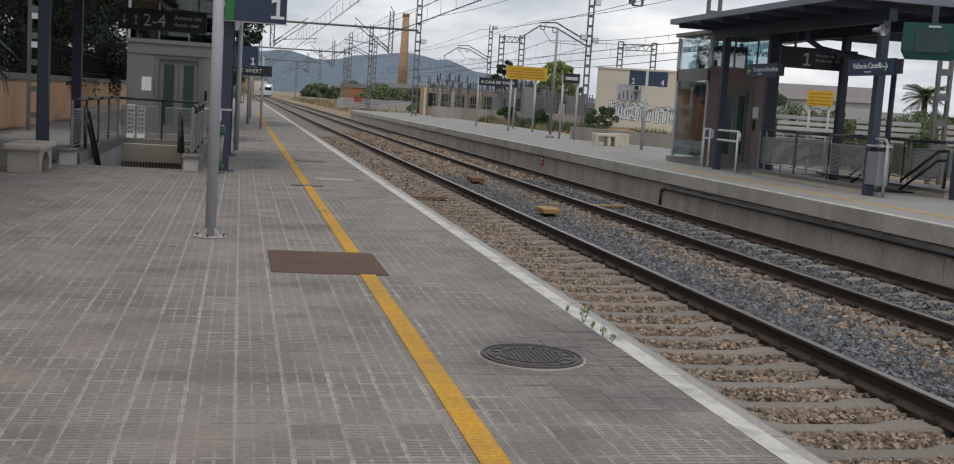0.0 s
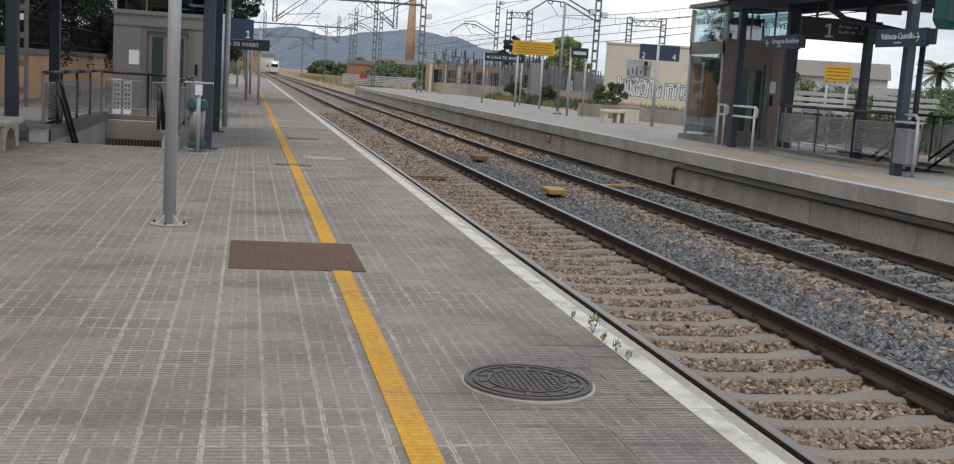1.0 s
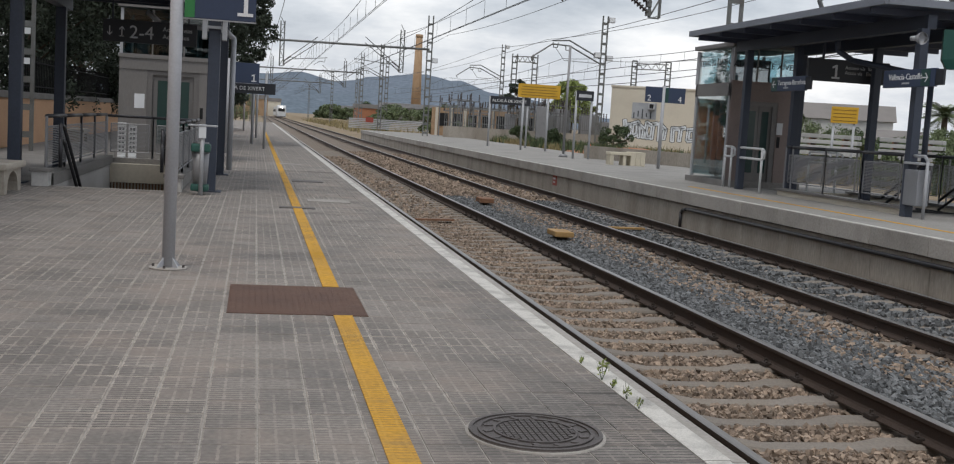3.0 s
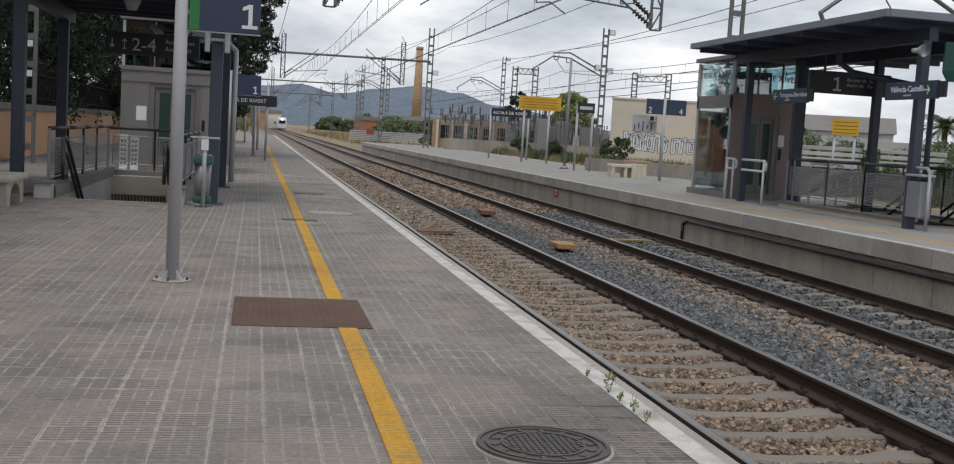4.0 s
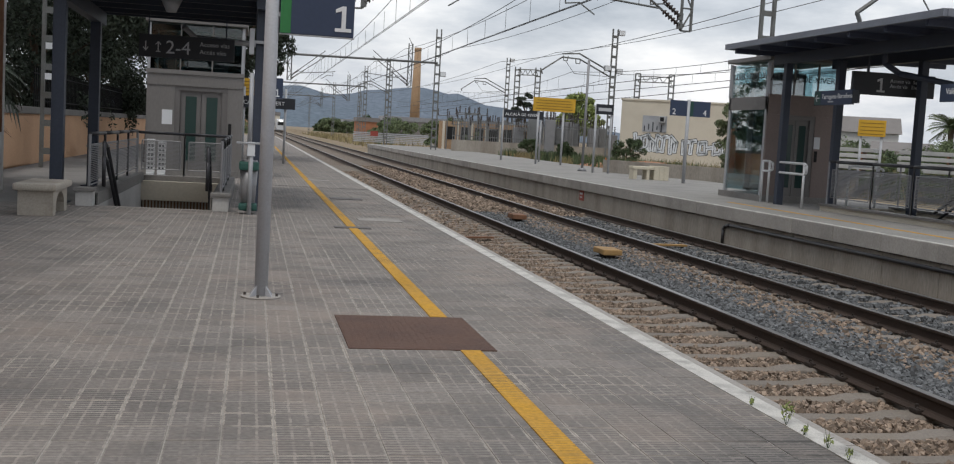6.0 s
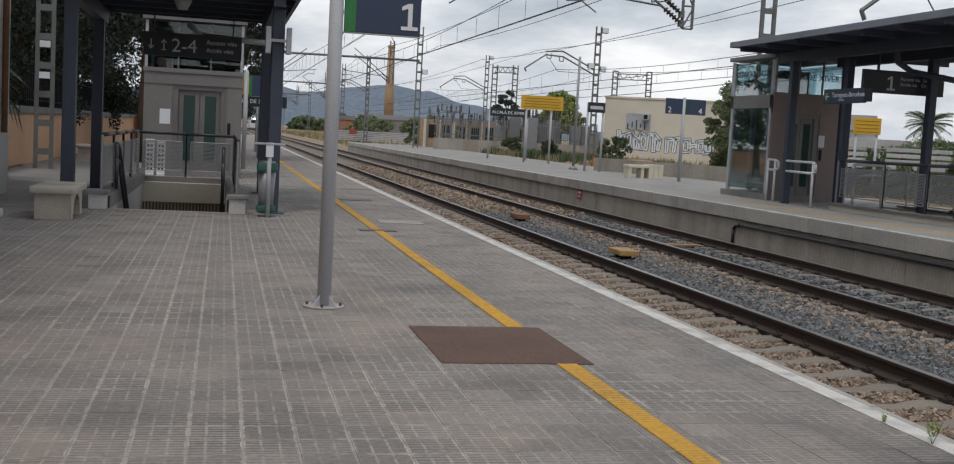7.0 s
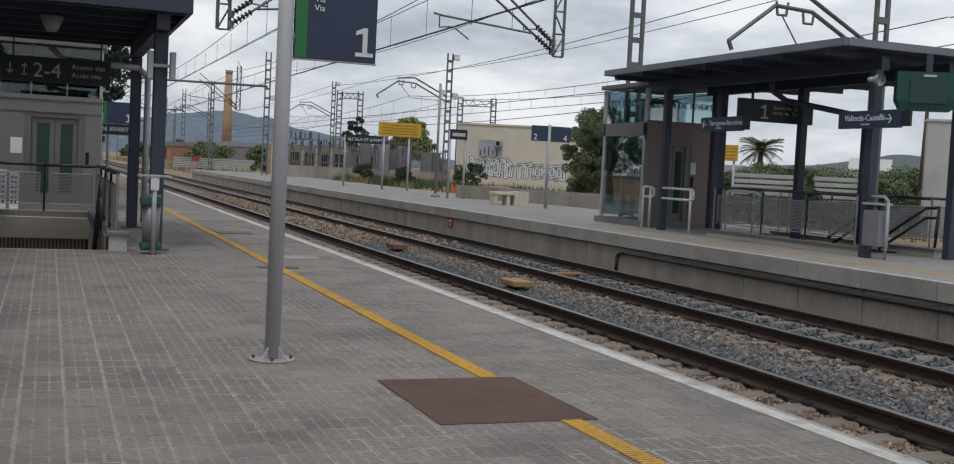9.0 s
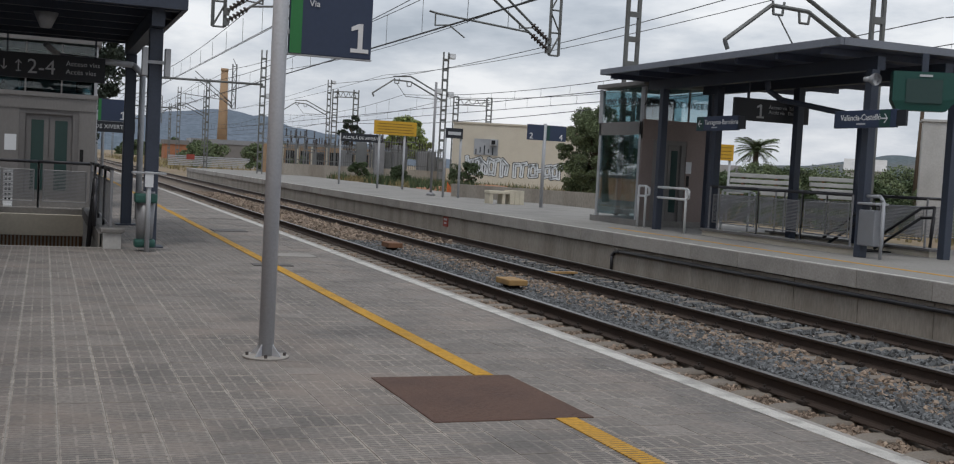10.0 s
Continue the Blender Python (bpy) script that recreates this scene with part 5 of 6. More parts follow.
def insulator(parent, a, b, n=6):
    a, b = Vector(a), Vector(b)
    bm = bmesh.new()
    tube(bm, a, b, 0.025, seg=6)
    for k in range(n):
        c = a.lerp(b, (k + 0.5) / n)
        d = (b - a).normalized() * 0.022
        tube(bm, c - d, c + d, 0.075, 0.05, seg=10)
    part("insulator", bm, M_CERAMIC, parent, "ribbed brown insulator")


def drop_bracket(parent, x, y, zb, s, reach, cz=4.75):
    """A framed drop post with insulated stay, top tube and steady arm towards the wire."""
    for dx in (-0.13, 0.13):
        bm = bmesh.new()
        tube(bm, (x + dx, y, zb), (x + dx, y, 7.3), 0.04, seg=4)
        part("drop_post", bm, M_MASTST, parent)
    for k in range(6):
        bm = bmesh.new()
        z = zb + k * 0.55
        tube(bm, (x - 0.13, y, z + (0.5 if k % 2 else 0)), (x + 0.13, y, z + (0 if k % 2 else 0.5)), 0.022, seg=4)
        tube(bm, (x - 0.13, y, z), (x + 0.13, y, z), 0.022, seg=4)
        part("brace", bm, M_MASTST, parent)
    for dz, rise in ((0.12, 0.72), (0.34, 0.80)):
        p0, p1, p2 = [(x + s * u, y, zb + dz + rise * (u - 0.16)) for u in (0.16, 0.62, reach + 0.25)]
        block("end_clamp", (p0[0] - 0.06, y - 0.06, p0[2] - 0.08), (p0[0] + 0.06, y + 0.06, p0[2] + 0.08), M_MASTST, parent)
        insulator(parent, p0, p1)
        bm = bmesh.new()
        tube(bm, p1, p2, 0.03, seg=6)
        part("stay_tube", bm, M_MASTST, parent)
    # level registration tube with a hooked end, steady arms and hangers
    zr = zb + 0.50
    bm = bmesh.new()
    pipe(bm, [(x + s * 0.66, y, zr), (x + s * (reach + 0.75), y, zr + 0.22), (x + s * (reach + 0.95), y, zr + 0.26)], 0.026, 6)
    part("registration_tube", bm, M_MASTST, parent)
    for u, drop in ((reach + 0.8, 0.26), (0.95, 0.12)):
        bm = bmesh.new()
        pipe(bm, [(x + s * u, y, zr + 0.2), (x + s * u, y, zr + 0.2 - drop), (x + s * (u - 0.35), y, zr + 0.24 - drop), (x + s * (u - 0.75), y, zr - 0.02 - drop)], 0.018, 5)
        part("steady_arm", bm, M_MASTST, parent)
    for u, w_ in ((1.25, 0.5), (reach, 0.9)):
        bm = bmesh.new()
        tube(bm, (x + s * u, y, zr + 0.06), (x + s * u, y, zr + 0.06 + w_), 0.008, seg=4)
        part("hanger_wire", bm, M_WIRE, parent)


PORTALS = (23.0, 73.0, 123.0, 173.0)
for i, yy in enumerate(PORTALS):
    g = thing("catenary_portal", "steel portal carrying the overhead wires across both tracks", "overhead line portal", (0, yy, 0), group="overhead line portals")
    bz = 7.3 if i == 0 else 6.0
    for mx in ((-12.48, 4.45) if i == 0 else (-10.3, 4.2)):
        for s in (-1, 1):
            block("leg", (mx + s * 0.16 - 0.04, -0.05, -0.1), (mx + s * 0.16 + 0.04, 0.05, 8.4), M_MASTST, g)
        for k in range(13):
            block("batten", (mx - 0.16, -0.056, 0.3 + k * 0.62), (mx + 0.16, -0.044, 0.44 + k * 0.62), M_MASTST, g)
        if i == 0 and mx < 0:
            for zz in (1.95, 2.62):
                block("number_plate", (mx - 0.11, -0.075, zz), (mx + 0.11, -0.06, zz + 0.14), M_PAPER, g)
    if i == 0:
        beam(g, (-12.4, 0, bz), (4.4, 0, bz), 0.45, 22)
        drop_bracket(g, -5.8, 0, 4.05, 1, 2.1)
        drop_bracket(g, 2.3, 0, 4.12, -1, 2.3)
    else:
        bm = bmesh.new()
        tube(bm, (-10.3, 0, bz), (4.2, 0, bz + 0.1), 0.075, seg=8)
        part("beam", bm, M_MASTST, g)
        drop_bracket(g, -5.8, 0, 4.3, 1, 2.1)
        drop_bracket(g, 2.3, 0, 4.4, -1, 2.3)


def catenary(x, y0s, label, cz=4.75, sys_h=1.15, droppers=15):
    o = thing("overhead_wire", label, "overhead wires", group="overhead wires")
    for a, b in zip(y0s, y0s[1:]):
        n = 16
        pts = [(x + 0.15 * math.sin(a), a + (b - a) * k / n, cz + sys_h - 0.62 * 4 * (k / n) * (1 - k / n)) for k in range(n + 1)]
        bm = bmesh.new()
        wire(bm, pts, 0.014)
        part("messenger_wire", bm, M_WIRE, o)
        for dx in (-0.03, 0.03):
            bm = bmesh.new()
            tube(bm, (x + dx, a, cz), (x + dx, b, cz), 0.012, seg=4)
            part("contact_wire", bm, M_WIRE, o)
        for k in range(1, droppers):
            f = k / droppers
            yy = a + (b - a) * f
            zt = cz + sys_h - 0.62 * 4 * f * (1 - f)
            bm = bmesh.new()
            tube(bm, (x, yy, cz), (x, yy, zt), 0.0065, seg=4)
            part("dropper", bm, M_WIRE, o)


catenary(-3.67, (-27, *PORTALS, 223), "twin contact wires with messenger over the near track")
catenary(-0.036, (-27, *PORTALS, 223), "twin contact wires with messenger over the far track")
catenary(11.0, (-36, 19.5, 63.5, 105, 150), "contact and messenger wires over the tracks behind the island", 4.55, 1.0)
catenary(14.2, (-36, 19.5, 63.5, 105, 150), "contact and messenger wires over the sidings behind the island", 4.6, 1.0)
for x, z in ((-6.3, 6.6), (1.9, 6.9), (5.5, 7.2), (8.6, 6.5), (9.0, 3.95), (12.5, 7.4)):
    o = thing("feeder_cable", "single dark feeder cable strung along the line", "cable", group="feeder cables")
    for a, b in ((-27, 23), (23, 73), (73, 150)):
        bm = bmesh.new()
        pts = [(x, a + (b - a) * k / 12, z - 0.5 * 4 * (k / 12) * (1 - k / 12)) for k in range(13)]
        wire(bm, pts, 0.014)
        part("span", bm, M_WIRE, o)


def arm_mast(at, h, arm_z, label, s=-1, scale=1.0):
    """A lattice mast with a kinked double arm, stay and floodlights."""
    o = lattice_mast(at, h, 0.32, label)
    for off in (0.0, 0.34):
        bm = bmesh.new()
        pts = [(s * 0.1, off * 0.3, arm_z + off), (s * 2.2 * scale, off * 0.3, arm_z + 1.0 + off), (s * 3.3 * scale, off * 0.3, arm_z + 1.05 + off * 0.6)]
        if off == 0.0:
            pts += [(s * 4.6 * scale, 0, arm_z + 0.15), (s * 4.5 * scale, 0, arm_z - 0.05)]
        pipe(bm, pts, 0.05, 6)
        part("arm", bm, M_MASTST, o)
    for k, (px, pz) in enumerate(((s * 2.3 * scale, arm_z + 0.72), (s * 3.1 * scale, arm_z + 0.85))):
        bm = bmesh.new()
        pipe(bm, [(px - 0.16, 0, pz + 0.3), (px - 0.12, 0, pz), (px + 0.12, 0, pz), (px + 0.16, 0, pz + 0.3)], 0.03, 6)
        part("wire_clamp", bm, M_MASTST, o)
    bm = bmesh.new()
    pipe(bm, [(s * 3.1 * scale, 0, arm_z + 0.85), (s * 2.5 * scale, 0, arm_z + 0.1), (s * 0.4, 0, arm_z + 0.05)], 0.018, 5)
    part("steady_arm", bm, M_MASTST, o)
    return o


def floodlight(at, label):
    o = thing("floodlight", label, "floodlight", at, group="floodlights")
    block("case", (-0.2, -0.14, 0), (0.2, 0.14, 0.32), M_RAILG, o, "", 0.03)
    block("pane", (-0.17, -0.147, 0.03), (0.17, -0.141, 0.29), M_PAPER, o, "pale glass pane")
    block("bracket", (-0.04, 0.14, 0.05), (0.04, 0.3, 0.12), M_RAILG, o)


arm_mast((13.7, 63.5, 0.05), 8.3, 5.3, "tall lattice mast with kinked arms and floodlights")
arm_mast((16.4, 105, 0.05), 9.1, 5.6, "far lattice mast with kinked arms")
arm_mast((9.18, 19.6, -0.05), 9.0, 4.35, "near lattice mast with kinked arms behind the island canopy", scale=0.92)
arm_mast((7.6, 128, 0.0), 8.5, 5.6, "distant lattice mast beside the track")
for at in ((14.09, 63.5, 7.95), (13.31, 63.5, 5.75), (14.09, 63.5, 5.6), (16.79, 105.0, 8.75), (4.59, 73, 5.2)):
    floodlight(at, "rectangular floodlight fixed to a mast")
for xx, yy, hh in ((2.6, 88, 7.5), (6.0, 150, 8), (-7.6, 98, 7.0), (-8, 150, 7.5), (10, 190, 8), (-8.2, 215, 7.5), (3.5, 235, 8)):
    lattice_mast((xx, yy, -0.3), hh, 0.24, "distant lattice mast beside the line")
for (xa, ya), (xb, yb), top in (((25.6, 140.0), (28.0, 138.6), 10.6), ((38.8, 130.5), (42.5, 128.5), 10.2)):
    o = thing("substation_gantry", "lattice gantry of two posts and a cross beam", "gantry", (xa, ya, 0), group="substation gantries")
    dx, dy = xb - xa, yb - ya
    for px, py in ((0, 0), (dx, dy)):
        for s in (-1, 1):
            block("leg", (px + s * 0.32 - 0.07, py - 0.07, 0), (px + s * 0.32 + 0.07, py + 0.07, top), M_MASTST, o)
        for k in range(14):
            block("batten", (px - 0.32, py - 0.08, 0.5 + k * 0.74), (px + 0.32, py - 0.05, 0.66 + k * 0.74), M_MASTST, o)
    beam(o, (0, 0, top - 1.0), (dx, dy, top - 1.0), 0.7, 8, 0.07)
lpst = thing("signal_post", "slim dark post with concrete foot on the island platform", "post", (4.58, 38, Z2))
bm = bmesh.new()
tube(bm, (0, 0, 0), (0, 0, 4.3), 0.05, seg=8)
part("pole", bm, M_RAILG, lpst)
bm = bmesh.new()
tube(bm, (0, 0, 0), (0, 0, 0.12), 0.2, 0.12, seg=10)
part("foot", bm, M_RAILG, lpst)


# ---- station building and boundary on the left ----
sb = thing("station_building", "station building with grey plinth, white corner and orange render", "building", (-11.85, 15.0, 0), kind="structure")
block("plinth", (-9.0, -32, 0.0), (0.0, 0.0, 0.95), M_PLINTH, sb, "blue-grey plinth")
wy = [(-32, -14.2), (-12.8, -8.4), (-7.0, -2.05), (-1.05, 0.0)]
for a, b in wy:
    block("wall", (-9.0, a, 0.95), (-0.03, b, 5.6), M_ORANGE if b < -2.5 else M_WHITEWALL, sb)
for a, b in ((-14.2, -12.8), (-8.4, -7.0), (-2.05, -1.05)):
    block("wall_above", (-9.0, a, 2.75), (-0.03, b, 5.6), M_ORANGE if b < -2 else M_WHITEWALL, sb)
    wnd = block("window_pane", (-0.5, a, 0.95), (-0.42, b, 2.75), M_STAIND, sb, "grey shutter set deep in the wall")
    block("window_reveal", (-0.42, a - 0.002, 0.95), (-0.05, a + 0.03, 2.75), M_WHITEWALL, wnd)
    block("window_sill", (-0.42, a, 0.91), (0.03, b, 0.96), M_WHITEWALL, wnd)
block("corner_pilaster", (-0.32, -0.9, 0.0), (0.05, 0.02, 5.6), M_WHITEWALL, sb, "white corner pilaster")
block("brick_pilaster", (-0.3, -2.9, 0.95), (0.03, -2.3, 5.6), M_BRICK, sb, "brick-red render strip")
bm = bmesh.new()
pipe(bm, [(0.09, -0.55, 0.9), (0.09, -0.55, 5.4)], 0.045)
part("down_pipe", bm, M_BRBOX, sb, "rusty brown down pipe")
block("roof", (-9.4, -32.4, 5.6), (0.5, 0.4, 5.75), M_TILEROOF, sb)

ow = thing("boundary_wall", "long orange rendered boundary wall with grey coping and iron fence", "wall", (-13.1, 0, 0), kind="structure")
block("wall", (-0.2, 15, 0), (0.0, 62, 1.17), M_ORANGE, ow)
block("coping", (-0.3, 15, 1.17), (0.06, 62, 1.34), M_CONC, ow, "weathered grey coping", 0.02)
block("wall_box", (0.0, 20.9, 0.05), (0.06, 24.2, 1.12), M_ORANGE, ow, "orange wall door panel")
for zz in (1.5, 2.15):
    bm = bmesh.new()
    tube(bm, (-0.1, 25, zz), (-0.1, 62, zz), 0.02, seg=5)
    part("fence_rail", bm, M_BLACK, ow)
for k in range(150):
    block("fence_bar", (-0.112, 25.1 + k * 0.245, 1.34), (-0.088, 25.125 + k * 0.245, 2.3), M_BLACK, ow)
bh = thing("brick_annex", "small orange-red rendered annex by the platform", "building", (-12.5, 56, 0))
block("wall", (0, 0, 0), (3.4, 12, 3.2), M_BRICK, bh)
block("roof", (-0.2, -0.2, 3.2), (3.6, 12.2, 3.4), M_TILEROOF, bh)
block("window", (3.38, 2, 1), (3.42, 3.2, 2.2), M_BLACK, bh)


# ---- plants ----
def leaves(rng, centres, radii, per, size, squash=0.8):
    """Small bent leaf quads in clumps."""
    n = len(centres) * per
    c = np.repeat(np.asarray(centres, float), per, 0)
    r = np.repeat(np.asarray(radii, float), per)
    d = rng.normal(size=(n, 3))
    d /= np.linalg.norm(d, axis=1)[:, None]
    p = c + d * (r * rng.uniform(0.35, 1.0, n) ** 0.6)[:, None] * np.array([1, 1, squash])
    u = rng.normal(size=(n, 3))
    u /= np.linalg.norm(u, axis=1)[:, None]
    v = np.cross(u, rng.normal(size=(n, 3)))
    v /= np.linalg.norm(v, axis=1)[:, None]
    s = (size * rng.uniform(0.6, 1.4, n))[:, None]
    q = np.stack([p - u * s, p + v * s * 0.45, p + u * s, p - v * s * 0.45], 1).reshape(-1, 3)
    f = np.arange(n * 4).reshape(-1, 4)
    return q, f


def tree(at, h, spread, material, label, seed, trunk=1.6, clumps=60, per=120, size=0.16, name="tree", group="trees by the station"):
    rng = np.random.default_rng(seed)
    o = thing(name, label, "tree", at, group=group)
    bm = bmesh.new()
    tube(bm, (0, 0, -0.2), (0.1, 0.05, trunk), 0.16 * h / 7, 0.11 * h / 7, seg=9)
    tube(bm, (0.1, 0.05, trunk), (0, 0.1, h * 0.8), 0.11 * h / 7, 0.03, seg=7)
    part("trunk", bm, M_BARK, o)
    cs, rs = [], []
    for k in range(clumps):
        z = trunk + (h - trunk) * rng.uniform(0.02, 1.0)
        f = math.sin(math.pi * min(1, max(0.05, (z - trunk) / (h - trunk) * 0.85 + 0.1))) ** 0.6
        a, rr = rng.uniform(0, 6.283), spread * f * rng.uniform(0.15, 1.0) ** 0.5
        cs.append((rr * math.cos(a), rr * math.sin(a), z))
        rs.append(rng.uniform(0.35, 0.8) * spread * (0.36 if clumps < 200 else 0.33))
    for k in range(0, clumps, 7):
        bm = bmesh.new()
        tube(bm, (0.05, 0.05, trunk + (cs[k][2] - trunk) * 0.5), cs[k], 0.05, 0.012, seg=5)
        part("limb", bm, M_BARK, o)
    q, f = leaves(rng, cs, rs, per, size)
    raw("crown", q.tolist(), f.tolist(), material, o)
    return o


DARKTREE = "dense dark evergreen tree behind the boundary wall"
for i, (x, y, h, s) in enumerate(((-15.6, 24.5, 9.5, 3.0), (-16.5, 29.0, 11, 3.4), (-14.8, 33.5, 9.5, 2.9), (-15.5, 39, 11, 3.4), (-14.6, 45.0, 9, 3.0), (-15.5, 51, 10, 3.2), (-19.5, 26, 11, 3.5), (-20.5, 35, 12, 3.8), (-17.5, 19.5, 9.0, 2.8))):
    tree((x, y, -0.2), h, s, M_LEAFDK, DARKTREE, 10 + i, 0.8, 130, 260, 0.075)
tree((-9.6, 38.0, 0), 10.0, 3.0, M_LEAFDK, "tall dark tree leaning over the platform", 31, 2.0, 100, 300, 0.075)
tree((-8.75, 36.0, 0), 9.0, 1.9, M_LEAFDK, "dense dark tree overhanging the platform edge of the garden", 34, 1.5, 130, 300, 0.065)
tree((-9.8, 46.0, 0), 9.0, 2.6, M_LEAFDK, "tall dark tree beside the platform", 32, 1.5, 70, 260, 0.085)
tree((-10.8, 29.0, 0), 10.0, 2.4, M_LEAFDK, "tall dark tree behind the lift", 33, 3.6, 60, 280, 0.08)
hd = thing("garden_palm", "dark feathery palm beside the station building", "palm", (-13.9, 17.6, 0))
bm = bmesh.new()
tube(bm, (0, 0, 0), (0, 0, 2.0), 0.2, 0.16)
part("trunk", bm, M_BARK, hd)


def palm_fronds(parent, z, n, length, material, seed, rise=(0.1, 1.1), droop=0.75):
    rng = np.random.default_rng(seed)
    for k in range(n):
        a, lift_ = 6.283 * k / n + rng.uniform(-0.2, 0.2), rng.uniform(*rise)
        bm = bmesh.new()
        pts = [Vector((math.cos(a) * length * t * math.cos(lift_ * (1 - t)), math.sin(a) * length * t * math.cos(lift_ * (1 - t)), z + length * (t * math.sin(lift_) - droop * t * t))) for t in np.linspace(0, 1, 9)]
        for p, q in zip(pts, pts[1:]):
            tube(bm, p, q, 0.012 * length, 0.01 * length, seg=4, caps=False)
            side = Vector((-math.sin(a), math.cos(a), 0))
            d = q - p
            for s in (-1, 1):
                for m in (0.0, 0.33, 0.66):
                    b0 = p + d * m
                    tip = b0 + side * s * length * 0.22 + d * 1.2 - Vector((0, 0, length * 0.08))
                    bm.faces.new([bm.verts.new(v) for v in (b0, b0 + d * 0.28, tip)])
        part("frond", bm, material, parent)


palm_fronds(hd, 2.0, 18, 1.9, M_LEAFDK, 3)
pm = thing("palm_tree", "palm tree with drooping fronds in the distance", "palm", (54.1, 88.0, 1.2))
bm = bmesh.new()
tube(bm, (0, 0, -1.3), (0, 0, 3.3), 0.3, 0.25)
part("trunk", bm, M_BARK, pm)
palm_fronds(pm, 3.3, 46, 2.0, M_LEAFMID, 5, (-0.25, 1.45), 0.4)

tree((12.8, 40.9, 0), 4.1, 1.6, M_LEAFMID, "bushy green tree beside the graffiti building", 40, 0.1, 260, 260, 0.045, group="trees beyond the island")
tree((16.3, 79, 0), 4.7, 1.8, M_LEAFYEL, "light green tree above the fence", 41, 1.8, 70, 170, 0.11, group="trees beyond the island")
tree((24.5, 62, 0), 5.0, 2.0, M_LEAF, "green tree at the end of the graffiti building", 42, 1.0, 60, 220, 0.09, group="trees beyond the island")
tree((12.0, 79, 0), 4.6, 0.9, M_LEAFDK, "thin dark tree behind the substation fence", 43, 2.5, 25, 160, 0.08, group="trees beyond the island")
for i in range(26):
    rr = random.Random(i)
    az = radians(24 + i * 1.05 + rr.uniform(-0.4, 0.4))
    R = rr.uniform(70, 130)
    tree((-9.2 + R * math.sin(az), -2 + R * math.cos(az), -0.3), rr.uniform(1.9, 3.0) * R / 100, rr.uniform(2.4, 3.6) * R / 90, M_LEAFMID if i % 3 else M_LEAF, "distant leafy tree on the far side of the line", 60 + i, 0.1, 40, 210, 0.12, group="distant trees")
for i in range(30):
    rr = random.Random(100 + i)
    x, y = rr.uniform(-30, 60), rr.uniform(190, 420)
    if x < -4 and y < 260:
        x += 42
    elif abs(x + 1) < 10:
        x += 22
    tree((x, y, -0.3), rr.uniform(2.2, 4.2), rr.uniform(3, 5), M_LEAFMID if i % 2 else M_LEAF, "distant tree beside the line", 160 + i, 0.1, 30, 170, 0.24, group="distant trees")
for i, (x, y, h) in enumerate(((7.4, 92, 2.4), (9.8, 96, 2.8), (8.9, 82, 2.0), (-10, 150, 4), (5.5, 112, 2.0))):
    tree((x, y, -0.2), h, h * 0.7, M_LEAFMID, "round green bush beside the line", 220 + i, 0.2, 22, 220, 0.09, group="bushes beside the line")


def scrub(name, n, xr, yr, hgt, material, seed, label, z=0.05):
    rng = np.random.default_rng(seed)
    x, y = rng.uniform(*xr, n), rng.uniform(*yr, n)
    keep = np.array([noise.noise((a * 0.35, b * 0.22, seed)) > -0.12 for a, b in zip(x, y)])
    x, y = x[keep], y[keep]
    k = len(x)
    a = rng.uniform(0, 6.283, k)
    h = hgt * rng.uniform(0.3, 1.2, k)
    lean = rng.normal(0, 0.3, (k, 2)) * h[:, None]
    wd = 0.02 + 0.03 * rng.uniform(0, 1, k) * (hgt / 0.4)
    v = np.stack([np.stack([x - np.cos(a) * wd, y - np.sin(a) * wd, np.full(k, z)], -1), np.stack([x + np.cos(a) * wd, y + np.sin(a) * wd, np.full(k, z)], -1),
                  np.stack([x + lean[:, 0], y + lean[:, 1], z + h], -1)], 1).reshape(-1, 3)
    ob = raw(name, v.tolist(), np.arange(k * 3).reshape(-1, 3).tolist(), material)
    return tagged(ob, label, "weeds", kind="stuff")


scrub("dry_grass", 30000, (8.8, 16), (26, 100), 0.38, M_GRASS, 1, "dry yellow-green weeds behind the island platform")
scrub("green_weeds", 11000, (8.8, 13), (40, 100), 0.55, M_LEAF, 2, "green weeds along the back of the island platform")
scrub("dry_grass", 9000, (10, 40), (14, 60), 0.6, M_GRASS, 3, "dry weeds on waste ground beyond the island")
scrub("green_weeds", 14000, (10.5, 26), (14, 40), 0.7, M_LEAF, 4, "tall light green weeds beyond the island")
scrub("dry_grass", 12000, (2, 30), (96, 230), 0.8, M_GRASS, 5, "dry weeds beside the line past the island", -0.3)
for i, (x, y, h, m) in enumerate(((11.3, 53, 1.5, M_LEAF), (16.8, 50, 1.1, M_GRASS), (14.5, 32, 1.0, M_LEAFMID), (15.5, 24, 1.4, M_LEAFMID), (18.5, 26, 1.4, M_LEAFMID), (13.3, 23.5, 1.1, M_LEAF), (17.5, 33.0, 1.1, M_LEAF), (9.8, 60, 1.1, M_LEAF), (10.4, 70, 1.2, M_LEAF))):
    tree((x, y, 0.0), h, h * 0.75, m, "ragged shrub on the waste ground", 300 + i, 0.1, 30, 220, 0.05, name="shrub", group="shrubs on waste ground")
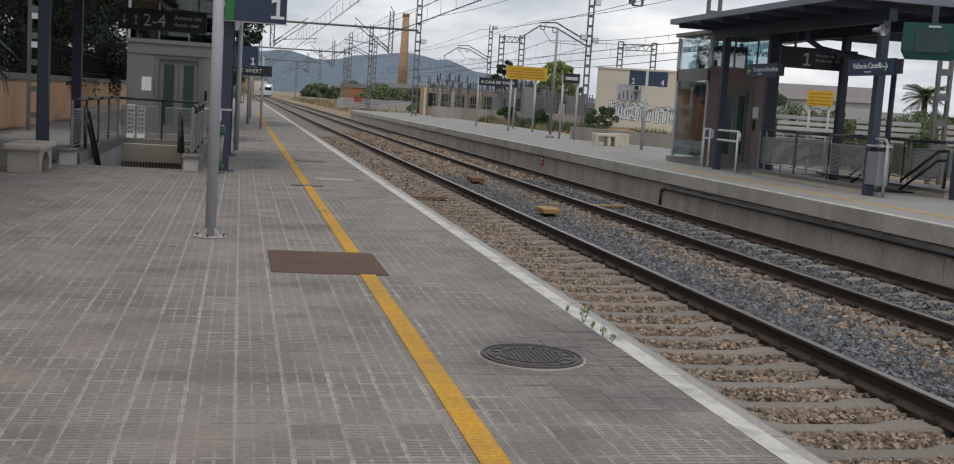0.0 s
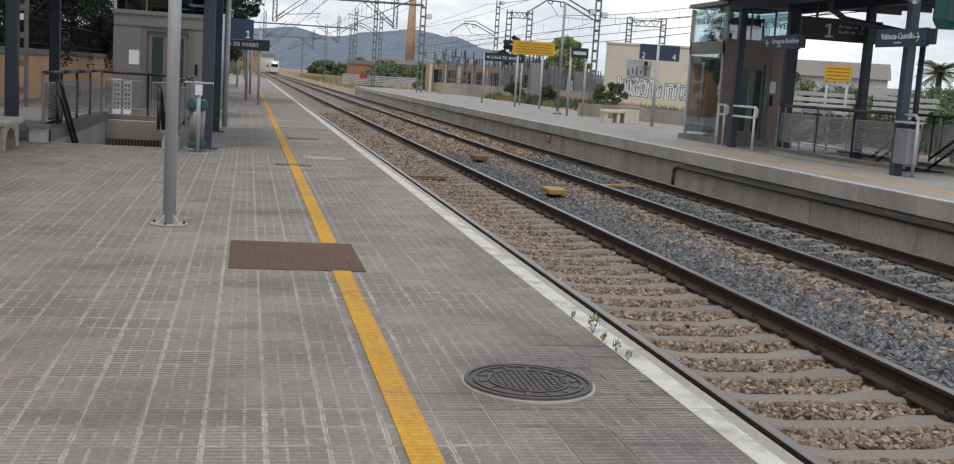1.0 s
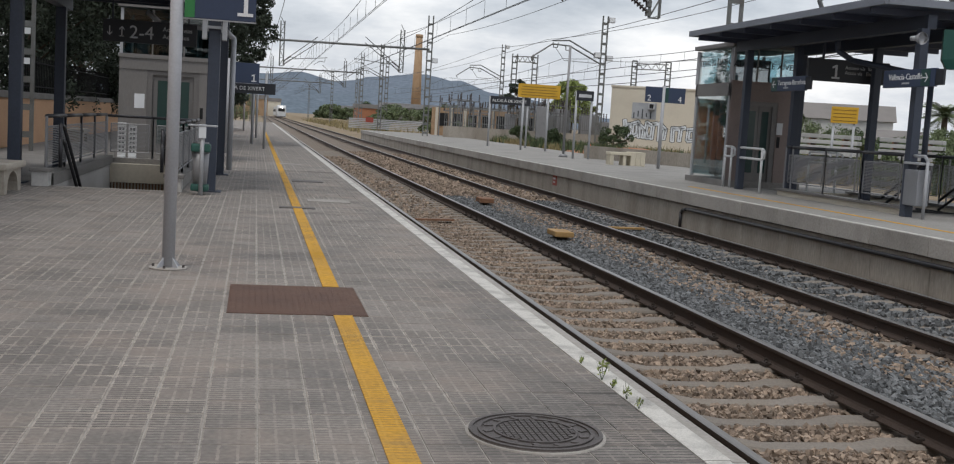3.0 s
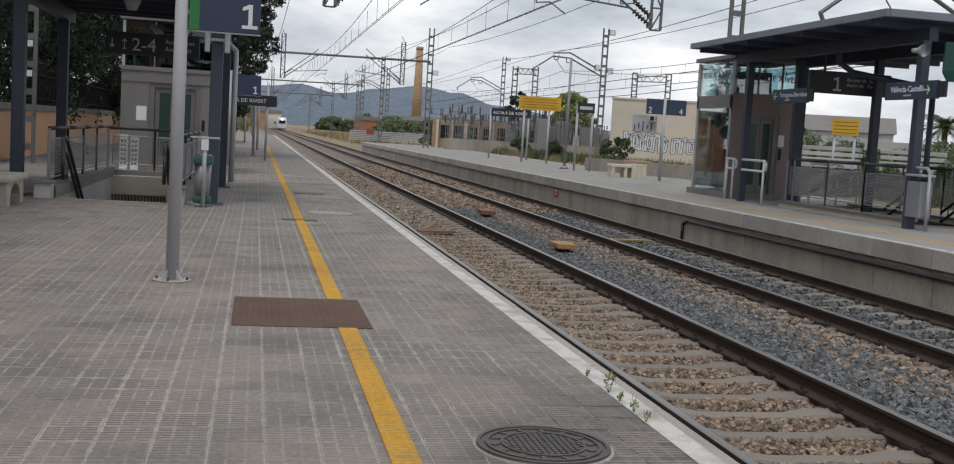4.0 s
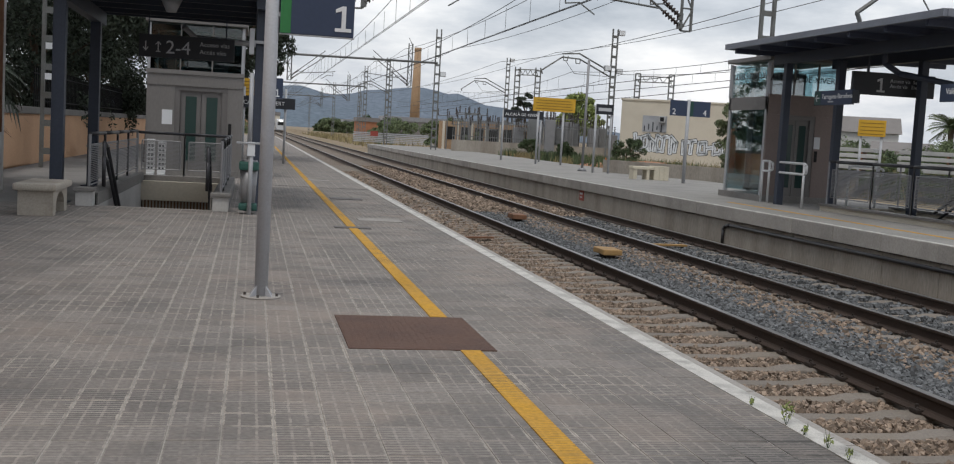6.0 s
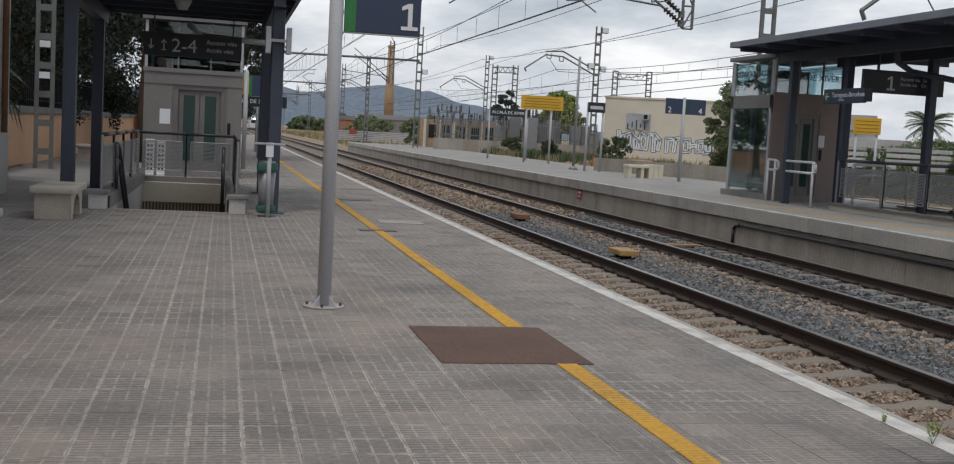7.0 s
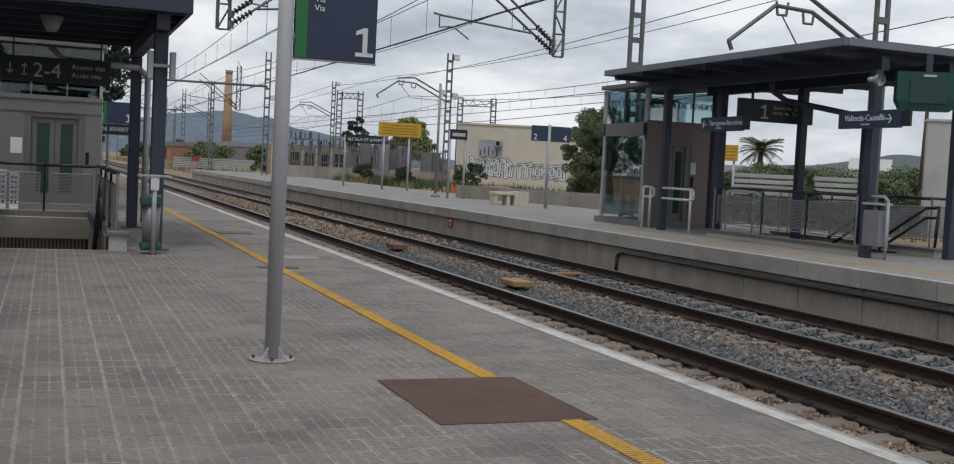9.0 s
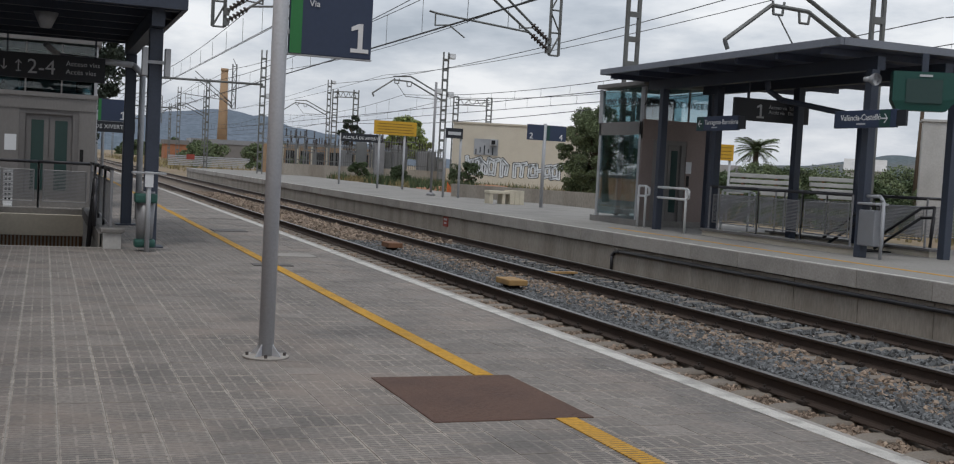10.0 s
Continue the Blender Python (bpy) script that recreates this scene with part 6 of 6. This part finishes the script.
for i, (x, y, hh) in enumerate(((-5.606, 1.31, 0.12), (-5.606, 1.14, 0.05), (-5.606, 0.93, 0.07), (-5.606, 1.68, 0.04), (-5.606, 0.76, 0.06))):
    o = thing("weed", "small green weed growing in the kerb joint", "weed", (x, y, 0), group="kerb weeds")
    rng = np.random.default_rng(400 + i)
    bm = bmesh.new()
    for k in range(5):
        a, ln = rng.uniform(0, 6.28), hh * rng.uniform(0.5, 1.25)
        tube(bm, (0, 0, 0), (math.cos(a) * ln * 0.35, math.sin(a) * ln * 0.35, ln), 0.0014, 0.0007, seg=4)
    part("stem", bm, M_LEAF, o)
    q, f = leaves(rng, [(0, 0, hh * 0.45), (0.01, 0.01, hh * 0.7)], [hh * 0.32, hh * 0.22], 9 if i else 30, 0.011)
    raw("leaf_tuft", q.tolist(), f.tolist(), M_LEAFYEL, o)

# ---- beyond the island ----
gb = thing("graffiti_building", "long cream warehouse with spray-painted lettering shapes", "building", (14.45, 63.6, 0), -23.3)
block("wall", (0, 0, -0.2), (8.7, 7, 4.05), M_CREAM, gb)
block("parapet", (-0.06, -0.06, 4.05), (8.76, 7.06, 4.16), M_CREAM, gb)
block("shutter", (1.35, -0.05, 2.15), (2.85, 0.02, 3.15), M_PLINTH, gb, "pale blue shutter panel")
block("air_unit", (2.35, -0.35, 2.75), (2.75, 0.0, 3.15), M_GALV, gb, "grey air conditioning unit", 0.03)
block("fan", (2.43, -0.36, 2.82), (2.67, -0.351, 3.08), M_BLACK, gb)


def spray(x0, z0, w, h, seed, n):
    """Fat spray-painted strokes that overlap: dark outline, pale fill, a thin dark inner line."""
    rng = np.random.default_rng(seed)
    shapes = (((0, 0), (0.05, 1), (0.5, 1.02)), ((0, 0.5), (0.75, 0.55)), ((0.1, 0), (0.0, 0.95), (0.8, 0.6), (0.7, 0)), ((0.8, 0.9), (0.2, 1.0), (0.0, 0.5), (0.3, 0.0), (0.9, 0.1)),
              ((0, 1), (0.35, 0), (0.6, 0.8), (0.9, 0)), ((0.1, 0.1), (0.1, 0.9), (0.8, 0.95), (0.85, 0.2), (0.1, 0.1)))
    for k in range(n):
        cx, cw = x0 + w * k / n, w / n * 1.08
        pts = [Vector((cx + (u + rng.uniform(-0.06, 0.06)) * cw, 0, z0 + (v + rng.uniform(-0.08, 0.08)) * h)) for u, v in shapes[int(rng.integers(len(shapes)))]]
        for half, yy, m, nm in ((0.16, -0.006 - 0.001 * k, M_GRAFB, "outline"), (0.122, -0.014 - 0.001 * k, M_GRAFW, "fill"), (0.016, -0.022 - 0.001 * k, M_GRAFB, "inner_line")):
            bm = bmesh.new()
            for p, q in zip(pts, pts[1:]):
                d = (q - p).normalized()
                sd = Vector((-d.z, 0, d.x)) * half
                p2, q2 = p - d * half * 0.6, q + d * half * 0.6
                bm.faces.new([bm.verts.new((v.x, yy, v.z)) for v in (p2 - sd, p2 * 1.0 - d * half * 0.3, p2 + sd, q2 + sd, q2 + d * half * 0.3, q2 - sd)])
            part(nm, bm, m, gb)


spray(0.95, 0.95, 2.6, 0.95, 4, 6)
spray(3.95, 0.9, 3.2, 0.8, 11, 7)
for k in range(5):
    block("tag_stroke", (1.45 + k * 0.26, -0.056, 2.18 + 0.1 * (k % 2)), (1.52 + k * 0.26, -0.051, 2.52 + 0.12 * ((k * 7) % 3)), M_GRAFB, gb)
rd = thing("red_cabin", "red flat-roofed cabin rising behind the warehouse roof", "cabin", (20.5, 69, 3.5))
block("body", (-2.2, 0, 0), (0.6, 2, 0.9), M_RED, rd)

# substation yard
sy = thing("substation_wall", "low rendered yard wall with a tall steel palisade", "wall", (5.6, 73.8, 0), -14.5, kind="structure")
block("wall", (0, 0, -0.2), (11.0, 0.25, 0.95), M_WALLC, sy)
for k in range(78):
    block("bar", (0.05 + k * 0.14, 0.05, 0.95), (0.085 + k * 0.14, 0.09, 2.42), M_FENCE, sy)
for zz in (1.2, 2.25):
    block("rail", (0, 0.09, zz), (11.0, 0.13, zz + 0.05), M_FENCE, sy)
yb2 = thing("yard_building", "low tan building behind the palisade", "building", (6, 82, 0), -14)
for k in range(8):
    block("window", (0.62 + k * 1.1, -0.03, 0.9), (1.28 + k * 1.1, 0.01, 1.9), M_BLACK, yb2, "dark tall window")
block("wall", (0, 0, 0), (9, 4, 2.3), M_CHIM, yb2)
for k in range(8):
    block("pier", (0.3 + k * 1.1, -0.1, 0), (0.5 + k * 1.1, 0.0, 2.3), M_CREAM, yb2)
for i in range(9):
    rr = random.Random(500 + i)
    o = thing("transformer", "grey substation transformer with bushings", "transformer", (10.5 + i * 0.85 + rr.uniform(-0.2, 0.2), 71.6 + rr.uniform(0, 3.5), 0.0), rr.uniform(-20, 20), group="substation equipment")
    hh = rr.uniform(1.8, 2.9)
    block("cabinet", (-0.35, -0.3, 0), (0.35, 0.3, hh), M_FENCE if i % 2 else M_RAILG, o, "", 0.03)
    for k in range(3):
        insulator(o, (-0.2 + k * 0.2, 0, hh), (-0.2 + k * 0.2, 0, hh + 0.6), 5)
for i in range(34):
    rr = random.Random(700 + i)
    x, y = rr.uniform(6.0, 16.0), rr.uniform(71.5, 80)
    o = thing("switchgear_post", "slim grey substation post with stacked insulators", "switchgear", (x, y + (x - 6) * -0.25 + 2.5, 0.0), rr.uniform(-15, 15), group="substation posts")
    hh = rr.uniform(1.7, 3.0)
    bm = bmesh.new()
    tube(bm, (0, 0, 0), (0, 0, hh), 0.05, 0.04, seg=6)
    part("post", bm, M_FENCE, o)
    bm = bmesh.new()
    tube(bm, (-0.8, 0, hh), (0.8, 0, hh), 0.035, seg=6)
    part("crossarm", bm, M_FENCE, o)
    for k in (-0.7, 0.0, 0.7):
        insulator(o, (k, 0, hh), (k, 0, hh + 0.5), 5)
om = thing("orange_mesh", "torn orange plastic safety mesh on the ground", "safety mesh", (8.95, 45.5, 0.08))
for k in range(3):
    bm = bmesh.new()
    for j in range(7):
        x = -1.2 + k * 1.1 + j * 0.16
        z = 0.55 - 0.28 * abs(math.sin(j * 0.9 + k))
        if j:
            bm.faces.new([bm.verts.new(v) for v in ((px, 0.1 * k, 0), (x, 0.1 * k + 0.04 * j, 0), (x, 0.1 * k + 0.04 * j, z), (px, 0.1 * k, pz))])
        px, pz = x, z
    part("mesh_sheet", bm, M_ORMESH, om)
rdm = thing("earth_patch", "reddish bare earth patch behind the platform", "earth", kind="structure")
bv, bf = [], []
nu, nv = 10, 26
for a in range(nv + 1):
    for b in range(nu + 1):
        u, v = b / nu, a / nv
        hgt = 0.42 * math.sin(math.pi * u) ** 0.8 * math.sin(math.pi * v) ** 0.5 * (1 + 0.5 * noise.noise((u * 4, v * 11, 2)))
        bv.append((8.7 + 2.2 * u + 0.3 * noise.noise((v * 9, 0, 5)), 34 + 21 * v, 0.02 + hgt))
for a in range(nv):
    for b in range(nu):
        k = a * (nu + 1) + b
        bf.append((k, k + 1, k + nu + 2, k + nu + 1))
raw("bank", bv, bf, M_REDEARTH, rdm)

# stacked sleepers
bm = bmesh.new()
box(bm, (0, -0.14, 0), (2.5, 0.14, 0.17), 0.02)
SLP_ME = mesh_of(bm, "stacked_sleeper", M_PALECONC)
for i, (sx, sy_) in enumerate(((13.2, 43.6), (15.9, 41.4), (18.6, 39.3), (21.2, 37.2))):
    o = thing("sleeper_stack", "neat stack of pale concrete sleepers on battens", "sleeper stack", (sx, sy_, 0.0), -38, group="sleeper stacks")
    for r in range(7):
        for c in range(4):
            q = new("sleeper", SLP_ME)
            q.parent = o
            q.location = (random.uniform(-0.06, 0.06), c * 0.34, 0.05 + r * 0.245)
        for bxx in (0.5, 1.9):
            block("batten", (bxx, -0.15, r * 0.245 - 0.025), (bxx + 0.08, 1.2, 0.05 + r * 0.245), M_BRBOX, o)
wp = thing("white_pillar", "tall whitewashed masonry pillar beyond the island", "pillar", (11.95, 20.85, -0.1), -40)
block("shaft", (0, 0, 0), (0.62, 0.62, 3.2), M_WHITEWALL, wp, "", 0.02)
block("cap", (-0.04, -0.04, 3.2), (0.66, 0.66, 3.26), M_WHITEWALL, wp)
tp = thing("wooden_pole", "leaning dark wooden line pole in the distance", "pole", (26.9, 37.25, 0))
bm = bmesh.new()
tube(bm, (0, 0, 0), (0.14, 0, 5.6), 0.11, 0.08)
part("pole", bm, M_BARK, tp)
for i, (az, R, w_, h_, m) in enumerate(((27.5, 120, 22, 5.6, M_TILEROOF), (33.0, 110, 5, 3.0, M_WHITEWALL), (40.3, 160, 5, 5.5, M_WHITEWALL), (38.4, 170, 16, 3.2, M_PLINTH))):
    a = radians(az)
    o = thing("far_house", "distant low house with pale walls and pitched roof", "house", (-9.2 + R * math.sin(a), -2 + R * math.cos(a), 0), -az, group="distant houses")
    block("wall", (-w_ / 2, 0, 0), (w_ / 2, 6, h_ * 0.7), M_WHITEWALL, o)
    bm = bmesh.new()
    loft(bm, [[(x, -0.3, h_ * 0.7), (x, 6.3, h_ * 0.7), (x, 3, h_)] for x in (-w_ / 2 - 0.3, w_ / 2 + 0.3)])
    part("roof", bm, M_TILEROOF if i != 2 else M_WHITEWALL, o)

# chimney and distance
ch = thing("brick_chimney", "tall tapering tan brick factory chimney", "chimney", (54.0, 433, 0))
bm = bmesh.new()
tube(bm, (0, 0, 0), (0, 0, 33.2), 2.15, 1.3, seg=16)
part("shaft", bm, M_CHIM, ch)
bm = bmesh.new()
tube(bm, (0, 0, 33.2), (0, 0, 34.4), 1.42, 1.42, seg=16)
part("crown", bm, M_CHIM, ch)
for x, y, w_, d_, h_, m in ((11.8, 215, 4.2, 6, 4.0, M_BRICK), (-2, 300, 14, 9, 4.2, M_TILEROOF), (22, 260, 26, 8, 5.2, M_TILEROOF), (-22, 330, 18, 10, 6, M_CHIM), (-9, 390, 10, 8, 6, M_CREAM), (40, 350, 18, 8, 5, M_BRICK)):
    if x == -2:
        x = 16
    o = thing("far_building", "low distant building near the line", "building", (x, y, -0.3), group="distant buildings")
    block("wall", (0, 0, 0), (w_, d_, h_ * 0.8), m, o)
    block("roof", (-0.2, -0.2, h_ * 0.8), (w_ + 0.2, d_ + 0.2, h_), M_TILEROOF if m != M_TILEROOF else M_RAILG, o)
fp = thing("pale_fence", "long pale slatted fence beyond the platform end", "fence", (1.7, 107.5, 0), -7)
for k in range(6):
    block("slat", (0, 0, 0.1 + k * 0.17), (8.2, 0.05, 0.21 + k * 0.17), M_GALV, fp)
rb = thing("red_banner", "small red banner fixed on the pale fence", "banner", (3.3, 106.6, 0.7))
block("cloth", (0, 0, 0), (0.75, 0.04, 0.5), M_RED, rb)


def ridge(name, az0, az1, R, heights, material, label, seed, deep=900):
    """A range of hills as a sloping sheet with an uneven crest."""
    n = 120
    v, f = [], []
    for i in range(n + 1):
        t = i / n
        az = radians(az0 + (az1 - az0) * t)
        k = t * (len(heights) - 1)
        j = min(int(k), len(heights) - 2)
        s = k - j
        s = s * s * (3 - 2 * s)
        h = heights[j] * (1 - s) + heights[j + 1] * s
        h *= 1 + 0.06 * noise.noise((t * 14, seed, 0)) + 0.03 * noise.noise((t * 50, seed, 3))
        for m, (rr, hh) in enumerate(((R, -4), (R + deep * 0.3, h * 0.42), (R + deep * 0.7, h * 0.82), (R + deep, h))):
            rr += 60 * noise.noise((t * 9, m, seed))
            v.append((-8 + rr * math.sin(az), rr * math.cos(az), hh * (1 + 0.1 * noise.noise((t * 22, m * 2.0, seed))) if m < 3 else hh))
    for i in range(n):
        for m in range(3):
            f.append((i * 4 + m, i * 4 + m + 1, (i + 1) * 4 + m + 1, (i + 1) * 4 + m))
    structure(raw(name, v, f, material), label, "hills")


ridge("backdrop_hills", -8, 22, 3000, [70, 85, 105, 118, 126, 142, 118, 140, 160, 146, 112, 92, 65, 45, 30, 20], M_HILL, "mountain range on the horizon, haze put into its blue-grey colour", 1)
ridge("backdrop_hill_green", 32, 62, 1000, [8, 26, 42, 46, 42, 34, 20], M_NEARHILL, "scrubby hill beyond the fields, haze put into its bluish colour", 2, 350)
ridge("backdrop_hill_pale", 38, 70, 1700, [20, 62, 78, 92, 96, 84], M_HILL, "hill on the right horizon, paled by haze in its colour", 3, 500)

# ---- train waiting far down the line ----
tr = thing("train", "white passenger train with dark cab windows and lit headlamps", "train", (C2, 350, RAILZ))
secs = []
for y, w_, h_, z0_ in ((0, 1.2, 3.1, 0.5), (0.35, 1.42, 3.55, 0.35), (1.2, 1.46, 3.85, 0.3), (18, 1.46, 3.85, 0.3)):
    secs.append([(-w_, y, z0_), (w_, y, z0_), (w_ * 1.02, y, 2.4), (w_ * 0.86, y, h_), (-w_ * 0.86, y, h_), (-w_ * 1.02, y, 2.4)])
bm = bmesh.new()
loft(bm, secs)
part("locomotive_body", bm, M_TRAINW, tr)
block("windscreen", (-1.0, -0.06, 1.95), (1.0, 0.05, 2.85), M_BLACK, tr, "dark cab windscreen")
block("front_skirt", (-1.3, 0.02, 0.25), (1.3, 0.4, 1.05), M_TRAING, tr, "dark grey front skirt")
for s in (-1, 1):
    block("headlamp", (s * 0.85 - 0.13, -0.08, 1.35), (s * 0.85 + 0.13, -0.0, 1.5), M_PAPER, tr)
block("top_lamp", (-0.28, 0.02, 3.12), (0.28, 0.2, 3.42), M_LAMPON, tr, "bright top headlamp")
for k in range(5):
    cch = block("coach", (-1.42, 19 + k * 20, 0.4), (1.42, 38.4 + k * 20, 3.5), M_TRAINW, tr, "white coach", 0.15)
    block("window_band", (-1.44, 20 + k * 20, 1.8), (-1.41, 37.5 + k * 20, 2.5), M_BLACK, cch)

# ---- paving pieces ----
bm = bmesh.new()
b0, t0 = 0.1035, 0.1015
vs = [bm.verts.new(p) for p in ((-b0, -b0, -0.012), (b0, -b0, -0.012), (b0, b0, -0.012), (-b0, b0, -0.012), (-t0, -t0, 0), (t0, -t0, 0), (t0, t0, 0), (-t0, t0, 0))]
for q in ((4, 5, 6, 7), (0, 1, 5, 4), (1, 2, 6, 5), (2, 3, 7, 6), (3, 0, 4, 7)):
    bm.faces.new([vs[i] for i in q])
TILE_ME = mesh_of(bm, "paving_tile", M_PAVER)
tile_v = np.array([tuple(v.co) for v in TILE_ME.vertices])
tile_f = [tuple(p.vertices) for p in TILE_ME.polygons]
rest_v, rest_f = [], []
cols = 31
rng = np.random.default_rng(77)
for j in range(-26, 96):
    for i in range(cols):
        x, y = -12.12 + i * 0.21 + 0.105, j * 0.21 + 0.105
        if x < HOLE[0] + 0.3 and y > HOLE[2] - 0.1:
            continue
        if HOLE[0] - 0.3 < x < HOLE[1] + 0.3 and HOLE[2] - 0.1 < y < HOLE[3] + 0.3:
            continue
        dz = float(rng.uniform(-0.0018, 0.0008))
        if 4 <= j < 20 and cols - 19 <= i:
            o = new("paving_tile", TILE_ME)
            o.parent = p1
            o.location = (x, y, dz)
        else:
            k = len(rest_v) * 1
            rest_v.extend((tile_v + (x, y, dz)).tolist())
            rest_f.extend([tuple(a + k for a in f) for f in tile_f])
rest = raw("paving_field", rest_v, rest_f, M_PAVER, p1)
rest["kind"] = "stuff"


# ---- both sides set to the track gauge ----
as_built = ("ground", "ballast_bed", "track_stones", "shoulder_stones", "railway_track", "platform_island", "red_plate", "track_beacon", "loose_board", "backdrop", "train", "sun")
island.append(lpst)
for ob in [o for o in bpy.data.objects if o.parent is None and o.type in ("MESH", "EMPTY")]:
    if ob.name.startswith(as_built):
        continue
    ob.matrix_basis = (ISLAND_FRAME if ob in island else STATION_FRAME) @ ob.matrix_basis
